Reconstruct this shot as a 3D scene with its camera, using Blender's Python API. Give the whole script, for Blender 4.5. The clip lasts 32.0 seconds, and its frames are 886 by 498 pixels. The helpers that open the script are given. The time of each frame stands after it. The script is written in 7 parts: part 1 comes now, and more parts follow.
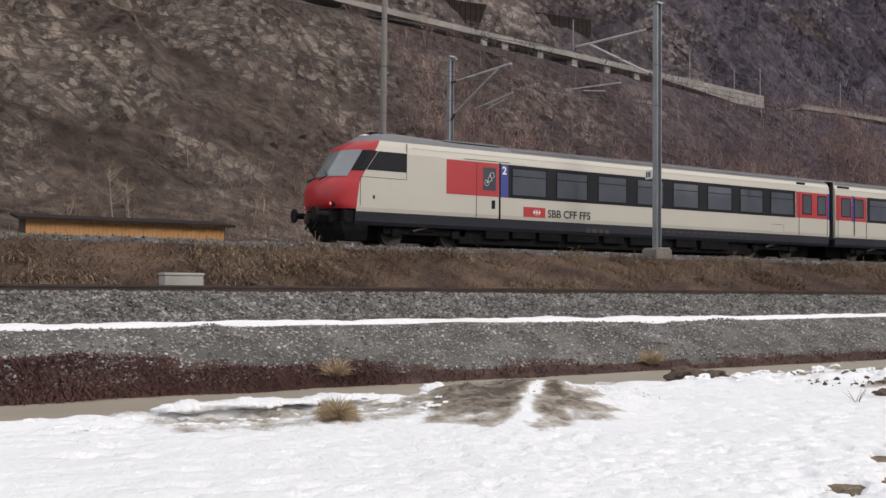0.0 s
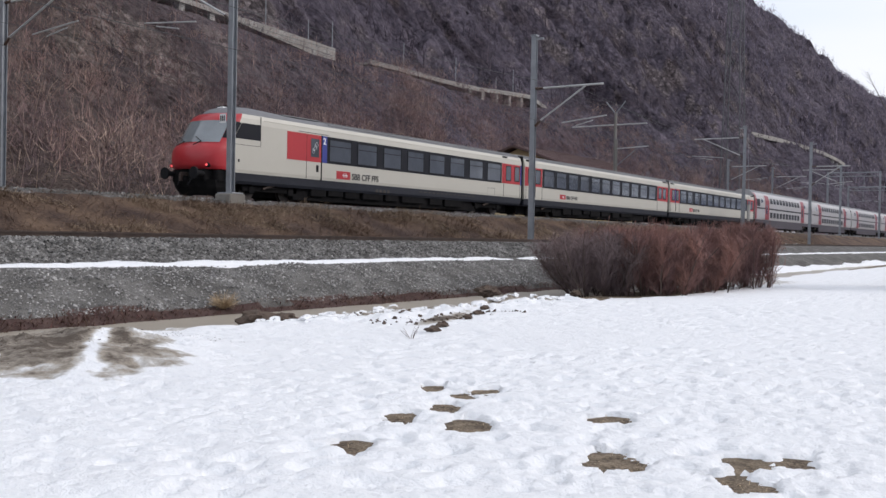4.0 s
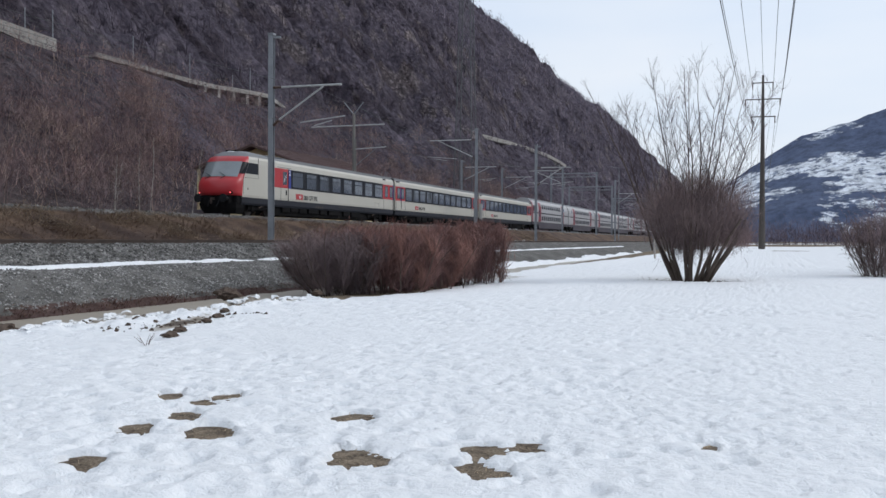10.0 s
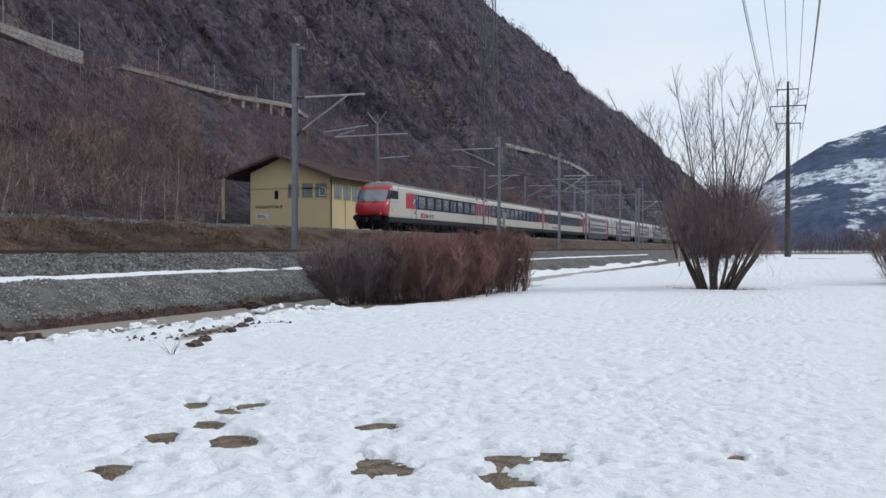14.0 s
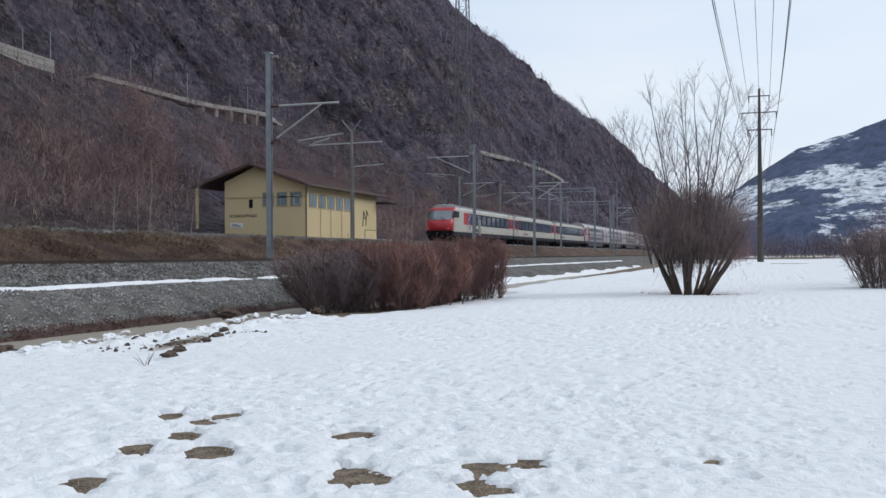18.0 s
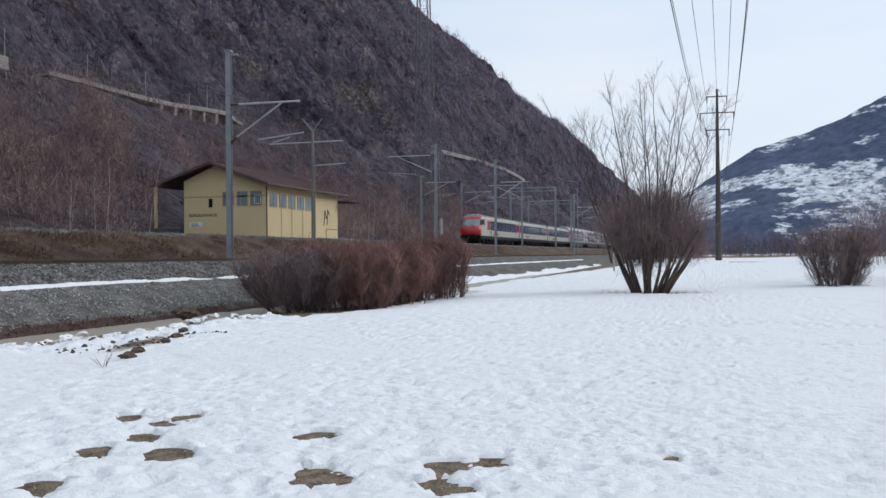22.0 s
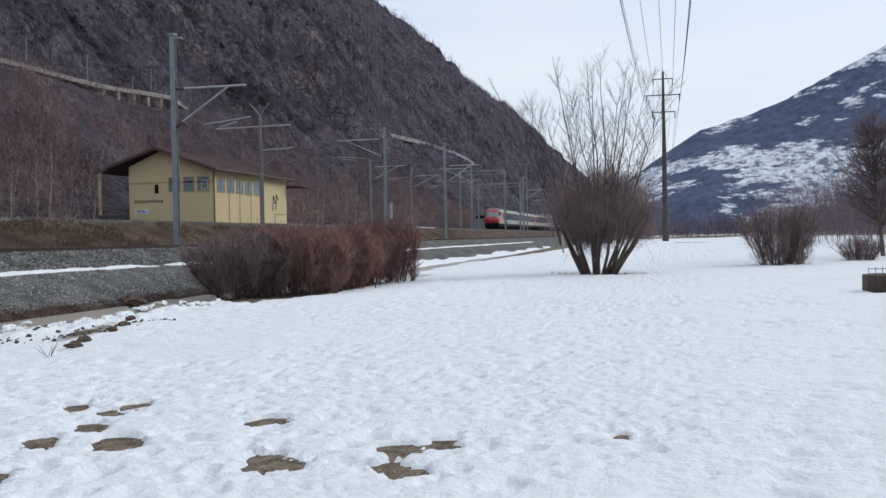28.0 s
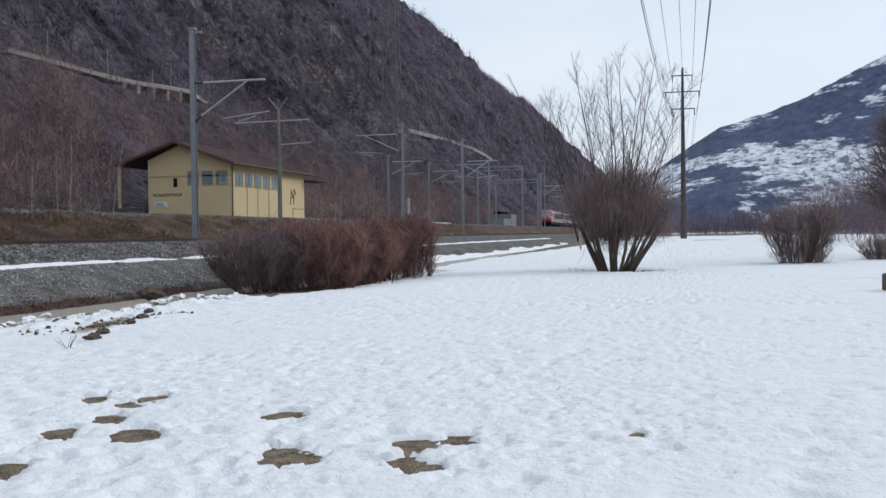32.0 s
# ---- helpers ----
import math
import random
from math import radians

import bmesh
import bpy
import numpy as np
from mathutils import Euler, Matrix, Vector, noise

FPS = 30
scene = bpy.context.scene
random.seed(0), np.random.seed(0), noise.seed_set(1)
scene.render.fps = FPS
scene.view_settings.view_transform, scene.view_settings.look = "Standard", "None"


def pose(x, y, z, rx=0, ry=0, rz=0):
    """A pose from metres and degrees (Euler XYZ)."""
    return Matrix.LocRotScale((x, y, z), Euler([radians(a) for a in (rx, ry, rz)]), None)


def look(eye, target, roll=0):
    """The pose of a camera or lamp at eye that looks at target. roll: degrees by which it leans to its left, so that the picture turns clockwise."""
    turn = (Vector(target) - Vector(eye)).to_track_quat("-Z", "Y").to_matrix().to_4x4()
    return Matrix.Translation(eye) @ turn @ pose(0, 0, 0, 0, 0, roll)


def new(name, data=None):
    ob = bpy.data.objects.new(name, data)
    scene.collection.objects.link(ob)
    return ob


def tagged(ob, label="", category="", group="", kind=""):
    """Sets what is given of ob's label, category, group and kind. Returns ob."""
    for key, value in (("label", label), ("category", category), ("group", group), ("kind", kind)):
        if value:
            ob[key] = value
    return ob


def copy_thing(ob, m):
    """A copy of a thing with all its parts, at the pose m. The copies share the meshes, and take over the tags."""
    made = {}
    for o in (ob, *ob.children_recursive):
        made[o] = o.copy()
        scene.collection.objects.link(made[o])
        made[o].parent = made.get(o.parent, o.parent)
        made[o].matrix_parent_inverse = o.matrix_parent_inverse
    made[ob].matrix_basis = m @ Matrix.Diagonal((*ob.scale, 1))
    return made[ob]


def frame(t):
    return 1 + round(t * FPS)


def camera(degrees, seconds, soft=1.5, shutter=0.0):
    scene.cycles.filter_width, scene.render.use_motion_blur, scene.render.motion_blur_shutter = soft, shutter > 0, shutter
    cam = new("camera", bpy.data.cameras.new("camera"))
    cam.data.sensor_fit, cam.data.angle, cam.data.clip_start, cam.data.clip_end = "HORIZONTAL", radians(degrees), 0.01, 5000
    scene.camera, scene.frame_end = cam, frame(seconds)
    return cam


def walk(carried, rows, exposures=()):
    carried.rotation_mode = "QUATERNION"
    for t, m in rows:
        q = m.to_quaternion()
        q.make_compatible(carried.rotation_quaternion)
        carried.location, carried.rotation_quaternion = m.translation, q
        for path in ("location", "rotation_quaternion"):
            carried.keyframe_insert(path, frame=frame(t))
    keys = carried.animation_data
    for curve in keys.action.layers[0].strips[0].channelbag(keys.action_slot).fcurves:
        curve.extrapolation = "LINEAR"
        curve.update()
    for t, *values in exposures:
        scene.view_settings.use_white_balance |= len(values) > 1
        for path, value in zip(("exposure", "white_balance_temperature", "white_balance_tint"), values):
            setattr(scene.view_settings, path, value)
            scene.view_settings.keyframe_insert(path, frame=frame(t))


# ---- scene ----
cam = camera(49.01, 32.0)
EYE = (0.0, 0.0, 1.6)
# seconds, tilt, roll and turn in degrees
TURNS = [
    (0, 92.179, -0.575, 58.084), (0.5, 91.751, -0.656, 55.671), (1, 91.478, -0.872, 53.360), (1.5, 90.942, -0.398, 52.759),
    (2, 90.504, -0.652, 47.701), (2.5, 89.782, -0.861, 41.280), (3, 89.778, -0.300, 37.103), (3.5, 89.434, -0.745, 34.626),
    (5.5, 89.787, -0.702, 28.808), (6, 89.791, -0.684, 25.474), (6.5, 89.837, -0.747, 23.909), (7, 89.970, -0.687, 23.037),
    (7.5, 89.651, -0.736, 23.137), (8, 89.662, -0.734, 22.903), (8.5, 89.736, -0.681, 22.389), (9, 89.854, -0.591, 21.758),
    (9.5, 89.998, -0.434, 20.551), (10, 89.466, -0.284, 18.109), (10.5, 89.500, -0.031, 18.141), (11, 89.646, -0.563, 17.775),
    (11.5, 89.011, -0.607, 18.069), (12, 88.890, -0.484, 18.835), (12.5, 89.300, -0.315, 19.464), (13, 89.801, -0.399, 19.849),
    (13.5, 89.929, -0.278, 19.664), (14, 89.980, -0.084, 19.476), (14.5, 90.032, -0.020, 19.458), (16.5, 90.116, 0.458, 18.929),
    (17, 90.340, 0.467, 18.816), (17.5, 90.433, 0.351, 18.434), (18, 90.431, 0.362, 18.041), (18.5, 90.544, 0.441, 17.813),
    (19, 90.611, 0.405, 17.512), (19.5, 90.729, 0.473, 17.162), (20, 90.735, 0.584, 16.994), (20.5, 90.816, 0.456, 16.878),
    (21, 90.753, 0.462, 16.559), (21.5, 90.465, 0.504, 16.157), (22, 90.370, 0.497, 15.781), (22.5, 90.202, 0.597, 15.610),
    (23, 90.045, 0.699, 15.301), (23.5, 89.923, 0.769, 14.870), (24, 89.820, 0.823, 14.483), (24.5, 89.684, 0.943, 13.902),
    (25, 89.523, 1.077, 13.443), (25.5, 89.474, 1.111, 13.190), (27.5, 89.445, 1.049, 12.817), (28, 89.367, 1.165, 12.851),
    (28.5, 89.136, 1.012, 12.623), (29, 88.830, 0.903, 12.718), (29.5, 88.591, 0.967, 12.977), (30, 88.631, 0.880, 13.111),
    (30.5, 88.771, 0.814, 13.392), (31, 88.982, 0.816, 13.988), (31.5, 89.052, 0.763, 14.011), (32, 89.121, 0.705, 13.859),
]
walk(cam, [(t, pose(*EYE, rx, ry, rz)) for t, rx, ry, rz in TURNS],
     exposures=[(0.0, 0.42, 7000, 14), (1.0, 0.2, 6950, 14), (2.0, 0.32, 6850, 14), (3.5, 0.37, 6550, 14), (6.0, 0.26, 6330, 12), (9.0, 0.17, 6180, 10), (13.0, 0.13, 6150, 9), (18.0, 0.15, 6130, 9), (32.0, 0.13, 6130, 9)])

# ---- sky and light: an overcast afternoon ----
world = bpy.data.worlds.new("overcast_sky")
scene.world = world
world.use_nodes = True
wn, wl = world.node_tree.nodes, world.node_tree.links
wn.clear()
w_out = wn.new("ShaderNodeOutputWorld")
w_bg = wn.new("ShaderNodeBackground")
w_sky = wn.new("ShaderNodeTexSky")
w_sky.sky_type, w_sky.sun_disc = "NISHITA", False
w_sky.sun_elevation, w_sky.sun_rotation, w_sky.dust_density = radians(28.4), radians(51.3), 3.0
w_dim = wn.new("ShaderNodeMix")
w_dim.data_type, w_dim.blend_type = "RGBA", "MULTIPLY"
w_dim.inputs[0].default_value = 1.0
w_dim.inputs[7].default_value = (0.10, 0.10, 0.10, 1)
w_tc = wn.new("ShaderNodeTexCoord")
w_map = wn.new("ShaderNodeMapping")
w_map.inputs[3].default_value = (1.2, 1.2, 5.0)
w_ns = wn.new("ShaderNodeTexNoise")
w_ns.inputs["Scale"].default_value, w_ns.inputs["Detail"].default_value = 1.6, 4.0
w_rp = wn.new("ShaderNodeValToRGB")
w_rp.color_ramp.elements[0].position, w_rp.color_ramp.elements[1].position = 0.35, 0.7
w_rp.color_ramp.elements[0].color, w_rp.color_ramp.elements[1].color = (0.74, 0.82, 0.93, 1), (0.90, 0.92, 0.95, 1)
w_mix = wn.new("ShaderNodeMix")
w_mix.data_type = "RGBA"
w_mix.inputs[0].default_value = 0.86
wl.new(w_sky.outputs[0], w_dim.inputs[6])
wl.new(w_tc.outputs["Generated"], w_map.inputs[0])
wl.new(w_map.outputs[0], w_ns.inputs["Vector"])
wl.new(w_ns.outputs[0], w_rp.inputs[0])
wl.new(w_dim.outputs[2], w_mix.inputs[6])
wl.new(w_rp.outputs[0], w_mix.inputs[7])
wl.new(w_mix.outputs[2], w_bg.inputs[0])
w_bg.inputs[1].default_value = 0.93
wl.new(w_bg.outputs[0], w_out.inputs[0])
sun = new("sun", bpy.data.lights.new("sun", "SUN"))
sun.data.energy, sun.data.angle, sun.data.color = 0.95, radians(20), (1.0, 0.96, 0.9)
sun.matrix_world = look((75, 60, 52), (0, 0, 0))


# ---- materials ----
def material(name, c1, c2=None, scale=4.0, rough=0.8, bump=0.0, fine=60.0, metal=0.0, c3=None, spread=0.25, spec=0.5, fine_amt=0.5,
             stretch=(1, 1, 1), per_piece=0.0, seed=0.0, dist=0.02):
    """Two scales of mottling (c1 to c2, patches of c3), fine relief, and a change of tone from piece to piece."""
    m = bpy.data.materials.new(name)
    m.use_nodes = True
    n, l = m.node_tree.nodes, m.node_tree.links
    b = n["Principled BSDF"]
    b.inputs["Roughness"].default_value, b.inputs["Metallic"].default_value = rough, metal
    b.inputs["Specular IOR Level"].default_value = spec
    c2 = c2 or tuple(v * 0.85 for v in c1)
    tc = n.new("ShaderNodeTexCoord")
    mp = n.new("ShaderNodeMapping")
    mp.inputs[1].default_value = (seed, seed * 1.7, seed * 0.6)
    mp.inputs[3].default_value = stretch
    l.new(tc.outputs["Object"], mp.inputs[0])
    big = n.new("ShaderNodeTexNoise")
    big.inputs["Scale"].default_value, big.inputs["Detail"].default_value = scale, 5.0
    small = n.new("ShaderNodeTexNoise")
    small.inputs["Scale"].default_value, small.inputs["Detail"].default_value = fine, 3.0
    l.new(mp.outputs[0], big.inputs["Vector"])
    l.new(mp.outputs[0], small.inputs["Vector"])
    add = n.new("ShaderNodeMath")
    add.operation = "MULTIPLY_ADD"
    add.inputs[1].default_value, add.inputs[2].default_value = fine_amt, 0.5 - fine_amt / 2
    l.new(small.outputs[0], add.inputs[0])
    avg = n.new("ShaderNodeMath")
    avg.operation = "ADD"
    l.new(add.outputs[0], avg.inputs[0])
    l.new(big.outputs[0], avg.inputs[1])
    half = n.new("ShaderNodeMath")
    half.operation = "MULTIPLY"
    half.inputs[1].default_value = 0.5
    l.new(avg.outputs[0], half.inputs[0])
    rp = n.new("ShaderNodeValToRGB")
    e = rp.color_ramp.elements
    e[0].position, e[1].position = 0.5 - spread / 2, 0.5 + spread / 2
    e[0].color, e[1].color = (*c1, 1), (*c2, 1)
    if c3:
        x = e.new(0.5 + spread / 2 + 0.08)
        x.color = (*c3, 1)
    l.new(half.outputs[0], rp.inputs[0])
    col = rp.outputs[0]
    if per_piece:
        info = n.new("ShaderNodeNewGeometry")
        hs = n.new("ShaderNodeHueSaturation")
        ma = n.new("ShaderNodeMapRange")
        ma.inputs[3].default_value, ma.inputs[4].default_value = 1 - per_piece, 1 + per_piece
        l.new(info.outputs["Random Per Island"], ma.inputs[0])
        l.new(ma.outputs[0], hs.inputs["Value"])
        l.new(col, hs.inputs["Color"])
        col = hs.outputs[0]
    l.new(col, b.inputs["Base Color"])
    if bump:
        bp = n.new("ShaderNodeBump")
        bp.inputs["Strength"].default_value, bp.inputs["Distance"].default_value = bump, dist
        l.new(half.outputs[0], bp.inputs["Height"])
        l.new(bp.outputs[0], b.inputs["Normal"])
    return m


def glass(name, tint=(0.03, 0.035, 0.04), rough=0.06):
    m = material(name, tint, tuple(v * 1.6 for v in tint), scale=0.7, rough=rough, spec=0.8)
    m.node_tree.nodes["Principled BSDF"].inputs["Coat Weight"].default_value = 0.6
    return m


def glow(name, color, strength):
    m = bpy.data.materials.new(name)
    m.use_nodes = True
    b = m.node_tree.nodes["Principled BSDF"]
    b.inputs["Base Color"].default_value = (*color, 1)
    b.inputs["Emission Color"].default_value, b.inputs["Emission Strength"].default_value = (*color, 1), strength
    return m


SNOW = material("snow", (0.80, 0.81, 0.825), (0.88, 0.885, 0.89), scale=3.5, rough=0.7, bump=0.8, fine=24, dist=0.05, spread=0.4, fine_amt=0.9, spec=0.3)
FOOTING = material("stained_concrete", (0.15, 0.135, 0.115), (0.25, 0.235, 0.21), scale=1.3, rough=0.9, bump=0.3, fine=40)
CLOD = material("dark_clod", (0.06, 0.045, 0.036), (0.14, 0.105, 0.083), scale=5, rough=0.95, bump=0.9, fine=30, dist=0.04, spec=0.2)
EARTH = material("earth", (0.085, 0.064, 0.047), (0.29, 0.23, 0.165), scale=5, rough=0.95, bump=1.0, fine=42, dist=0.06, spec=0.2, spread=0.2, fine_amt=0.9)
BRAMBLE = material("bramble", (0.075, 0.034, 0.032), (0.16, 0.082, 0.072), scale=0.5, rough=0.9, per_piece=0.4, fine=6, spec=0.2)
STRAW = material("straw", (0.38, 0.29, 0.19), (0.56, 0.44, 0.30), scale=0.5, rough=0.9, per_piece=0.35, fine=9, spec=0.2)
ARM = material("pale_steel_tube", (0.42, 0.43, 0.43), (0.52, 0.52, 0.51), scale=2, rough=0.5, fine=30)
MUD = material("mud", (0.31, 0.27, 0.215), (0.39, 0.345, 0.28), scale=0.5, rough=0.4, bump=0.1, fine=18, spread=0.3, stretch=(1, 0.3, 1))
GRAVEL = material("gravel", (0.062, 0.058, 0.053), (0.165, 0.157, 0.145), scale=1.2, rough=0.9, bump=0.9, fine=34, dist=0.03, c3=(0.26, 0.26, 0.255), fine_amt=0.9, spread=0.2, spec=0.3)
SCRUB = material("scrub", (0.05, 0.028, 0.026), (0.115, 0.075, 0.064), scale=2.5, rough=0.95, bump=0.8, fine=40, dist=0.03, spec=0.2)
BALLAST = material("ballast", (0.058, 0.054, 0.05), (0.165, 0.156, 0.146), scale=2, rough=0.9, bump=0.9, fine=26, dist=0.05, fine_amt=0.9, spread=0.2, c3=(0.36, 0.35, 0.34), spec=0.3)
DRY_GRASS = material("dry_grass", (0.052, 0.034, 0.029), (0.15, 0.10, 0.068), scale=0.55, rough=0.95, bump=1.0, fine=9, spread=0.14, dist=0.05, spec=0.2, stretch=(1, 1, 1))
GRASS_BLADE = material("grass_blade", (0.094, 0.06, 0.045), (0.195, 0.13, 0.09), scale=0.35, rough=0.9, per_piece=0.28, fine=9, spec=0.2)
PALE_STONE = material("gravel_stone", (0.17, 0.163, 0.155), (0.38, 0.365, 0.35), scale=2, rough=0.9, per_piece=0.6, fine=30, spec=0.3)
STONE = material("ballast_stone", (0.12, 0.113, 0.104), (0.265, 0.256, 0.243), scale=2, rough=0.9, per_piece=0.72, fine=30, spec=0.3)
MAUVE_TWIG = material("mauve_twig", (0.12, 0.091, 0.099), (0.225, 0.174, 0.187), scale=0.1, rough=0.9, per_piece=0.4, fine=2, spec=0.2)
DARK_TWIG = material("dark_twig", (0.05, 0.037, 0.042), (0.11, 0.084, 0.093), scale=0.1, rough=0.9, per_piece=0.4, fine=2, spec=0.2)
TWIG = material("twig", (0.115, 0.078, 0.069), (0.225, 0.16, 0.14), scale=0.5, rough=0.9, per_piece=0.4, fine=6, spec=0.2)
PALE_TWIG = material("pale_twig", (0.22, 0.165, 0.115), (0.38, 0.29, 0.20), scale=0.3, rough=0.9, per_piece=0.4, fine=4, spec=0.2)
BARK = material("bark", (0.06, 0.045, 0.038), (0.15, 0.12, 0.10), scale=3, rough=0.9, bump=0.7, fine=40, stretch=(1, 1, 0.25), spec=0.2)
BIRCH = material("birch_bark", (0.22, 0.19, 0.165), (0.50, 0.46, 0.42), scale=4, rough=0.8, fine=12, spread=0.3, spec=0.2)
CONCRETE = material("concrete", (0.30, 0.29, 0.27), (0.44, 0.43, 0.40), scale=1.3, rough=0.85, bump=0.3, fine=40)
ROAD_WALL = material("road_wall", (0.24, 0.225, 0.205), (0.40, 0.38, 0.35), scale=0.3, rough=0.9, bump=0.3, fine=6)
STEEL = material("galvanised_steel", (0.23, 0.245, 0.265), (0.33, 0.345, 0.365), scale=2, rough=0.5, metal=0.35, fine=30)
TOWER = material("dark_lattice_steel", (0.10, 0.10, 0.11), (0.16, 0.16, 0.17), scale=2, rough=0.7, metal=0.2, fine=30)
RUST = material("rusty_steel", (0.05, 0.037, 0.032), (0.095, 0.068, 0.056), scale=3, rough=0.7, metal=0.4, fine=60)
WIRE = material("dark_wire", (0.06, 0.062, 0.065), (0.09, 0.09, 0.092), scale=1, rough=0.5, metal=0.5)
WOOD_POLE = material("weathered_pole", (0.17, 0.16, 0.145), (0.27, 0.255, 0.23), scale=2, rough=0.9, bump=0.3, fine=40, stretch=(1, 1, 0.1))
DARK_POLE = material("tarred_pole", (0.055, 0.047, 0.042), (0.10, 0.088, 0.078), scale=2, rough=0.9, fine=30, stretch=(1, 1, 0.1))
INSUL = material("insulator", (0.06, 0.035, 0.025), (0.09, 0.05, 0.035), scale=3, rough=0.3)
# train
DOOR_RED = material("dark_red_paint", (0.23, 0.022, 0.034), (0.28, 0.03, 0.042), scale=0.8, rough=0.4, fine=8, spread=0.5)
CREAM = material("cream_paint", (0.50, 0.477, 0.413), (0.55, 0.527, 0.458), scale=0.8, rough=0.38, fine=8, spread=0.5)
WHITE = material("white_paint", (0.39, 0.38, 0.38), (0.46, 0.45, 0.45), scale=0.8, rough=0.4, fine=8, spread=0.5)
RED = material("red_paint", (0.41, 0.022, 0.030), (0.47, 0.032, 0.038), scale=0.8, rough=0.35, fine=8, spread=0.5)
BLUE = material("blue_paint", (0.025, 0.035, 0.22), (0.03, 0.045, 0.26), scale=0.8, rough=0.4)
ROOF_GREY = material("roof_grey", (0.13, 0.132, 0.138), (0.20, 0.202, 0.21), scale=0.9, rough=0.6, fine=10, stretch=(1, 0.3, 1))
DECK_SKIRT = material("violet_grey_skirt", (0.062, 0.055, 0.066), (0.095, 0.085, 0.10), scale=0.9, rough=0.6, fine=10, stretch=(1, 0.3, 1), spec=0.2)
SKIRT = material("skirt_grey", (0.020, 0.022, 0.030), (0.033, 0.036, 0.046), scale=0.9, rough=0.6, fine=10, stretch=(1, 0.3, 1), spec=0.2)
BAND = material("window_band", (0.008, 0.009, 0.013), (0.014, 0.015, 0.02), scale=0.8, rough=0.35, spec=0.2)
# base colours of panes and windscreen are lightened to carry the sky's reflection
PANE = glass("coach_glass", (0.062, 0.068, 0.077))
SCREEN = glass("windscreen_glass", (0.15, 0.168, 0.178), 0.12)
UNDER = material("underframe_grime", (0.008, 0.008, 0.009), (0.018, 0.017, 0.017), scale=3, rough=0.95, fine=30, spec=0.08)
RUBBER = material("black_rubber", (0.010, 0.010, 0.012), (0.02, 0.02, 0.021), scale=3, rough=0.8, spec=0.15)
WHEEL = material("wheel_steel", (0.035, 0.03, 0.027), (0.07, 0.06, 0.054), scale=4, rough=0.6, metal=0.4)
TAIL = glow("tail_light", (1.0, 0.12, 0.12), 1.0)
LETTER = material("dark_lettering", (0.02, 0.02, 0.022), (0.03, 0.03, 0.03), scale=3, rough=0.5)
WHITE_MARK = material("white_lettering", (0.78, 0.78, 0.77), (0.8, 0.8, 0.8), scale=3, rough=0.5)
# house and others
YELLOW = material("yellow_plaster", (0.63, 0.50, 0.285), (0.71, 0.575, 0.34), scale=0.35, rough=0.9, bump=0.15, fine=12, spread=0.4)
YELLOW_TRIM = material("ochre_trim", (0.44, 0.33, 0.17), (0.51, 0.39, 0.21), scale=0.6, rough=0.9)
ROOF_RED = material("roof_brown", (0.085, 0.05, 0.048), (0.14, 0.084, 0.078), scale=0.6, rough=0.8, bump=0.3, fine=9)
SOFFIT = material("roof_wood", (0.07, 0.045, 0.032), (0.11, 0.072, 0.052), scale=1, rough=0.85, fine=14, stretch=(1, 0.2, 1))
HOUSE_GLASS = glass("house_glass", (0.15, 0.20, 0.215), 0.1)
ORANGE_WOOD = material("fresh_board", (0.55, 0.27, 0.10), (0.70, 0.39, 0.17), scale=1.4, rough=0.8, fine=22, per_piece=0.2, stretch=(1, 1, 0.2))
BROWN_WOOD = material("brown_board", (0.06, 0.042, 0.032), (0.11, 0.08, 0.06), scale=1.4, rough=0.85, fine=22)
YELLOW_SIGN = material("warning_yellow", (0.62, 0.42, 0.03), (0.66, 0.45, 0.04), scale=2, rough=0.6)
DARK_PLANK = material("dark_plank", (0.022, 0.017, 0.016), (0.045, 0.034, 0.03), scale=1.4, rough=0.9, fine=22, spec=0.1)
TRANSFORMER = material("machine_grey", (0.18, 0.20, 0.21), (0.26, 0.28, 0.29), scale=2, rough=0.6)


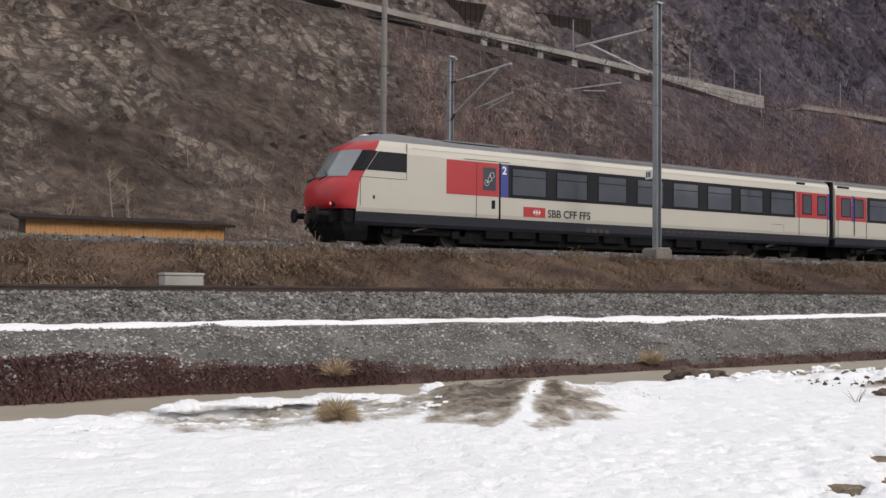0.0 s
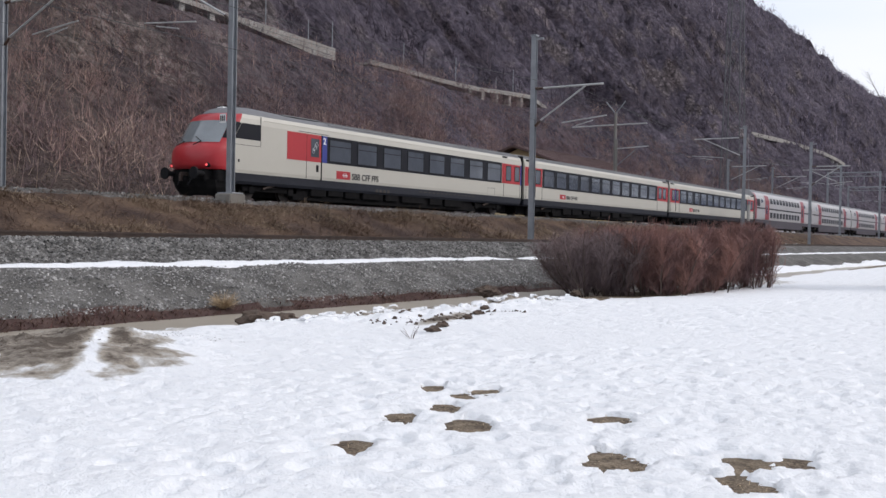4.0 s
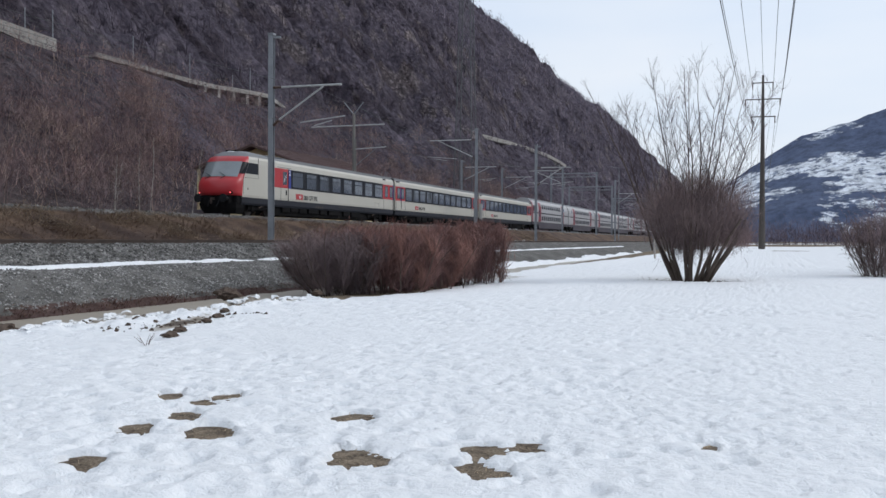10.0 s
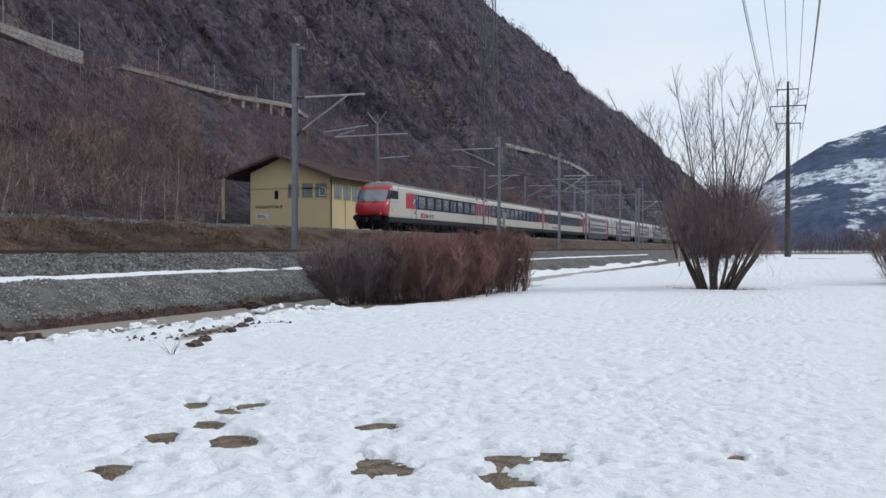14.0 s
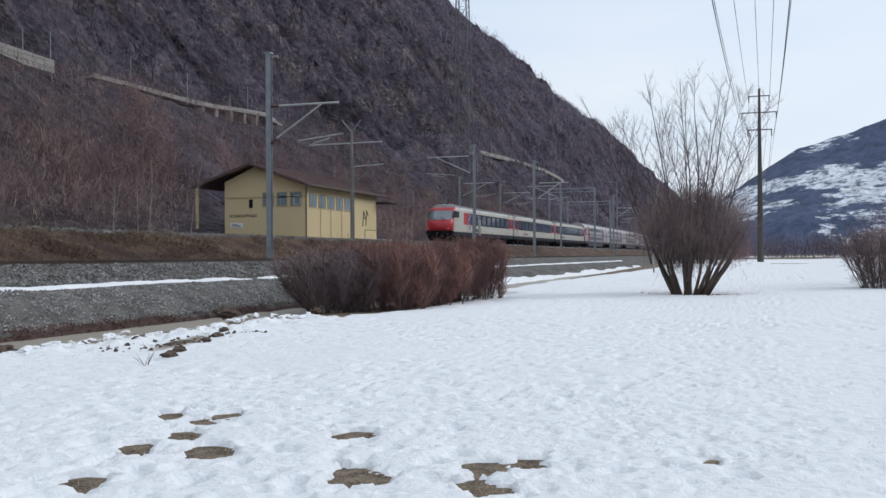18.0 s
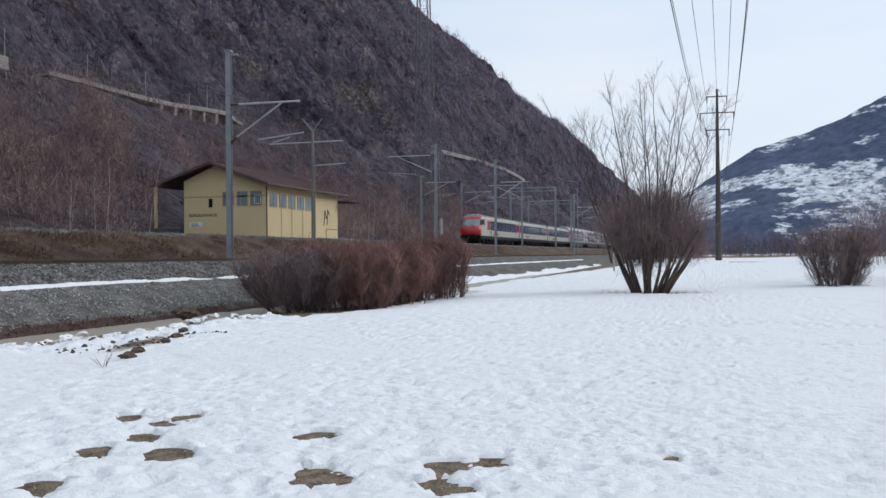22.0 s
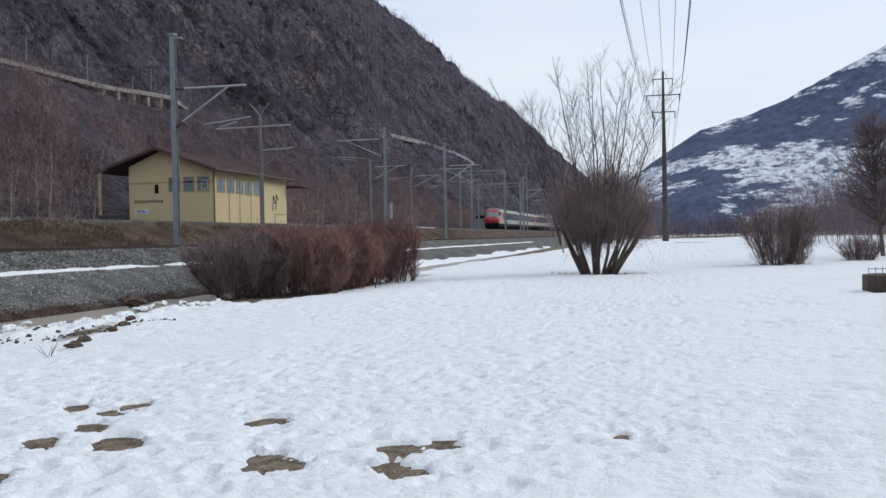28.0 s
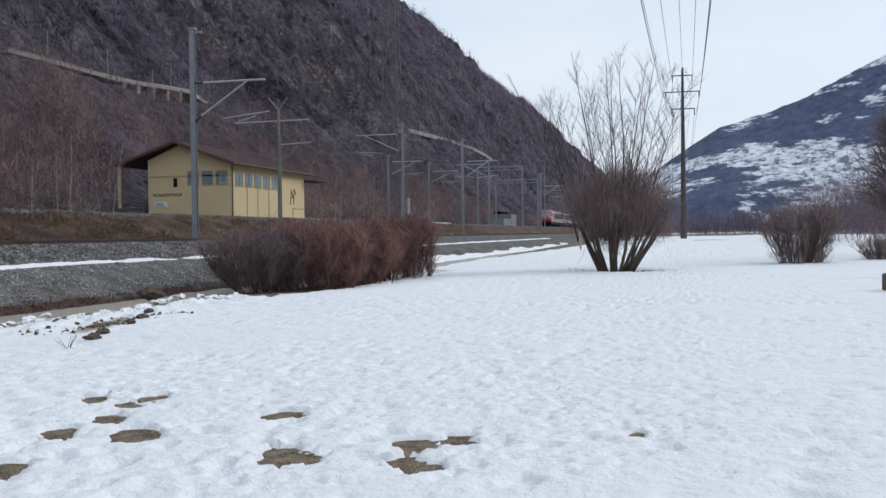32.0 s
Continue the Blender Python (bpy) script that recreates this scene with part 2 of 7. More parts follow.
def field_snow():
    """Old snow: clean crust, grey slush, brown grit and bare soil, by the share of grit and painted shadow laid down on
    the field.
    """
    m = bpy.data.materials.new("field_snow")
    m.use_nodes = True
    n, l = m.node_tree.nodes, m.node_tree.links
    b = n["Principled BSDF"]
    b.inputs["Roughness"].default_value, b.inputs["Specular IOR Level"].default_value = 0.7, 0.3
    tc = n.new("ShaderNodeTexCoord")
    got = []
    for scale, detail in ((3.0, 7.0), (11.0, 5.0), (30.0, 3.0)):
        t = n.new("ShaderNodeTexNoise")
        t.inputs["Scale"].default_value, t.inputs["Detail"].default_value, t.inputs["Roughness"].default_value = scale, detail, 0.62
        l.new(tc.outputs["Object"], t.inputs["Vector"])
        got.append(t.outputs[0])
    at = n.new("ShaderNodeAttribute")
    at.attribute_name = "dirt_shade"

    def sums(a, c, k):
        x = n.new("ShaderNodeMath")
        x.operation = "MULTIPLY_ADD"
        l.new(a, x.inputs[0])
        x.inputs[1].default_value = k
        l.new(c, x.inputs[2])
        return x.outputs[0]

    mottle = sums(got[1], sums(got[0], at.outputs["Fac"], 0.7), 0.45)
    r = n.new("ShaderNodeValToRGB")
    e = r.color_ramp.elements
    e[0].position, e[0].color = 0.74, (0.86, 0.87, 0.88, 1)
    e[1].position, e[1].color = 1.0, (0.10, 0.078, 0.06, 1)
    e.new(0.78).color = (0.74, 0.735, 0.725, 1)
    e.new(0.83).color = (0.52, 0.50, 0.47, 1)
    e.new(0.90).color = (0.34, 0.298, 0.245, 1)
    half = n.new("ShaderNodeMath")
    half.operation = "MULTIPLY_ADD"
    half.inputs[1].default_value, half.inputs[2].default_value = 0.5, 0.28
    l.new(mottle, half.inputs[0])
    l.new(half.outputs[0], r.inputs[0])
    l.new(r.outputs[0], b.inputs["Base Color"])
    bp = n.new("ShaderNodeBump")
    bp.inputs["Strength"].default_value, bp.inputs["Distance"].default_value = 0.75, 0.05
    l.new(sums(got[2], got[1], 0.15), bp.inputs["Height"])
    l.new(bp.outputs[0], b.inputs["Normal"])
    return m


def twig_mix(name, dark, mid, pale, soft_by=0.25):
    """Bare twigs whose colour goes from plant to plant, and a little from shoot to shoot."""
    m = bpy.data.materials.new(name)
    m.use_nodes = True
    n, l = m.node_tree.nodes, m.node_tree.links
    b = n["Principled BSDF"]
    b.inputs["Roughness"].default_value, b.inputs["Specular IOR Level"].default_value = 0.95, 0.1
    at = n.new("ShaderNodeAttribute")
    at.attribute_name = "plant"
    r = n.new("ShaderNodeValToRGB")
    e = r.color_ramp.elements
    e[0].position, e[0].color = 0.15, (*dark, 1)
    e[1].position, e[1].color = 0.92, (*pale, 1)
    e.new(0.55).color = (*mid, 1)
    l.new(at.outputs["Fac"], r.inputs[0])
    geo = n.new("ShaderNodeNewGeometry")
    ma = n.new("ShaderNodeMapRange")
    ma.inputs[3].default_value, ma.inputs[4].default_value = 1 - soft_by, 1 + soft_by
    l.new(geo.outputs["Random Per Island"], ma.inputs[0])
    hs = n.new("ShaderNodeHueSaturation")
    l.new(ma.outputs[0], hs.inputs["Value"])
    l.new(r.outputs[0], hs.inputs["Color"])
    l.new(hs.outputs[0], b.inputs["Base Color"])
    return m


FIELD_SNOW = field_snow()
HEDGE_RED = twig_mix("hedge_twig", (0.16, 0.10, 0.10), (0.265, 0.15, 0.13), (0.38, 0.20, 0.155))
HEDGE_GREY = twig_mix("grey_hedge_twig", (0.15, 0.115, 0.118), (0.225, 0.172, 0.168), (0.30, 0.22, 0.205))
WILLOW_TWIG = twig_mix("willow_twig", (0.15, 0.115, 0.115), (0.23, 0.172, 0.167), (0.33, 0.245, 0.225))
FOOT_TWIG = twig_mix("foot_thicket_twig", (0.16, 0.118, 0.122), (0.28, 0.198, 0.186), (0.52, 0.385, 0.30))
RED_FOOT = twig_mix("red_thicket_twig", (0.18, 0.12, 0.125), (0.32, 0.205, 0.188), (0.50, 0.335, 0.275))
CRAG_TWIG = twig_mix("crag_scrub_twig", (0.10, 0.074, 0.068), (0.175, 0.126, 0.11), (0.28, 0.21, 0.17))
# far woods: haze painted into the twig colours as blue, palest on the upper hillside
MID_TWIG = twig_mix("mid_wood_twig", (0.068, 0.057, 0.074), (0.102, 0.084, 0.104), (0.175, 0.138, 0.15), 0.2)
HAZY_UPPER_TWIG = twig_mix("hazy_upper_wood_twig", (0.165, 0.146, 0.19), (0.235, 0.20, 0.25), (0.36, 0.30, 0.33), 0.15)
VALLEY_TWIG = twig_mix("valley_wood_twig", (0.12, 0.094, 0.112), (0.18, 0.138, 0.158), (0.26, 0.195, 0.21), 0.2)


def rock_material():
    """Weathered schist: slanting strata, cracks, scree and brown scrub on the gentler ground."""
    m = bpy.data.materials.new("rock_and_scrub")
    m.use_nodes = True
    n, l = m.node_tree.nodes, m.node_tree.links
    b = n["Principled BSDF"]
    b.inputs["Roughness"].default_value, b.inputs["Specular IOR Level"].default_value = 0.95, 0.15
    tc = n.new("ShaderNodeTexCoord")

    def noise_at(scale, detail, stretch=(1, 1, 1), turn=(0, 0, 0), rough=0.6):
        mp = n.new("ShaderNodeMapping")
        mp.inputs[2].default_value, mp.inputs[3].default_value = turn, stretch
        l.new(tc.outputs["Object"], mp.inputs[0])
        t = n.new("ShaderNodeTexNoise")
        t.inputs["Scale"].default_value, t.inputs["Detail"].default_value, t.inputs["Roughness"].default_value = scale, detail, rough
        l.new(mp.outputs[0], t.inputs["Vector"])
        return t.outputs[0]

    def cells(scale, stretch, turn):
        """Angular blocks: a tone for each, and the distance to the crack beside it."""
        mp = n.new("ShaderNodeMapping")
        mp.vector_type = "TEXTURE"
        mp.inputs[2].default_value, mp.inputs[3].default_value = turn, stretch
        l.new(tc.outputs["Object"], mp.inputs[0])
        wob = n.new("ShaderNodeTexNoise")
        wob.inputs["Scale"].default_value, wob.inputs["Detail"].default_value = scale * 1.6, 4.0
        l.new(mp.outputs[0], wob.inputs["Vector"])
        ad = n.new("ShaderNodeVectorMath")
        ad.operation = "MULTIPLY_ADD"
        ad.inputs[1].default_value = (0.55 / scale,) * 3
        l.new(wob.outputs[1], ad.inputs[0])
        l.new(mp.outputs[0], ad.inputs[2])
        got = []
        for kind, socket in (("F1", "Color"), ("DISTANCE_TO_EDGE", "Distance")):
            v = n.new("ShaderNodeTexVoronoi")
            v.feature = kind
            v.inputs["Scale"].default_value = scale
            l.new(ad.outputs[0], v.inputs["Vector"])
            got.append(v.outputs[socket])
        return got

    def ramp(src, stops):
        r = n.new("ShaderNodeValToRGB")
        e = r.color_ramp.elements
        e[0].position, e[0].color = stops[0][0], (*stops[0][1], 1)
        e[1].position, e[1].color = stops[-1][0], (*stops[-1][1], 1)
        for p, c in stops[1:-1]:
            e.new(p).color = (*c, 1)
        l.new(src, r.inputs[0])
        return r.outputs[0]

    def mix(fac, a, c):
        x = n.new("ShaderNodeMix")
        x.data_type = "RGBA"
        l.new(fac, x.inputs[0])
        l.new(a, x.inputs[6])
        l.new(c, x.inputs[7])
        return x.outputs[2]

    def at_slant(scale, detail, stretch, rough=0.62):
        """Noise drawn out along the steep slabs, which fall towards the far end of the valley."""
        mp = n.new("ShaderNodeMapping")
        mp.vector_type = "TEXTURE"
        mp.inputs[2].default_value, mp.inputs[3].default_value = (0.5, 0.1, 0.0), stretch
        l.new(tc.outputs["Object"], mp.inputs[0])
        t = n.new("ShaderNodeTexNoise")
        t.inputs["Scale"].default_value, t.inputs["Detail"].default_value, t.inputs["Roughness"].default_value = scale, detail, rough
        l.new(mp.outputs[0], t.inputs["Vector"])
        return t.outputs[0]

    strata = at_slant(0.13, 10, (1, 1, 3.2), 0.66)
    grain = at_slant(1.7, 6, (1, 1, 1.4), 0.7)
    vc, edge = cells(0.30, (1.2, 1, 2.8), (0.5, 0.1, 0.1))
    vc2, edge2 = cells(0.95, (1.2, 1, 2.0), (0.55, 0.1, -0.2))
    vc3, edge3 = cells(1.9, (1.3, 1, 1.2), (0.4, 0.1, 0.3))
    rock = ramp(strata, [(0.36, (0.045, 0.036, 0.034)), (0.45, (0.13, 0.107, 0.094)), (0.54, (0.235, 0.2, 0.168)), (0.66, (0.43, 0.376, 0.318))])
    rock2 = ramp(grain, [(0.33, (0.06, 0.052, 0.047)), (0.5, (0.20, 0.172, 0.147)), (0.68, (0.40, 0.348, 0.298))])
    half = n.new("ShaderNodeValue")
    half.outputs[0].default_value = 0.5
    stone = mix(half.outputs[0], rock, rock2)
    slabs = ramp(vc, [(0.15, (0.14, 0.12, 0.104)), (0.5, (0.24, 0.207, 0.176)), (0.85, (0.36, 0.312, 0.266))])
    rubble = ramp(vc3, [(0.15, (0.045, 0.038, 0.034)), (0.5, (0.17, 0.146, 0.124)), (0.88, (0.56, 0.49, 0.415))])
    stone = mix(half.outputs[0], stone, slabs)
    third = n.new("ShaderNodeValue")
    third.outputs[0].default_value = 0.5
    stone = mix(third.outputs[0], stone, rubble)
    dark = n.new("ShaderNodeRGB")
    dark.outputs[0].default_value = (0.05, 0.041, 0.037, 1)
    stone = mix(ramp(edge, [(0.0, (0.45, 0.45, 0.45)), (0.09, (0, 0, 0))]), stone, dark.outputs[0])
    stone = mix(ramp(edge2, [(0.0, (0.6, 0.6, 0.6)), (0.07, (0, 0, 0))]), stone, dark.outputs[0])
    veg_n = noise_at(0.09, 6, (1, 1, 1), (0, 0, 0), 0.62)
    veg_c = ramp(noise_at(0.8, 5), [(0.34, (0.064, 0.050, 0.045)), (0.5, (0.108, 0.084, 0.070)), (0.68, (0.170, 0.132, 0.107))])
    geo = n.new("ShaderNodeNewGeometry")
    sep = n.new("ShaderNodeSeparateXYZ")
    l.new(geo.outputs["Normal"], sep.inputs[0])
    slope = n.new("ShaderNodeMapRange")
    slope.inputs[1].default_value, slope.inputs[2].default_value = 0.35, 0.85
    slope.inputs[3].default_value, slope.inputs[4].default_value = -0.22, 0.22
    l.new(sep.outputs[2], slope.inputs[0])
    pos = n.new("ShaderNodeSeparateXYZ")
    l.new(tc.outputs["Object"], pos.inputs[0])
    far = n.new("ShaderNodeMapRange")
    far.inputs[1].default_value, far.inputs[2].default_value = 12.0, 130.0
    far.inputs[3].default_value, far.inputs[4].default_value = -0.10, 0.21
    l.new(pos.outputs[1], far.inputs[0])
    sm0 = n.new("ShaderNodeMath")
    sm0.operation = "ADD"
    l.new(veg_n, sm0.inputs[0])
    l.new(far.outputs[0], sm0.inputs[1])
    veg_n = sm0.outputs[0]
    sm = n.new("ShaderNodeMath")
    sm.operation = "ADD"
    l.new(veg_n, sm.inputs[0])
    l.new(slope.outputs[0], sm.inputs[1])
    # haze of distance, put into the rock and scrub colours as a bluer tint
    haze = n.new("ShaderNodeMapRange")
    haze.inputs[1].default_value, haze.inputs[2].default_value = 30.0, 110.0
    l.new(pos.outputs[1], haze.inputs[0])
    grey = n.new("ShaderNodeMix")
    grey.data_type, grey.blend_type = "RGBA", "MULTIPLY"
    l.new(haze.outputs[0], grey.inputs[0])
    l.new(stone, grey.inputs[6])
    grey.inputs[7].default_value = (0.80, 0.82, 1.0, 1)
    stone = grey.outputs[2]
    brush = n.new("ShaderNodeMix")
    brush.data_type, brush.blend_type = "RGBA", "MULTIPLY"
    l.new(haze.outputs[0], brush.inputs[0])
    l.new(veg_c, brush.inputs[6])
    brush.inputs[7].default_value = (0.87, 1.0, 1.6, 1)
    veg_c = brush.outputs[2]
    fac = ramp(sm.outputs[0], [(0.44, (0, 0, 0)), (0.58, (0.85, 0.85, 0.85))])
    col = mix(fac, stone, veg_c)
    # darker and brighter tone in wide bands that run down the steep beds
    bands = n.new("ShaderNodeMix")
    bands.data_type, bands.blend_type = "RGBA", "MULTIPLY"
    bands.inputs[0].default_value = 1.0
    l.new(col, bands.inputs[6])
    l.new(ramp(at_slant(0.085, 6, (1, 1, 3.0), 0.6), [(0.34, (0.46, 0.40, 0.40)), (0.5, (0.90, 0.86, 0.86)), (0.66, (1.28, 1.21, 1.17))]), bands.inputs[7])
    col = bands.outputs[2]
    l.new(col, b.inputs["Base Color"])
    # broken faces: each block of rock turns its own way
    facing = geo.outputs["Normal"]
    for src, k in ((vc, 0.9), (vc2, 0.9), (vc3, 0.8)):
        tilt = n.new("ShaderNodeVectorMath")
        tilt.operation = "SUBTRACT"
        l.new(src, tilt.inputs[0])
        tilt.inputs[1].default_value = (0.5, 0.5, 0.5)
        put = n.new("ShaderNodeVectorMath")
        put.operation = "MULTIPLY_ADD"
        l.new(tilt.outputs[0], put.inputs[0])
        put.inputs[1].default_value = (k, k, k)
        l.new(facing, put.inputs[2])
        facing = put.outputs[0]
    unit = n.new("ShaderNodeVectorMath")
    unit.operation = "NORMALIZE"
    l.new(facing, unit.inputs[0])
    bp = n.new("ShaderNodeBump")
    bp.inputs["Strength"].default_value, bp.inputs["Distance"].default_value = 0.8, 0.7
    l.new(grain, bp.inputs["Height"])
    l.new(unit.outputs[0], bp.inputs["Normal"])
    bp2 = n.new("ShaderNodeBump")
    bp2.inputs["Strength"].default_value, bp2.inputs["Distance"].default_value = 0.8, 2.0
    l.new(strata, bp2.inputs["Height"])
    l.new(bp.outputs[0], bp2.inputs["Normal"])
    l.new(bp2.outputs[0], b.inputs["Normal"])
    return m


def far_mountain_material():
    """Forested mountain flank with snow meadows, snow between the trees higher up; the winter air's haze is painted
    into its blue.
    """
    m = bpy.data.materials.new("snowy_mountain")
    m.use_nodes = True
    n, l = m.node_tree.nodes, m.node_tree.links
    b = n["Principled BSDF"]
    b.inputs["Roughness"].default_value, b.inputs["Specular IOR Level"].default_value = 0.95, 0.1
    tc = n.new("ShaderNodeTexCoord")
    sep = n.new("ShaderNodeSeparateXYZ")
    l.new(tc.outputs["Object"], sep.inputs[0])

    def noise_at(scale, detail, stretch=(1, 1, 1), rough=0.6):
        mp = n.new("ShaderNodeMapping")
        mp.inputs[3].default_value = stretch
        l.new(tc.outputs["Object"], mp.inputs[0])
        t = n.new("ShaderNodeTexNoise")
        t.inputs["Scale"].default_value, t.inputs["Detail"].default_value, t.inputs["Roughness"].default_value = scale, detail, rough
        l.new(mp.outputs[0], t.inputs["Vector"])
        return t.outputs[0]

    def ramp(src, stops):
        r = n.new("ShaderNodeValToRGB")
        e = r.color_ramp.elements
        e[0].position, e[0].color = stops[0][0], (*[stops[0][1]] * 3, 1)
        e[1].position, e[1].color = stops[-1][0], (*[stops[-1][1]] * 3, 1)
        for p, c in stops[1:-1]:
            e.new(p).color = (c, c, c, 1)
        l.new(src, r.inputs[0])
        return r.outputs[0]

    def math(op, a, c):
        x = n.new("ShaderNodeMath")
        x.operation = op
        for s, i in ((a, 0), (c, 1)):
            if isinstance(s, float):
                x.inputs[i].default_value = s
            else:
                l.new(s, x.inputs[i])
        return x.outputs[0]

    high = n.new("ShaderNodeMapRange")
    high.inputs[1].default_value, high.inputs[2].default_value = 0.0, 700.0
    l.new(sep.outputs[2], high.inputs[0])
    band = ramp(high.outputs[0], [(0.0, 0.0), (0.12, 0.05), (0.20, 0.13), (0.34, 0.12), (0.42, 0.0), (0.50, 0.03), (0.58, 0.09), (0.68, 0.0), (0.80, 0.08), (1.0, 0.22)])
    meadow = math("ADD", noise_at(0.0055, 10, (0.75, 0.5, 2.0), 0.68), band)
    snow = ramp(meadow, [(0.57, 0.0), (0.60, 1.0)])
    spots = ramp(noise_at(0.035, 6, (1, 0.6, 1.5), 0.7), [(0.49, 1.0), (0.57, 0.15)])
    fac = math("MULTIPLY", snow, spots)
    x = n.new("ShaderNodeMix")
    x.data_type = "RGBA"
    l.new(fac, x.inputs[0])
    # forest colour with the blue haze of the air mixed in, then snow
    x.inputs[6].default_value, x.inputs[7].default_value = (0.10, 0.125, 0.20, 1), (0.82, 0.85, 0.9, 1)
    y = n.new("ShaderNodeMix")
    y.data_type, y.blend_type = "RGBA", "MULTIPLY"
    y.inputs[0].default_value = 0.85
    l.new(x.outputs[2], y.inputs[6])
    l.new(ramp(noise_at(0.03, 8, (1, 0.6, 1), 0.75), [(0.36, 0.45), (0.6, 1.0)]), y.inputs[7])
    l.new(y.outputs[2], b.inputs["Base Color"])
    return m


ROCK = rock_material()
MOUNTAIN = far_mountain_material()


# ---- building helpers ----
def value_noise(x, y, seed=0):
    xi, yi = np.floor(x).astype(np.int64), np.floor(y).astype(np.int64)
    fx, fy = x - xi, y - yi
    fx, fy = fx * fx * (3 - 2 * fx), fy * fy * (3 - 2 * fy)

    def h(a, b):
        k = (a * 374761393 + b * 668265263 + seed * 1274126177) & 0x7FFFFFFF
        k = ((k ^ (k >> 13)) * 1274126177) & 0x7FFFFFFF
        return ((k ^ (k >> 16)) & 0xFFFF) / 65535.0

    return (h(xi, yi) * (1 - fx) + h(xi + 1, yi) * fx) * (1 - fy) + (h(xi, yi + 1) * (1 - fx) + h(xi + 1, yi + 1) * fx) * fy


def fbm(x, y, octaves=4, seed=0, gain=0.5):
    x, y = np.asarray(x, float), np.asarray(y, float)
    total, amp, norm = 0.0, 1.0, 0.0
    for k in range(octaves):
        total = total + amp * (value_noise(x * 2 ** k + 17.3 * k, y * 2 ** k - 9.1 * k, seed + k) - 0.5)
        norm += amp
        amp *= gain
    return total / norm * 2


def mesh_of(name, verts, faces, mats, index=None, smooth=False):
    """A mesh object from arrays: verts (n, 3), faces (m, 3 or 4)."""
    verts, faces = np.asarray(verts, np.float32), np.asarray(faces, np.int32)
    me = bpy.data.meshes.new(name)
    k = faces.shape[1]
    me.vertices.add(len(verts))
    me.vertices.foreach_set("co", verts.ravel())
    me.loops.add(faces.size)
    me.loops.foreach_set("vertex_index", faces.ravel())
    me.polygons.add(len(faces))
    me.polygons.foreach_set("loop_start", np.arange(0, faces.size, k, dtype=np.int32))
    for m in mats if isinstance(mats, (list, tuple)) else [mats]:
        me.materials.append(m)
    if index is not None:
        me.polygons.foreach_set("material_index", np.asarray(index, np.int32))
    me.polygons.foreach_set("use_smooth", np.full(len(faces), smooth))
    me.update(calc_edges=True)
    return new(name, me)


def sheet(name, xs, ys, height, mats, index=None, smooth=True):
    """A height sheet over the grid xs by ys; index(x, y) picks a face's material."""
    gx, gy = np.meshgrid(xs, ys)
    gz = height(gx, gy)
    v = np.stack([gx, gy, gz], -1).reshape(-1, 3)
    nx, ny = len(xs), len(ys)
    i = (np.arange(ny - 1)[:, None] * nx + np.arange(nx - 1)[None, :]).ravel()
    f = np.stack([i, i + 1, i + nx + 1, i + nx], -1)
    idx = None
    if index is not None:
        idx = index(v[f].mean(1)[:, 0], v[f].mean(1)[:, 1])
    return mesh_of(name, v, f, mats, idx, smooth)


def part(name, bm, mat, parent=None, label="", smooth=False):
    me = bpy.data.meshes.new(name)
    bmesh.ops.recalc_face_normals(bm, faces=bm.faces)
    bm.to_mesh(me)
    bm.free()
    me.materials.append(mat)
    if smooth:
        me.polygons.foreach_set("use_smooth", np.full(len(me.polygons), True))
    ob = new(name, me)
    if parent:
        ob.parent = parent
    if label:
        tagged(ob, label)
    return ob


def hold(name, label, category, x=0.0, y=0.0, z=0.0, rz=0.0, group="", kind=""):
    ob = new(name)
    ob.matrix_basis = pose(x, y, z, 0, 0, rz)
    return tagged(ob, label, category, group, kind)


def box(bm, x0, x1, y0, y1, z0, z1, bevel=0.0):
    vs = [bm.verts.new((x, y, z)) for z in (z0, z1) for y in (y0, y1) for x in (x0, x1)]
    fs = [bm.faces.new([vs[i] for i in q]) for q in ((0, 2, 3, 1), (4, 5, 7, 6), (0, 1, 5, 4), (2, 6, 7, 3), (0, 4, 6, 2), (1, 3, 7, 5))]
    if bevel:
        bmesh.ops.bevel(bm, geom=list({e for f in fs for e in f.edges}), offset=bevel, segments=2, profile=0.5, affect="EDGES")
    return bm


def B():
    return bmesh.new()


def rod(bm, p0, p1, r0, r1=None, seg=8):
    r1 = r0 if r1 is None else r1
    p0, p1 = Vector(p0), Vector(p1)
    q = (p1 - p0).to_track_quat("Z", "Y").to_matrix()
    rings = []
    for p, r in ((p0, r0), (p1, r1)):
        rings.append([bm.verts.new(p + q @ Vector((r * math.cos(2 * math.pi * k / seg), r * math.sin(2 * math.pi * k / seg), 0))) for k in range(seg)])
    for k in range(seg):
        bm.faces.new((rings[0][k], rings[0][(k + 1) % seg], rings[1][(k + 1) % seg], rings[1][k]))
    bm.faces.new(rings[0][::-1])
    bm.faces.new(rings[1])
    return bm


def loft(bm, sections, closed=False, caps=False):
    rows = [[bm.verts.new(p) for p in s] for s in sections]
    n = len(rows[0])
    for a, b in zip(rows, rows[1:]):
        for k in range(n if closed else n - 1):
            bm.faces.new((a[k], a[(k + 1) % n], b[(k + 1) % n], b[k]))
    if caps:
        bm.faces.new(rows[0][::-1])
        bm.faces.new(rows[-1])
    return bm


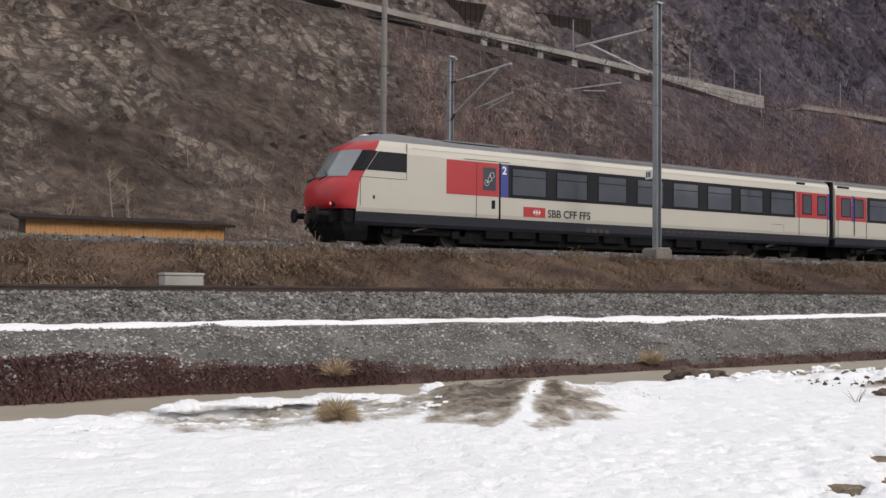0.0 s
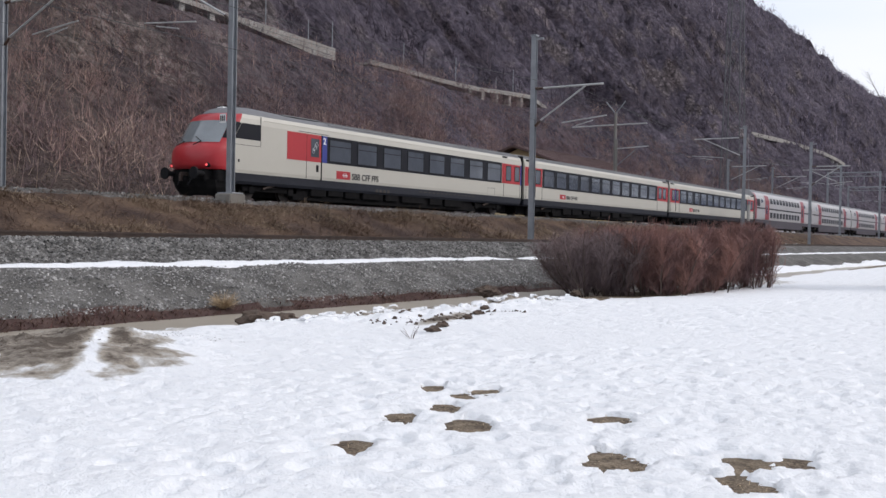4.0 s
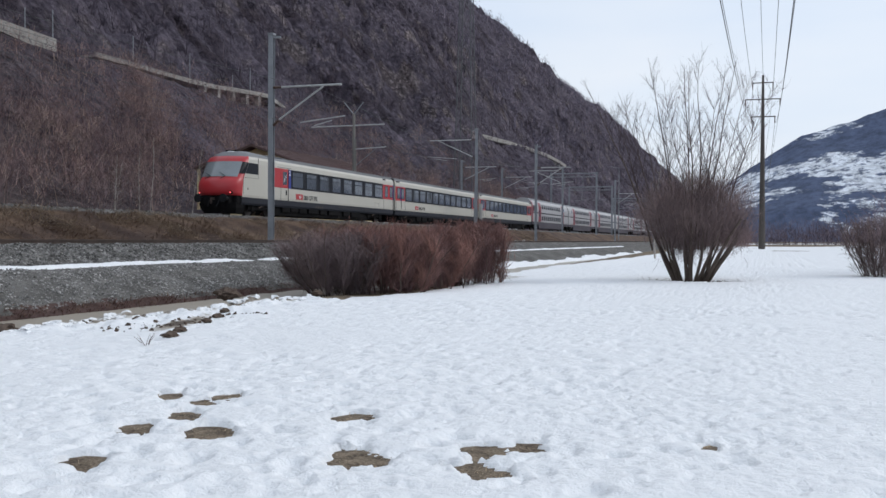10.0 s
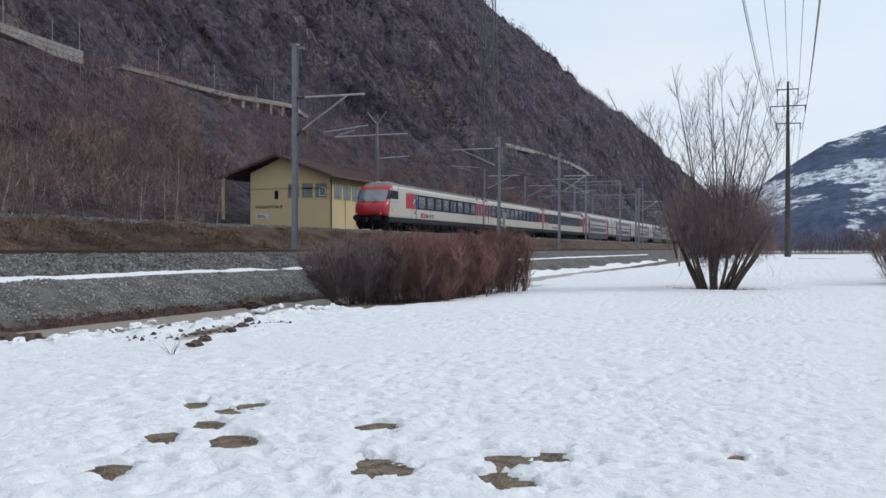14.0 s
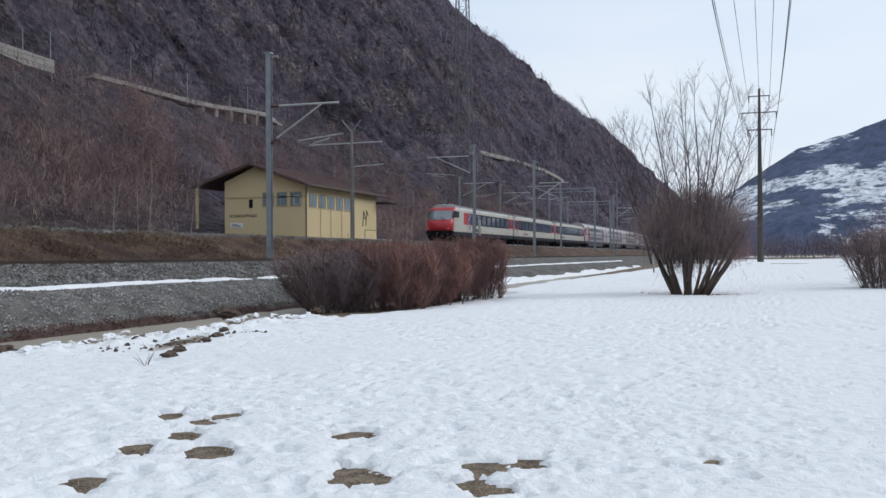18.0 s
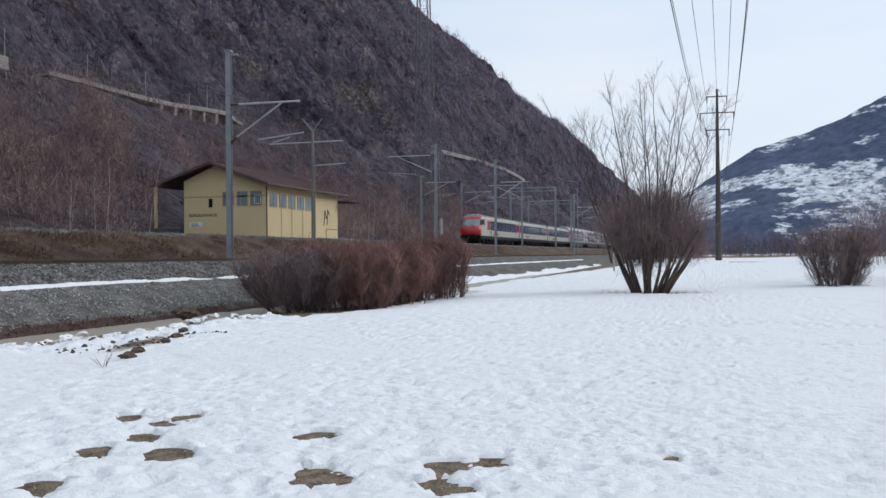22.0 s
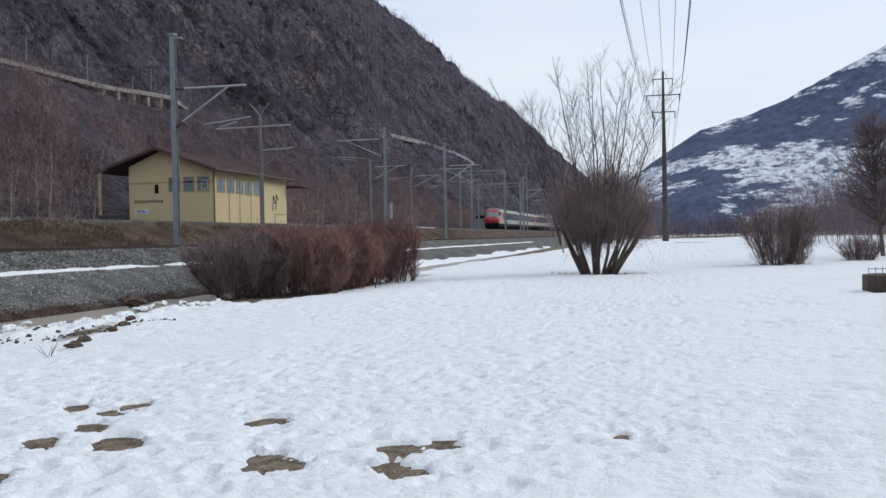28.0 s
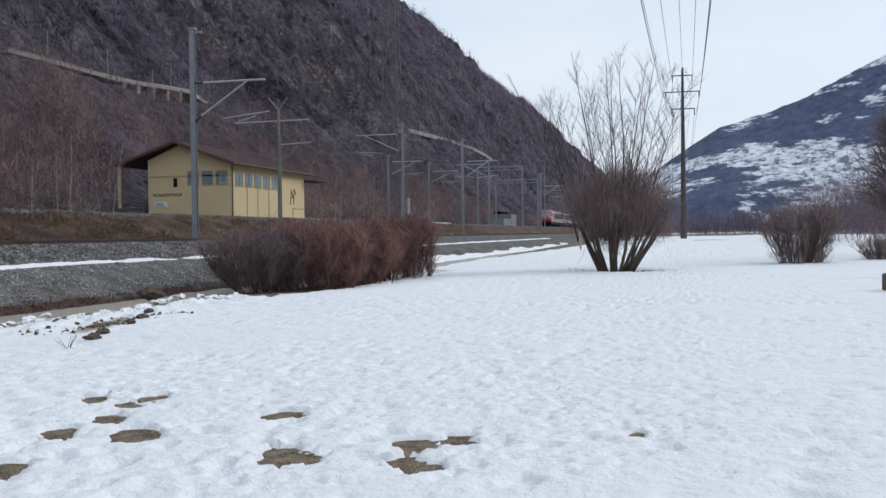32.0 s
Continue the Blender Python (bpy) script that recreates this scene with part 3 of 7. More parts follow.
def words(text, size, mat, parent, m, name="lettering", label="", depth=0.004):
    """Raised lettering in the built-in font, as a mesh."""
    cu = bpy.data.curves.new(name, "FONT")
    cu.body, cu.size, cu.extrude = text, size, depth
    cu.resolution_u = 3
    cu.offset = size * 0.022
    tmp = bpy.data.objects.new(name, cu)
    me = bpy.data.meshes.new_from_object(tmp)
    bpy.data.objects.remove(tmp)
    me.materials.clear()
    me.materials.append(mat)
    ob = new(name, me)
    ob.parent = parent
    ob.matrix_basis = m
    if label:
        tagged(ob, label)
    return ob


def tubes(paths, radii, seg=3):
    """Thin tapered tubes along many polylines, as arrays: paths (n, k, 3), radii (n, k)."""
    n, k, _ = paths.shape
    d = np.gradient(paths, axis=1)
    d /= np.linalg.norm(d, axis=2, keepdims=True) + 1e-9
    ref = np.where(np.abs(d[..., 2:3]) > 0.9, np.array([1.0, 0, 0]), np.array([0, 0, 1.0]))
    a = np.cross(d, ref)
    a /= np.linalg.norm(a, axis=2, keepdims=True) + 1e-9
    b = np.cross(d, a)
    ang = 2 * np.pi * np.arange(seg) / seg
    v = paths[:, :, None, :] + radii[:, :, None, None] * (np.cos(ang)[None, None, :, None] * a[:, :, None, :] + np.sin(ang)[None, None, :, None] * b[:, :, None, :])
    base = (np.arange(n)[:, None, None] * k + np.arange(k - 1)[None, :, None]) * seg
    s = np.arange(seg)[None, None, :]
    f = np.stack([base + s, base + (s + 1) % seg, base + seg + (s + 1) % seg, base + seg + s], -1).reshape(-1, 4)
    return v.reshape(-1, 3), f


def ribbons(rng, paths, radii):
    """Flat shoots turned at random, for brush too far off to show its roundness."""
    n, k, _ = paths.shape
    a = rng.normal(0, 1, (n, 1, 3)) * np.array([1, 1, 0.2])
    a /= np.linalg.norm(a, axis=2, keepdims=True)
    v = np.stack([paths - a * radii[..., None], paths + a * radii[..., None]], 2)
    b = (np.arange(n)[:, None] * k + np.arange(k - 1)[None, :]) * 2
    f = np.stack([b, b + 1, b + 3, b + 2], -1).reshape(-1, 4)
    return v.reshape(-1, 3), f


def grow(rng, roots, dirs, lengths, r0, k=5, wander=0.12, lift=0.1, r1=0.15):
    """Curved shoots from roots along dirs."""
    n = len(roots)
    p = np.zeros((n, k, 3))
    p[:, 0] = roots
    d = dirs / np.linalg.norm(dirs, axis=1, keepdims=True)
    for i in range(1, k):
        d = d + rng.normal(0, wander, (n, 3)) + np.array([0, 0, lift])
        d /= np.linalg.norm(d, axis=1, keepdims=True)
        p[:, i] = p[:, i - 1] + d * (lengths / (k - 1))[:, None]
    r = r0[:, None] * np.linspace(1, r1, k)[None, :]
    return p, r


def along(rng, paths, n, lo, hi):
    """Points at random along random paths, with the path's direction there."""
    i = rng.integers(0, len(paths), n)
    u = rng.uniform(lo, hi, n) * (paths.shape[1] - 1)
    j = np.minimum(u.astype(int), paths.shape[1] - 2)
    w = (u - j)[:, None]
    a, b = paths[i, j], paths[i, j + 1]
    return a * (1 - w) + b * w, b - a


def brush_mesh(name, rng, paths, radii, tone, mat, parent=None):
    """Flat shoots as one mesh, each with its plant's tone."""
    v, f = ribbons(rng, paths, radii)
    o = mesh_of(name, v, f, mat)
    o.data.attributes.new("plant", "FLOAT", "POINT").data.foreach_set("value", np.repeat(tone, paths.shape[1] * 2).astype(np.float32))
    if parent:
        o.parent = parent
    return o


# ---- the ground: field, ditch, two railway formations, valley floor ----
TRACK_X, TRACK_Z = -31.42, 3.0
LOW_X, LOW_Z = -20.4, 1.56
PX = [-5000, -60, -45, -39.5, -38.0, -27.6, -26.9, -23.7, -23.2, -19.4, -19.1, -17.75, -17.5, -16.9, -16.3, -15.2, -14.7, -12.4, -11.9, -9, 12, 60, 5000]
PZ = [2.6, 2.6, 2.6, 2.6, 2.88, 2.88, 2.6, 1.33, 1.41, 1.41, 1.36, 0.88, 0.84, 0.80, 0.62, 0.12, -0.10, -0.13, -0.06, -0.06, -0.06, -0.06, -0.06]


# patches where the snow has melted through: place, half width across and along the line from the path
MELT = [(-4.63, 5.86, 0.17, 0.25), (-5.05, 7.00, 0.12, 0.30), (-4.34, 7.08, 0.19, 0.41), (-4.99, 7.68, 0.13, 0.31), (-5.73, 8.57, 0.17, 0.27), (-5.20, 8.34, 0.11, 0.20),
        (-5.19, 8.66, 0.11, 0.20), (-5.13, 8.84, 0.08, 0.16), (-3.51, 8.11, 0.22, 0.20), (-3.36, 8.12, 0.09, 0.26), (-2.87, 6.60, 0.15, 0.36), (-2.61, 6.55, 0.055, 0.15), (-1.98, 7.18, 0.21, 0.22),
        (-1.72, 7.38, 0.12, 0.24), (-1.92, 6.58, 0.13, 0.17), (-1.75, 6.46, 0.13, 0.16), (-0.37, 7.89, 0.08, 0.12)]


def melt_q(x, y, cx, cy, rw, rd):
    """How far a place lies from a patch's middle, in shares of its half width; and how far behind it, seen from the path."""
    r = math.hypot(cx, cy)
    ux, uy = cx / r, cy / r
    back, side = (x - cx) * ux + (y - cy) * uy, (y - cy) * ux - (x - cx) * uy
    return np.sqrt((side / rw) ** 2 + (back / rd) ** 2), back / rd


def rise(y):
    """The field climbs a little towards the pylon."""
    return np.interp(y, [0, 45, 130, 260, 5000], [0, 0.0, 0.62, 0.9, 0.9])


def ground_z(x, y):
    z = np.interp(x, PX, PZ)
    bumps = np.where((x > -17) & (x < -15), 0.10, np.where((x > -27.5) & (x < -23.9), 0.14, 0.03))
    z = z + bumps * fbm(x * 0.9, y * 0.9, 4, 3)
    for cx, cy, rw, rd in MELT:
        q = np.sqrt((x - cx) ** 2 + (y - cy) ** 2) / (rd + 0.2)
        z = np.maximum(z, -0.014 + 0.010 * fbm(x * 6, y * 6, 3, 27) - 0.10 * q ** 4)
    return z + np.where(x > -11.9, 1.0, 0.0) * rise(y)


def ground_mat(x, y):
    out = np.full(x.shape, 0)
    scrub = -15.0 - np.interp(y, [-5, 2.5, 6.5, 11, 60], [1.15, 1.05, 0.5, 0.12, 0.02]) + 0.35 * fbm(x * 0.4, y * 0.5, 3, 8)
    out[(x < -12.1) & (x > -14.75)] = 1
    out[(x <= -14.75) & (x > -17.6)] = 2
    out[(x <= -14.75) & (x > scrub)] = 3
    out[(x <= -17.6) & (x > -23.6)] = 4
    out[(x <= -23.6) & (x > -27.3)] = 5
    out[(x <= -27.3) & (x > -42)] = 4
    out[x <= -42] = 6
    return out


gxs = np.unique(np.concatenate([np.arange(-6.2, -0.9, 0.11), np.linspace(-5000, -60, 12), np.linspace(-60, -40, 14), np.linspace(-40, -24, 36), np.linspace(-24, -11.5, 64),
                                np.linspace(-11.5, 12, 24), np.linspace(12, 80, 12), np.linspace(80, 5000, 14)]))
gys = np.unique(np.concatenate([np.linspace(-5000, -40, 8), np.linspace(-40, 0, 30), np.linspace(0, 45, 180), np.linspace(45, 120, 120), np.linspace(120, 400, 120), np.linspace(400, 5000, 26)]))
tagged(sheet("ground", gxs, gys, ground_z, [EARTH, MUD, GRAVEL, SCRUB, BALLAST, DRY_GRASS, EARTH], ground_mat),
       "valley floor with brown earth, a wet track and gravel formations", "ground", kind="structure")


# ---- snow ----
def soft(v, lo, hi):
    u = np.clip((v - lo) / (hi - lo), 0, 1)
    return u * u * (3 - 2 * u)


def lattice(a, b, seed):
    k = (a * 374761393 + b * 668265263 + seed * 1274126177) & 0x7FFFFFFF
    k = ((k ^ (k >> 13)) * 1274126177) & 0x7FFFFFFF
    return ((k ^ (k >> 16)) & 0xFFFF) / 65535.0


def cell_pits(x, y, size, r0, r1, deep, seed, lo, hi):
    """Scattered hollows, one to a cell at most, closer together where the snow is trodden."""
    z = np.zeros_like(x)
    xi, yi = np.floor(x / size).astype(np.int64), np.floor(y / size).astype(np.int64)
    for dx in (-1, 0, 1):
        for dy in (-1, 0, 1):
            a, b = xi + dx, yi + dy
            px, py = (a + lattice(a, b, seed)) * size, (b + lattice(a, b, seed + 1)) * size
            h = lattice(a, b, seed + 2)
            r = r0 + (r1 - r0) * h
            on = lattice(a, b, seed + 3) < soft(fbm(px * 0.45, py * 0.45, 2, seed + 9), lo, hi)
            q = np.sqrt(((x - px) / r) ** 2 + ((y - py) / (1.25 * r)) ** 2)
            z = np.minimum(z, -deep * (0.45 + 0.55 * h) * (1 - soft(q * (1 + 0.3 * fbm(x * 9, y * 9, 2, seed + 5)), 0.5, 1.0)) * on)
    return z


def melted(x, y, z):
    """Cuts the bare patches: a ragged rim, thin towards the path and steep behind."""
    wx, wy = x + 0.07 * fbm(x * 5, y * 5, 4, 21, 0.6), y + 0.10 * fbm(x * 5, y * 5, 4, 23, 0.6)
    for cx, cy, rw, rd in MELT:
        near = np.abs(x - cx) + np.abs(y - cy) < 1.6
        q, back = melt_q(wx[near], wy[near], cx, cy, rw, rd)
        q = q * (1 + 0.6 * fbm(x[near] * 9, y[near] * 7, 3, 29, 0.6))
        zz = z[near]
        lean = (1 - soft(q, 1.0, 2.3)) * np.clip(0.55 - 0.6 * back, 0.12, 1)
        zz = zz + (0.004 - zz) * 0.85 * lean
        zz = zz + (-0.07 - zz) * (1 - soft(q, 0.93, 1.09))
        z[near] = zz
    return z


def print_holes(x, y):
    """Old footprints: deep hollows round the bare patches and a few in the open."""
    rng = np.random.default_rng(77)
    z = np.zeros_like(x)
    spots = []
    for cx, cy, rw, rd in MELT:
        for k in range(6):
            a, q = rng.uniform(0, 6.28), rng.uniform(1.4, 2.6)
            spots.append((cx + q * rw * np.cos(a) * 1.2, cy + q * rd * np.sin(a), rng.uniform(0.035, 0.08), rng.uniform(0.025, 0.045)))
    spots += [(-0.55, 8.05, 0.13, 0.035), (-0.2, 8.0, 0.12, 0.03), (-0.05, 8.15, 0.08, 0.03), (-0.75, 8.2, 0.07, 0.03), (-1.35, 7.2, 0.10, 0.045), (-1.4, 6.5, 0.07, 0.035), (-1.55, 6.1, 0.1, 0.03),
              (-2.45, 7.15, 0.09, 0.04), (-6.2, 11.6, 0.16, 0.05), (-2.0, 10.6, 0.14, 0.04), (-3.0, 8.3, 0.11, 0.04), (-2.7, 8.6, 0.1, 0.04), (-4.0, 9.6, 0.13, 0.04), (-3.9, 6.2, 0.08, 0.035), (-3.4, 5.6, 0.09, 0.03)]
    for cx, cy, r, depth in spots:
        near = np.abs(x - cx) + np.abs(y - cy) < 4 * r
        q = np.sqrt(((x[near] - cx) / r) ** 2 + ((y[near] - cy) / (r * 1.8)) ** 2) * (1 + 0.5 * fbm(x[near] * 8, y[near] * 8, 2, 24))
        z[near] = np.minimum(z[near], -depth * (1 - soft(q, 0.6, 1.12)))
    return z


def snow_z(x, y):
    trod = soft(fbm(x * 0.22, y * 0.22, 2, 34), -0.5, 0.5)
    z = 0.034 + 0.022 * fbm(x * 0.5, y * 0.5, 3, 5) + 0.016 * fbm(x * 2.2, y * 2.2, 3, 6) + 0.016 * fbm(x * 5.0, y * 4.6, 3, 9, 0.6)
    # a crust with sunken places, and dimples of thaw
    z = z - (0.004 + 0.012 * trod) * soft(fbm(x * 2.0, y * 2.2, 3, 31), 0.12, 0.36) - (0.004 + 0.010 * trod) * soft(fbm(x * 5.0, y * 5.4, 3, 33), 0.10, 0.28)
    z = z + cell_pits(x, y, 0.15, 0.03, 0.075, 0.030, 131, -0.5, 0.5) + cell_pits(x, y, 0.34, 0.07, 0.15, 0.052, 151, -0.25, 0.65)
    z = melted(x, y, z + print_holes(x, y))
    edge = -12.05 + np.interp(y, [33, 55, 85, 105, 140], [0, 0.5, 2.4, 2.6, 0]) + 0.45 * fbm(x * 0.2, y * 0.45, 3, 12) + 0.25 * fbm(x * 1.4, y * 1.6, 3, 13)
    u = np.clip((x - edge) / 0.5, -1, 1)
    ridge = np.exp(-((x - edge - 0.55) / 0.6) ** 2) * np.clip((30 - y) / 6, 0, 1)
    lumps = np.clip(0.5 + 1.6 * fbm(x * 1.6, y * 1.6, 4, 14, 0.65), 0, 1.2)
    z = z + 0.06 * ridge * lumps - 0.40 * np.clip(-u, 0, 1) - 0.02 * (u < 0)
    heap = np.exp(-((x + 11.3) / 0.85) ** 2) * np.clip((y - 12.6) / 1.5, 0, 1) * np.clip((25 - y) / 3, 0, 1)
    z = z + heap * (0.12 * np.clip(0.15 + 1.9 * fbm(x * 2.3, y * 2.3, 4, 19, 0.6), 0, 1) + 0.05 * fbm(x * 6, y * 6, 3, 20))
    # the dirty heap, with a cleft of clean snow across it
    q, back = melt_q(x, y, -10.5, 7.9, 1.5, 1.6)
    z = z + 0.25 * np.exp(-q ** 3) * (0.8 + 0.75 * fbm(x * 1.5, y * 1.5, 4, 15))
    # a low bank along the wet track, hollow on the field's side
    along_ = soft(y, 2.7, 3.5) * (1 - soft(y, 6.2, 7.0))
    z = z + along_ * (0.07 * np.exp(-((x + 11.85) / 0.22) ** 2) - 0.10 * np.exp(-(((x + 11.25) / 0.42) ** 2) ** 2)) * (0.8 + 0.7 * fbm(x * 2.5, y * 2.5, 3, 25))
    z = z + 0.05 * np.exp(-((x + 11.2) / 0.9) ** 2) * (y < 8) * fbm(x * 3.1, y * 3.1, 4, 28, 0.65)
    # melted round the willow, the hedge and the pylon
    for cx, cy, rx, ry, d in ((-2.7, 40.6, 2.2, 0.9, 0.17), (-8.8, 35.5, 1.6, 0.5, 0.16), (-12.6, 30.5, 2.6, 7.5, 0.2), (5.4, 56.2, 2.2, 1.2, 0.15), (3.2, 120, 3, 2.5, 0.16), (5.6, 33.2, 1.2, 0.5, 0.15)):
        z = z - d * np.exp(-(((x - cx) / rx) ** 2 + ((y - cy) / ry) ** 2) ** 2 * (1 + 0.8 * fbm(x * 2, y * 2, 2, 22)))
    far = np.clip((y - 150) / 60, 0, 1)
    z = z + 0.25 * far * fbm(x * 0.05, y * 0.03, 3, 41) - 0.12 * far
    return z + rise(y)


def snow_dirt_shade(x, y):
    """Share of grit in the snow: the heap, the bank beside the wet track (with the crust's shadow painted in), the
    ploughed edge and the soil thrown on it.
    """
    ragged = 0.16 * fbm(x * 2.2, y * 2.2, 4, 16, 0.6)
    q, back = melt_q(x, y, -10.4, 7.55, 1.45, 1.95)
    cleft = (y - 7.85) * -0.80 - (x + 10.3) * 0.60 + 0.22 * back + ragged
    heap = (0.80 + 1.2 * ragged) * (1 - soft(q + ragged * 3.0, 0.6, 1.25)) * (1 - 0.7 * np.exp(-(cleft / (0.085 - 0.04 * np.clip(back, -1, 1))) ** 2))
    low = soft(y, 2.5, 3.4) * (1 - soft(y, 6.6, 7.4))
    # grit of the bank, which also paints the shadow under the overhanging crust
    d = np.maximum(heap, low * (0.62 + ragged) * np.exp(-(((x + 11.15) / 0.52) ** 2) ** 2))
    d = np.maximum(d, low * (0.55 + 1.2 * ragged) * np.exp(-((x + 10.4) / 0.55) ** 2))
    d = np.maximum(d, 0.55 * np.exp(-((x + 12.05) / 0.22) ** 2) * (y < 24))
    d = np.maximum(d, (1.0 + ragged) * np.exp(-(((x + 10.2 + 0.28 * (y - 15.6)) / 0.28) ** 2 + ((y - 15.6) / 1.7) ** 2)))
    d = np.maximum(d, 0.75 * np.exp(-((x + 11.6) / 0.35) ** 2) * soft(y, 13.5, 15.0) * (1 - soft(y, 22.5, 24)))
    return np.maximum(d, (0.6 + ragged) * np.exp(-((x + 11.0) / 2.2) ** 2 - ((y - 40) / 4) ** 2))


sxs = np.unique(np.concatenate([np.arange(-13.2, -7.0, 0.055), np.arange(-7.0, 0.4, 0.034), np.arange(0.4, 3.4, 0.06), np.arange(3.4, 14, 0.25), np.linspace(14, 120, 30)]))
sys_ = np.unique(np.concatenate([np.arange(-6, 2, 0.4), np.arange(2, 4, 0.08), np.arange(4, 10.5, 0.042), np.arange(10.5, 14, 0.08), np.arange(14, 24, 0.1), np.arange(24, 60, 0.33), np.linspace(60, 400, 100)]))
field = tagged(sheet("snow_field", sxs, sys_, snow_z, [FIELD_SNOW]), "old trodden snow with melted footprints and a dirty ragged edge", "snow", kind="stuff")
fx_, fy_ = np.meshgrid(sxs, sys_)
field.data.attributes.new("dirt_shade", "FLOAT", "POINT").data.foreach_set("value", snow_dirt_shade(fx_, fy_).astype(np.float32).ravel())


# a crust of snow that overhangs the bare bank beside the wet track
cy_ = np.arange(3.2, 6.4, 0.025)
ca_ = np.linspace(0, 2 * np.pi, 15)[:-1] + 0.2
cyy, caa = np.meshgrid(cy_, ca_, indexing="ij")
end = np.clip(np.minimum(cyy - 3.2, 6.375 - cyy) / 0.5, 0.0, 1) ** 0.5
cw = (0.30 + 0.10 * fbm(cyy * 1.3, caa * 0, 3, 44)) * end
ch = (0.065 + 0.04 * fbm(cyy * 2.0, caa * 0 + 3, 3, 45)) * end
rough_ = 1 + 0.8 * fbm(cyy * 5, caa * 1.3, 4, 46, 0.65)
cx_ = -11.78 + 0.10 * fbm(cyy * 0.8, caa * 0, 2, 47) + cw * np.cos(caa) * rough_
cz_ = 0.085 + 0.02 * fbm(cyy * 0.7, caa * 0 + 9, 2, 48) + np.where(np.sin(caa) > 0, 1.0, 0.75) * ch * np.sin(caa) * rough_
ci = (np.arange(len(cy_) - 1)[:, None] * 14 + np.arange(14)[None, :])
cj = (np.arange(len(cy_) - 1)[:, None] * 14 + (np.arange(14)[None, :] + 1) % 14)
tagged(mesh_of("snow_crust", np.stack([cx_, cyy, cz_], -1).reshape(-1, 3), np.stack([ci, cj, cj + 14, ci + 14], -1).reshape(-1, 4), SNOW, smooth=True),
       "thin white crust of snow overhanging a bare bank", "snow", kind="stuff")


def strip(name, x0, x1, y0, y1, base, thick, seed, label, step=0.09):
    """A low ridge of leftover snow along a bench."""
    xs, ys = np.linspace(x0 - 0.25, x1 + 0.25, 12), np.arange(y0, y1, step)
    mid, half = (x0 + x1) / 2, (x1 - x0) / 2

    def h(x, y):
        w = half * (0.75 + 0.8 * fbm(x * 0 + 3, y * 0.35, 3, seed))
        c = mid + 0.12 * fbm(x * 0, y * 0.25, 3, seed + 3)
        u = 1 - ((x - c) / np.maximum(w, 0.02)) ** 2
        gap = np.clip((fbm(x * 0 + 8, y * 0.11, 2, seed + 7) + 0.62) * 6, 0, 1)
        return np.interp(x, PX, PZ) - 0.10 + base + gap * thick * np.sign(u) * np.sqrt(np.abs(np.clip(u, -1, 1))) + 0.02 * fbm(x * 4, y * 4, 2, seed + 5) + 0.04 * fbm(x, y * 0.8, 2, seed + 6)

    return tagged(sheet(name, xs, ys, h, [SNOW]), label, "snow", kind="stuff")


strip("snow_ridge", -17.72, -17.05, -10, 130, 0.03, 0.15, 51, "long thin ridge of leftover snow on a gravel bench")
strip("snow_ridge", -15.4, -14.2, 52, 130, 0.05, 0.2, 61, "long thin ridge of leftover snow on a gravel bench", 0.2)
strip("snow_ridge", -24.4, -23.9, 70, 110, 0.0, 0.12, 71, "long thin ridge of leftover snow on a gravel bench", 0.2)


# ---- the hillside ----
HO = [30, 42, 50, 60, 72, 84, 92, 120, 160, 210, 260, 300, 420, 700]
HZ = [2.2, 2.5, 3.4, 6.5, 14.5, 23.6, 31.5, 64, 117, 176, 219, 240, 278, 310]
RY = [-400, 0, 837, 996, 1158, 1400, 1605, 1913, 2300, 2704, 3300, 4600]
RZ = [1.02, 1.02, 0.985, 0.955, 0.93, 0.955, 0.985, 0.94, 0.85, 0.79, 0.81, 0.8]


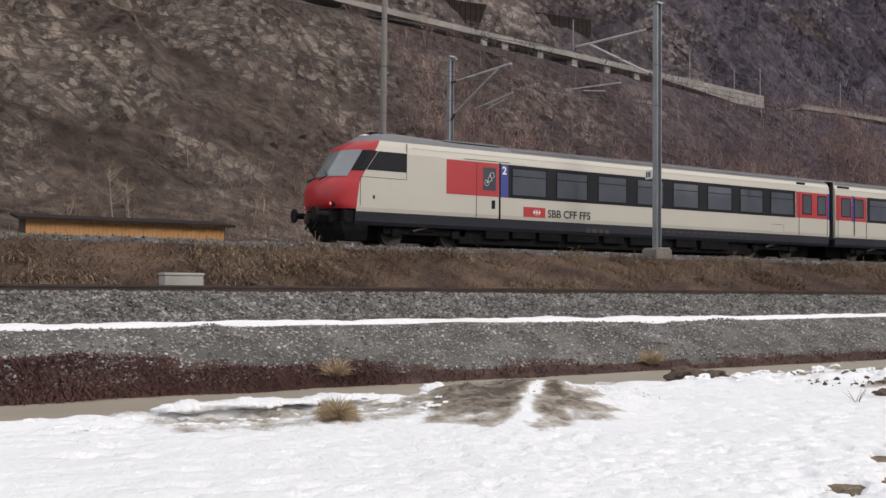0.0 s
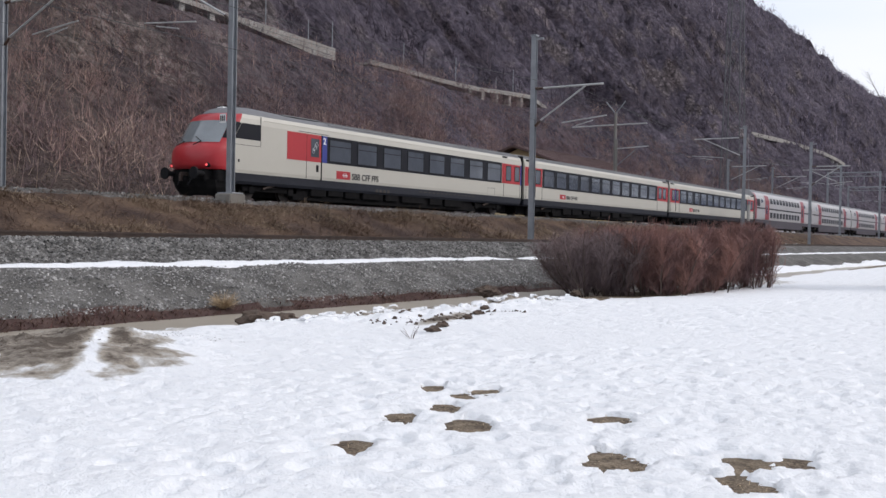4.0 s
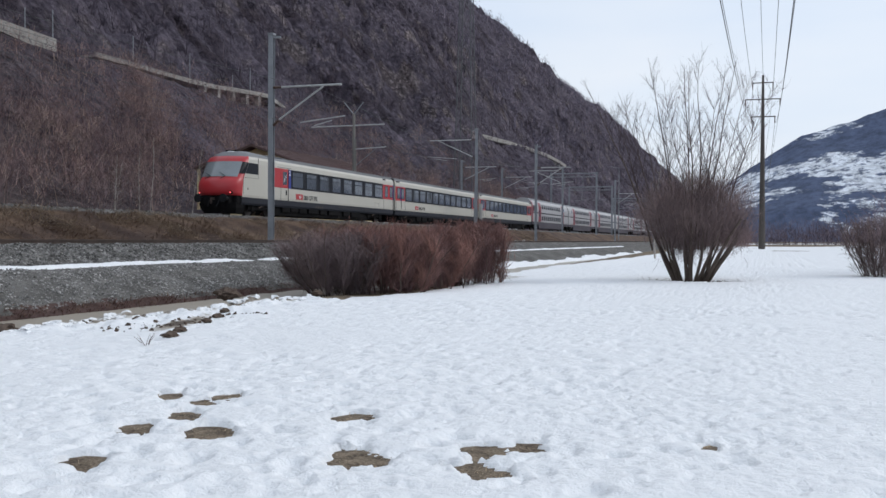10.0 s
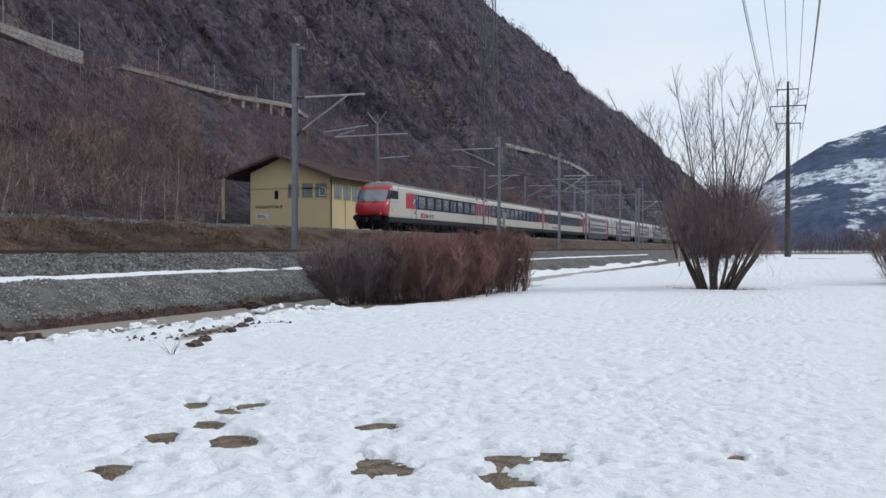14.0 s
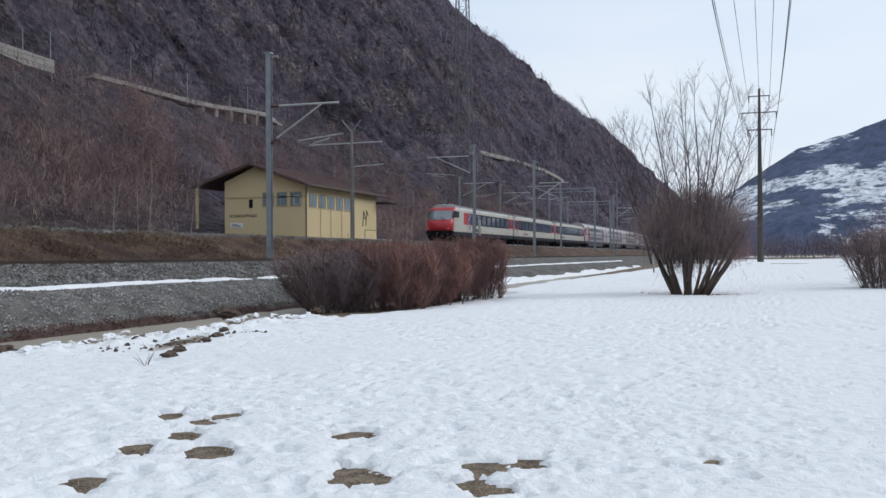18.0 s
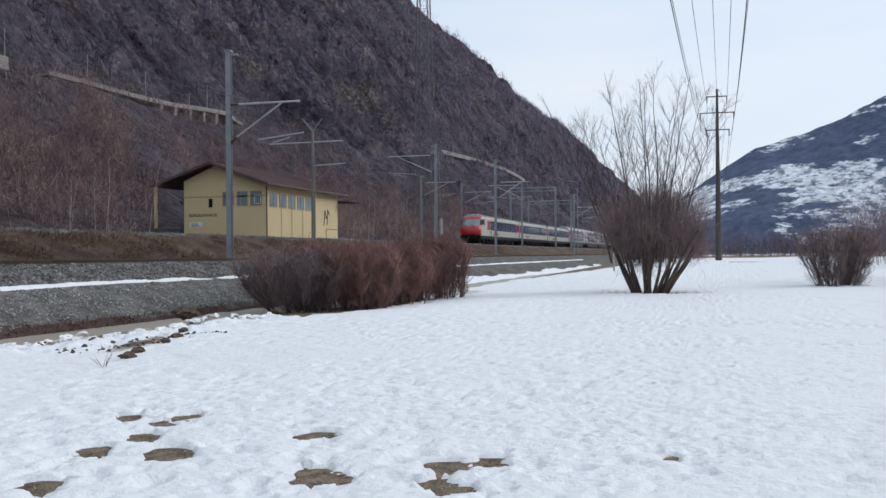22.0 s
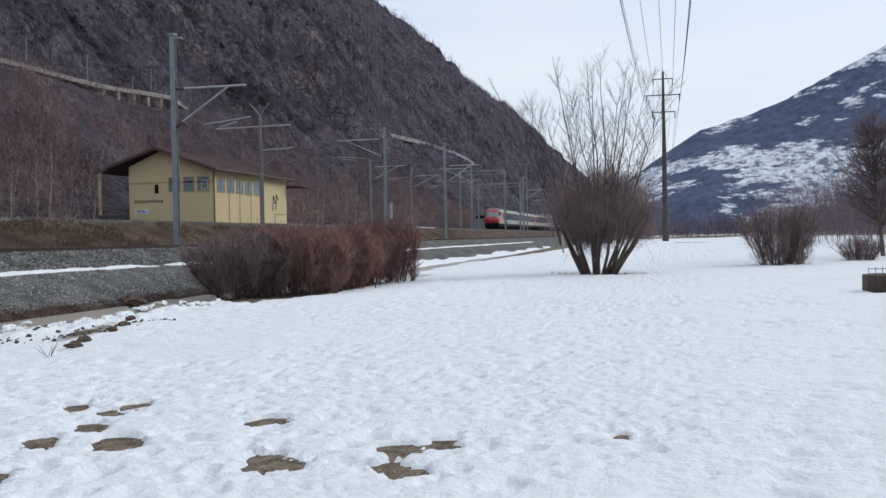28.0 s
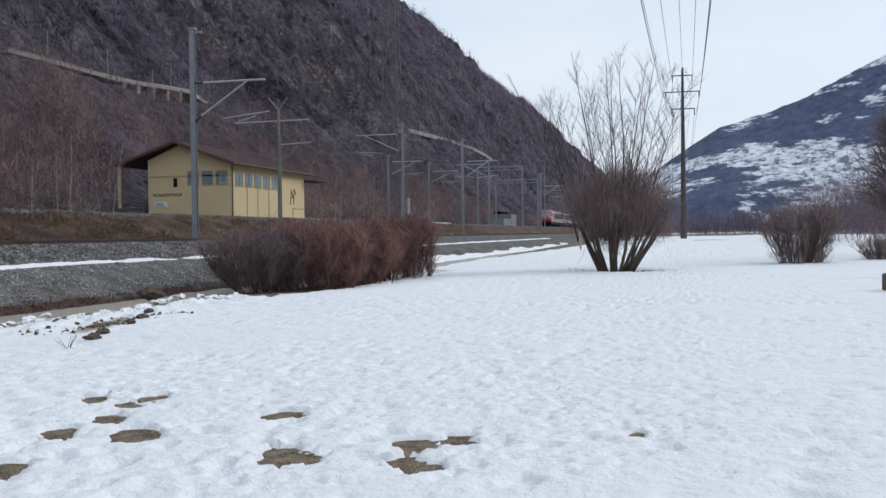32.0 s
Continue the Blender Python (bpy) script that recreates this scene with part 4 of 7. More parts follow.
def hill_z(x, y):
    o = -np.asarray(x, float)
    y = np.asarray(y, float)
    wide = (5 + 11 * np.clip((y - 190) / 120, 0, 1)) * fbm(y * 0.012, o * 0.004 + 2.2, 3, 90)
    road = 1 - np.exp(-((o - 86) / 9) ** 2) * (y > 25) * (y < 200) - np.exp(-((o - 98) / 12) ** 2) * (y > 330) * (y < 520)
    w = np.clip((o - 48) / 40, 0, 1) * (0.25 + 0.75 * road)
    oo = o + w * (wide + 6 * fbm(y * 0.03, o * 0.02, 3, 91))
    # ledges: slanting beds that break off in steps, at two sizes
    z1 = np.interp(oo, HO, HZ)
    for size, deep, sd in ((11.0, 5.0, 85), (3.7, 1.9, 87)):
        q = (z1 * 0.42 + y * 0.72 + 2.2 * size * fbm(y / size / 3.2, o / size / 3.2, 3, sd)) / size
        q = q - np.floor(q)
        oo = oo + w * deep * (np.where(q < 0.72, q / 0.72, (1 - q) / 0.28) - 0.5)
    z = np.interp(oo, HO, HZ)
    up = np.clip((z - 4) / 25, 0, 1) * (0.35 + 0.65 * road)
    # slanting ribs and ledges
    s = y * 0.085 + z * 0.045
    rib = np.abs(fbm(s, o * 0.03 + 5, 4, 92))
    z = z + up * (5.5 * (0.35 - rib) + 3.2 * fbm(y * 0.16 + z * 0.06, o * 0.12, 4, 93) + 1.1 * fbm(y * 0.6, o * 0.5 + z * 0.2, 3, 94))
    # the bench that carries the mountain road
    bench = np.interp(y, [30, 46.3, 62, 82, 102, 111, 118, 133, 139, 150, 168, 190], [29.0, 27.9, 27.0, 25.9, 24.6, 25.6, 25.4, 24.7, 24.4, 24.8, 26.6, 28.6])
    on = np.exp(-((o - 86.5) / np.where(o < 86.5, 8.0, 4.5)) ** 2) * np.clip((y - 22) / 8, 0, 1) * np.clip((205 - y) / 15, 0, 1)
    z = z + (bench + 0.25 * fbm(y * 0.5, o * 0.5, 2, 99) - z) * on
    big = np.clip((o - 120) / 80, 0, 1)
    z = z + big * (16 * fbm(y * 0.011, o * 0.012, 4, 95) + 5 * fbm(y * 0.045, o * 0.05, 3, 96))
    z = z * np.where(o > 60, 1 + (np.interp(y, RY, RZ) - 1) * np.clip((o - 60) / 150, 0, 1), 1)
    top = np.exp(-((o - 262) / 30) ** 2)
    return z + top * 2.2 * fbm(y * 0.09, o * 0.09, 3, 97) + top * 5 * fbm(y * 0.012, o * 0, 2, 98)


hy = [-70.0]
while hy[-1] < 4700:
    hy.append(hy[-1] + max(0.8, 0.0075 * hy[-1]))
hx = -np.unique(np.concatenate([np.arange(40, 130, 0.75), np.arange(130, 300, 2.2), np.linspace(300, 700, 22)]))[::-1]
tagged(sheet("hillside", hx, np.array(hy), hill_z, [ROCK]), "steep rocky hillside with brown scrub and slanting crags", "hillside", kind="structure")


# ---- far snowy mountain and the hills that close the valley ----
def far_z(x, y):
    crest = np.interp(x, [-1500, -400, -150, 32, 132, 307, 440, 590, 752, 1100, 1700, 2600], [60, 110, 190, 312, 374, 426, 480, 560, 640, 800, 960, 900])
    u = np.clip((y - 2500) / 1100, 0, 1)
    v = np.clip((4700 - y) / 1100, 0, 1)
    z = crest * (0.16 * np.clip(u * 6, 0, 1) + 0.84 * u ** 1.15) * np.minimum(v, 1)
    return z + 22 * u * fbm(x * 0.006, y * 0.004, 5, 101) * np.clip((3500 - y) / 500, 0.1, 1) + 5 * fbm(x * 0.03, y * 0.02, 3, 102) * u - 4


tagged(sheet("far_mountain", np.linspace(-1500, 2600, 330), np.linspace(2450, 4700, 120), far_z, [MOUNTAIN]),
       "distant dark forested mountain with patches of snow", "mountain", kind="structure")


def east_z(x, y):
    u = np.clip((x - 420) / 900, 0, 1)
    return 420 * u ** 1.1 + 25 * u * fbm(x * 0.006, y * 0.006, 4, 111) - 3


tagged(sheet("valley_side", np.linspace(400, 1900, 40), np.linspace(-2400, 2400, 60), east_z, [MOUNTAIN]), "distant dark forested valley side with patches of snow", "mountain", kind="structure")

# ---- the train ----
SIDE = [(1.38, 1.13), (1.41, 1.3), (1.41, 2.2), (1.41, 3.28), (1.385, 3.52), (1.31, 3.70)]
ROOF = [(1.31, 3.70), (1.18, 3.83), (0.95, 3.93), (0.6, 4.01), (0.0, 4.05)]


def ring(profile, y, lean=0.0):
    """A full section at y: both sides of a half profile, from one side to the other."""
    right = [(x, y + lean * max(0.0, z - 1.2), z) for x, z in profile]
    left = [(-x, y + lean * max(0.0, z - 1.2), z) for x, z in reversed(profile) if x > 0]
    return right + left


def both(fn, *a):
    for s in (1, -1):
        fn(s, *a)


def side_panel(bm, s, y0, y1, z0, z1, proud=0.006, x=1.41, bevel=0.0):
    a, b = (x - 0.02, x + proud) if s > 0 else (-x - proud, -x + 0.02)
    return box(bm, a, b, y0, y1, z0, z1, bevel)


def bogie(car, y):
    bg = part("bogie", box(B(), -1.2, 1.2, y - 0.35, y + 0.35, 0.55, 0.95, 0.04), UNDER, car)
    for s in (-1, 1):
        part("side_frame", box(B(), s * 1.05 - 0.07, s * 1.05 + 0.07, y - 1.75, y + 1.75, 0.42, 0.70, 0.03), UNDER, bg)
    for dy in (-1.25, 1.25):
        for s in (-1, 1):
            part("wheel", rod(rod(B(), (s * 0.68, y + dy, 0.46), (s * 0.82, y + dy, 0.46), 0.46, seg=20), (s * 0.64, y + dy, 0.46), (s * 0.68, y + dy, 0.46), 0.49, seg=20), WHEEL, bg)
            part("axle_box", box(B(), s * 1.05 - 0.14, s * 1.05 + 0.14, y + dy - 0.17, y + dy + 0.17, 0.32, 0.62, 0.03), UNDER, bg)
            part("coil_spring", rod(B(), (s * 1.05, y + dy, 0.6), (s * 1.05, y + dy, 0.95), 0.11, seg=10), UNDER, bg)
    for s in (-1, 1):
        part("damper", rod(B(), (s * 1.2, y - 0.6, 0.55), (s * 1.24, y + 0.5, 0.85), 0.05), RUST, bg)


def buffers(car, y, d):
    for s in (-1, 1):
        b = part("buffer", rod(rod(B(), (s * 0.87, y + d * 0.55, 1.05), (s * 0.87, y + d * 0.12, 1.05), 0.11, seg=12), (s * 0.87, y + d * 0.08, 1.05), (s * 0.87, y, 1.05), 0.25, seg=16), RUBBER, car)
    part("coupling_hook", box(box(B(), -0.06, 0.06, y + d * 0.1, y + d * 0.5, 0.95, 1.1, 0.02), -0.05, 0.05, y + d * 0.05, y + d * 0.2, 0.72, 1.0, 0.02), RUST, car)


def under_boxes(car, y0, y1, rng):
    y = y0
    while y < y1 - 1.2:
        w = rng.uniform(0.9, 2.3)
        s = rng.choice((-1, 1, 1))
        z0 = rng.uniform(0.28, 0.45)
        if y + w < y1:
            part("equipment_box", box(B(), 0.45, 1.28, y, y + w, z0, 0.72, 0.03), UNDER, car)
            part("equipment_box", box(B(), -1.28, -0.45, y, y + w, z0, 0.72, 0.03), UNDER, car)
        y += w + rng.uniform(0.15, 0.6)


def pane_with_frame(car, s, y0, y1, z0, z1, opening=True):
    """A coach window: glass set in the band, with a rounded rim and the top light's bar."""
    w = part("window", side_panel(B(), s, y0, y1, z0, z1, 0.014, bevel=0.0), PANE, car)
    f = B()
    for a, b, c, d in ((y0 - 0.04, y1 + 0.04, z0 - 0.04, z0), (y0 - 0.04, y1 + 0.04, z1, z1 + 0.04), (y0 - 0.04, y0, z0, z1), (y1, y1 + 0.04, z0, z1)):
        side_panel(f, s, a, b, c, d, 0.02)
    if opening:
        side_panel(f, s, y0, y1, z1 - 0.30, z1 - 0.27, 0.018)
    part("window_rim", f, RUBBER, w)
    return w


def logo(car, s, y, z, size):
    """Red plate with a white double-arrow cross, and the railway's initials beside it."""
    p = part("emblem_plate", side_panel(B(), s, y, y + 2.75 * size, z, z + size, 0.008), RED, car)
    c, m = y + 1.65 * size, z + size / 2
    b = B()
    side_panel(b, s, c - 0.42 * size, c + 0.42 * size, m - 0.05 * size, m + 0.05 * size, 0.013)
    side_panel(b, s, c - 0.05 * size, c + 0.05 * size, m - 0.26 * size, m + 0.26 * size, 0.013)
    for d in (-1, 1):
        x0, x1 = (1.39, 1.423) if s > 0 else (-1.423, -1.39)
        for up in (-1, 1):
            vs = [bm_v for bm_v in [b.verts.new((x1 if s > 0 else x0, c + d * a * size, m + up * h * size)) for a, h in ((0.5, 0.0), (0.28, 0.26), (0.18, 0.26), (0.40, 0.0))]]
            b.faces.new(vs)
    part("double_arrow", b, WHITE_MARK, p)


def side_words(car, s, text, y, z, size, mat):
    m = Matrix(((0, 0, s, s * 1.418), (s, 0, 0, y), (0, 1, 0, z), (0, 0, 0, 1)))
    return words(text, size, mat, car, m, "lettering")


def roof_ribs(car, y0, y1):
    b = B()
    for x, z in ((1.22, 3.81), (1.02, 3.915), (0.78, 3.975), (0.5, 4.03), (0.2, 4.05), (-0.2, 4.05), (-0.5, 4.03), (-0.78, 3.975), (-1.02, 3.915), (-1.22, 3.81)):
        box(b, x - 0.02, x + 0.02, y0, y1, z - 0.02, z + 0.022)
    part("roof_ribs", b, ROOF_GREY, car)


def door_set(car, s, y0, y1, leaf0, leaf1, mark, window_l=None):
    """Red door field with a glazed leaf, grab rail and class mark."""
    r = part("door_field", side_panel(B(), s, y0, y1, 2.0, 3.22, 0.009), RED, car, "red door field")
    for a, b in (leaf0, leaf1):
        d = part("door_window", side_panel(B(), s, a, b, 2.22, 3.06, 0.016), PANE, r)
        f = B()
        for e, g, h, k in ((a - 0.05, b + 0.05, 2.17, 2.22), (a - 0.05, b + 0.05, 3.06, 3.11), (a - 0.05, a, 2.22, 3.06), (b, b + 0.05, 2.22, 3.06)):
            side_panel(f, s, e, g, h, k, 0.02)
        part("window_rim", f, RUBBER, d)
    for j in (leaf0[0] - 0.3, y1 - 0.02):
        part("door_joint", side_panel(B(), s, j, j + 0.02, 1.2, 3.2, 0.012), RUBBER, r)


def coach_shell(car, y0, y1, front_lean=None):
    prof0 = ring(SIDE, y0)
    if front_lean is None:
        b = loft(B(), [[(x, y0, z) for x, z in SIDE], [(x, y1, z) for x, z in SIDE]])
        loft(b, [[(-x, y0, z) for x, z in SIDE], [(-x, y1, z) for x, z in SIDE]])
    else:
        b = loft(B(), [[(x, front_lean(z), z) for x, z in SIDE], [(x, y1, z) for x, z in SIDE]])
        loft(b, [[(-x, front_lean(z), z) for x, z in SIDE], [(-x, y1, z) for x, z in SIDE]])
    for y in ((y1,) if front_lean else (y0, y1)):
        full = ring(SIDE + ROOF[1:], y)
        b.faces.new([b.verts.new(p) for p in full])
    part("body_shell", b, CREAM, car, smooth=False)


def skirt(car, y0, y1):
    b = B()
    for s in (1, -1):
        loft(b, [[(s * 1.30, y, 0.70), (s * 1.375, y, 0.82), (s * 1.40, y, 1.16)] for y in (y0, y1)])
    box(b, -1.29, 1.29, y0, y1, 0.72, 1.1)
    part("skirt", b, SKIRT, car)


def gangway(car, y0, y1):
    b = B()
    n = 7
    for k in range(n):
        a = y0 + (y1 - y0) * k / n
        box(b, -1.28, 1.28, a, a + (y1 - y0) / n * 0.62, 1.0, 3.86, 0.05)
    part("gangway_bellows", b, RUBBER, car)


def driving_trailer():
    """Single-deck driving trailer: raked red cab, bicycle bay, eight saloon windows, end door."""
    car = hold("driving_trailer", "cream single-deck driving trailer with a raked red cab on rails", "train car")
    rng = np.random.default_rng(11)
    y1 = 27.35
    lean = lambda z: 1.78 + 0.12 * (z - 1.2) + 0.42 * max(0.0, z - 2.2)
    coach_shell(car, 2.0, y1, lean)
    skirt(car, 1.75, y1)
    # cab front: outlines at rising heights
    levels = [(1.24, 0.80), (1.32, 0.68), (1.45, 0.62), (1.75, 0.60), (1.95, 0.63), (2.1, 0.70), (2.22, 0.80), (2.32, 0.95), (2.8, 1.24), (3.36, 1.58), (3.48, 1.68), (3.60, 1.84), (3.70, 2.05)]

    def outline(z, yf, out=0.0):
        w = float(np.interp(z, [p[1] for p in SIDE], [p[0] for p in SIDE])) + 0.002
        yc = lean(z)
        pts = [(w, yc), (w - 0.035, yf + 0.55 + 0.42 * max(0.0, yc - yf - 0.55)), (w - 0.17, min(yf + 0.54, yc - 0.02)), (0.9, yf + 0.23), (0.45, yf + 0.05), (0, yf)]
        pts = [(x, y - out, z) for x, y in pts]
        return pts + [(-x, y, z2) for x, y, z2 in reversed(pts[:-1])]

    part("cab_mask", loft(B(), [outline(z, yf) for z, yf in levels]), RED, car, "glossy red cab front", smooth=True)
    # windscreen and side windows of the cab
    b = B()
    rows = []
    for z in (2.38, 2.6, 2.9, 3.2, 3.34):
        yf = float(np.interp(z, [k[0] for k in levels], [k[1] for k in levels]))
        o = outline(z, yf, 0.02)
        rows.append([o[k] for k in range(2, len(o) - 2)])
    part("windscreen", loft(b, rows), SCREEN, car, "large raked grey windscreen", smooth=True)
    for s in (1, -1):
        rows = []
        for z in (2.58, 2.8, 3.0, 3.2, 3.32):
            o = outline(z, float(np.interp(z, [k[0] for k in levels], [k[1] for k in levels])), 0.012)
            rows.append([(s * (q[0] + 0.008), q[1], q[2]) for q in o[:3]])
        part("black_pillar", loft(B(), rows), BAND, car, smooth=True)
    for s in (1, -1):
        b = B()
        vs = [b.verts.new((s * 1.418, y, z)) for y, z in ((2.16, 2.62), (3.76, 2.62), (3.76, 3.30), (2.62, 3.30))]
        b.faces.new(vs)
        vs = [b.verts.new((s * 1.418, y, z)) for y, z in ((1.80, 2.62), (2.14, 2.62), (2.60, 3.30), (2.38, 3.30))]
        b.faces.new(vs)
        part("cab_side_window", b, BAND, car)
        # outline of the cab's service door
        f = B()
        for a, c, d, e in ((1.92, 1.94, 1.35, 2.35), (1.94, 3.76, 2.36, 2.375), (3.76, 3.775, 2.36, 3.66)):
            side_panel(f, s, a, c, d, e, 0.005)
        part("panel_seam", f, RUBBER, car)
        part("door_lock", side_panel(B(), s, 2.42, 2.50, 1.62, 1.74, 0.01), RUBBER, car)
    for x in (-0.55, 0.45):
        part("wiper", rod(rod(B(), (x, 0.78, 2.24), (x + 0.25, 0.99, 2.40), 0.02, seg=6), (x + 0.25, 0.99, 2.40), (x - 0.2, 1.10, 2.62), 0.015, seg=6), RUBBER, car)
    for s in (-1, 1):
        lamp = part("lamp_housing", rod(B(), (s * 1.06, 1.25, 1.40), (s * 1.06, 0.98, 1.40), 0.10, seg=14), RUBBER, car)
        part("tail_lamp", rod(B(), (s * 1.06, 0.98, 1.40), (s * 1.06, 0.955, 1.40), 0.048, seg=12), TAIL, lamp, "lit red tail lamp")
    # roof with its dome over the cab
    full = [(x, z) for x, z in ROOF] + [(-x, z) for x, z in reversed(ROOF[:-1])]
    secs = [[(x * 0.985, 2.06 + 0.37 * x * x, 3.69 + 0.02 * (1.3 - abs(x))) for x, z in full], [(x * 0.99, 2.5 + 0.2 * x * x, 3.70 + (z - 3.70) * 0.8) for x, z in full], [(x * 0.99, 3.0, 3.70 + (z - 3.70) * 1.15) for x, z in full], [(x, 3.7, 3.70 + (z - 3.70) * 1.3) for x, z in full], [(x, 5.2, 3.70 + (z - 3.70) * 1.15) for x, z in full], [(x, 6.4, z) for x, z in full], [(x, y1, z) for x, z in full]]
    part("roof", loft(B(), secs), ROOF_GREY, car, smooth=True)
    part("roof_hatch", box(B(), -0.4, 0.4, 2.85, 3.35, 4.06, 4.14, 0.02), RUBBER, car)
    part("horn", box(B(), -0.12, 0.26, 2.62, 2.85, 3.96, 4.06, 0.02), WHITE_MARK, car)
    part("aerial", rod(B(), (-0.4, 4.2, 4.02), (-0.4, 4.2, 4.28), 0.02), RUBBER, car)
    roof_ribs(car, 8.5, y1 - 0.2)
    part("roof_walkway", box(B(), -0.95, 0.95, 5.6, 8.2, 3.97, 4.02, 0.01), ROOF_GREY, car)
    for s in (1, -1):
        band = part("window_band", side_panel(B(), s, 8.22, 24.85, 1.98, 3.24, 0.008), BAND, car, "black window band")
        red = part("bicycle_bay_panel", side_panel(B(), s, 5.45, 7.78, 1.98, 3.24, 0.009), RED, car, "red panel of the bicycle bay")
        part("door_window", side_panel(B(), s, 7.06, 7.64, 2.2, 3.06, 0.016), PANE, red)
        # bicycle mark on the door's window: two wheels and a frame
        b = B()
        for cy, cz in ((7.22, 2.48), (7.46, 2.78)):
            for k in range(12):
                a0, a1 = 2 * math.pi * k / 12, 2 * math.pi * (k + 1) / 12
                rod(b, (s * 1.428, cy + 0.095 * math.cos(a0), cz + 0.11 * math.sin(a0)), (s * 1.428, cy + 0.095 * math.cos(a1), cz + 0.11 * math.sin(a1)), 0.008, seg=4)
        rod(b, (s * 1.428, 7.22, 2.48), (s * 1.428, 7.36, 2.82), 0.009, seg=4)
        rod(b, (s * 1.428, 7.36, 2.82), (s * 1.428, 7.46, 2.6), 0.009, seg=4)
        rod(b, (s * 1.428, 7.22, 2.48), (s * 1.428, 7.46, 2.6), 0.009, seg=4)
        part("bicycle_mark", b, WHITE_MARK, red)
        part("door_joint", side_panel(B(), s, 6.76, 6.775, 1.2, 3.24, 0.012), RUBBER, red)
        part("grab_rail", side_panel(B(), s, 7.80, 7.86, 1.16, 3.26, 0.02), RUBBER, red)
        part("rain_strip", side_panel(B(), s, 6.2, 8.3, 3.3, 3.32, 0.012), RUBBER, red)
        part("door_button", side_panel(B(), s, 7.46, 7.62, 1.52, 1.84, 0.012), RUBBER, car)
        part("class_panel", side_panel(B(), s, 7.87, 8.22, 1.98, 3.24, 0.009), BLUE, car, "blue class panel")
        side_words(car, s, "2", 7.93 if s > 0 else 8.16, 2.86, 0.42, WHITE_MARK)
        for w0, w1 in ((8.42, 10.02), (10.58, 12.1), (12.72, 14.2), (14.84, 16.3), (16.92, 18.38), (19.0, 20.48), (21.08, 22.54), (23.14, 24.68)):
            pane_with_frame(band, s, w0, w1, 2.10, 3.10)
        door_set(car, s, 24.9, 27.2, (25.4, 25.97), (26.5, 27.05), "2")
        part("class_panel", side_panel(B(), s, 27.2, 27.34, 1.98, 3.24, 0.012), BLUE, car)
        part("side_hatch", side_panel(B(), s, 23.15, 24.0, 1.24, 1.6, 0.004), CREAM, car)
        part("hatch_seam", side_panel(side_panel(B(), s, 23.13, 24.02, 1.6, 1.615, 0.006), s, 24.0, 24.015, 1.24, 1.6, 0.006), RUBBER, car)
        logo(car, s, 8.95, 1.29, 0.385)
        side_words(car, s, "SBB CFF FFS", 10.12 if s > 0 else 12.4, 1.32, 0.42, LETTER)
        part("vent_slot", side_panel(B(), s, 25.0, 25.6, 3.45, 3.68, 0.004, 1.36), RUBBER, car)
        # small print along the skirt
        f = B()
        for k in range(14):
            side_panel(f, s, 16.0 + k * 0.42, 16.0 + k * 0.42 + 0.28, 0.99, 1.04, 0.004, 1.39)
        tagged(part("small_print", f, WHEEL, car), kind="stuff")
        for k in range(4):
            part("number_bar", side_panel(B(), s, 12.1 + k * 0.33, 12.1 + k * 0.33 + 0.22, 0.80, 0.98, 0.01, 1.375), WHEEL, car)
        part("gutter", side_panel(B(), s, 4.0, 27.2, 3.50, 3.53, 0.01, 1.385), CREAM, car)
    buffers(car, 0.42, 1)
    part("plough", loft(B(), [[(-1.15, 2.3, 0.16), (-1.1, 1.55, 0.16), (-0.7, 1.3, 0.16), (0.7, 1.3, 0.16), (1.1, 1.55, 0.16), (1.15, 2.3, 0.16)], [(-1.28, 2.3, 0.5), (-1.24, 1.35, 0.5), (-0.8, 1.05, 0.5), (0.8, 1.05, 0.5), (1.24, 1.35, 0.5), (1.28, 2.3, 0.5)], [(-1.3, 2.3, 0.8), (-1.28, 1.25, 0.8), (-0.85, 0.92, 0.8), (0.85, 0.92, 0.8), (1.28, 1.25, 0.8), (1.3, 2.3, 0.8)]]), UNDER, car)
    part("headstock", box(box(B(), -1.0, 1.0, 0.92, 1.9, 0.68, 1.27, 0.12), -1.32, 1.32, 1.35, 2.1, 0.68, 1.25, 0.1), UNDER, car)
    for s in (-1, 1):
        part("brake_hose", rod(B(), (s * 0.35, 0.9, 0.95), (s * 0.3, 0.65, 0.55), 0.035), RUBBER, car)
    bogie(car, 4.75)
    bogie(car, 23.6)
    under_boxes(car, 7.3, 21.0, rng)
    part("underframe", box(B(), -1.12, 1.12, 6.2, 22.2, 0.16, 0.78, 0.04), UNDER, car)
    part("underframe", box(B(), -0.6, 0.6, 1.5, 26.8, 0.2, 0.8, 0.04), UNDER, car)
    gangway(car, y1, 27.62)
    return car


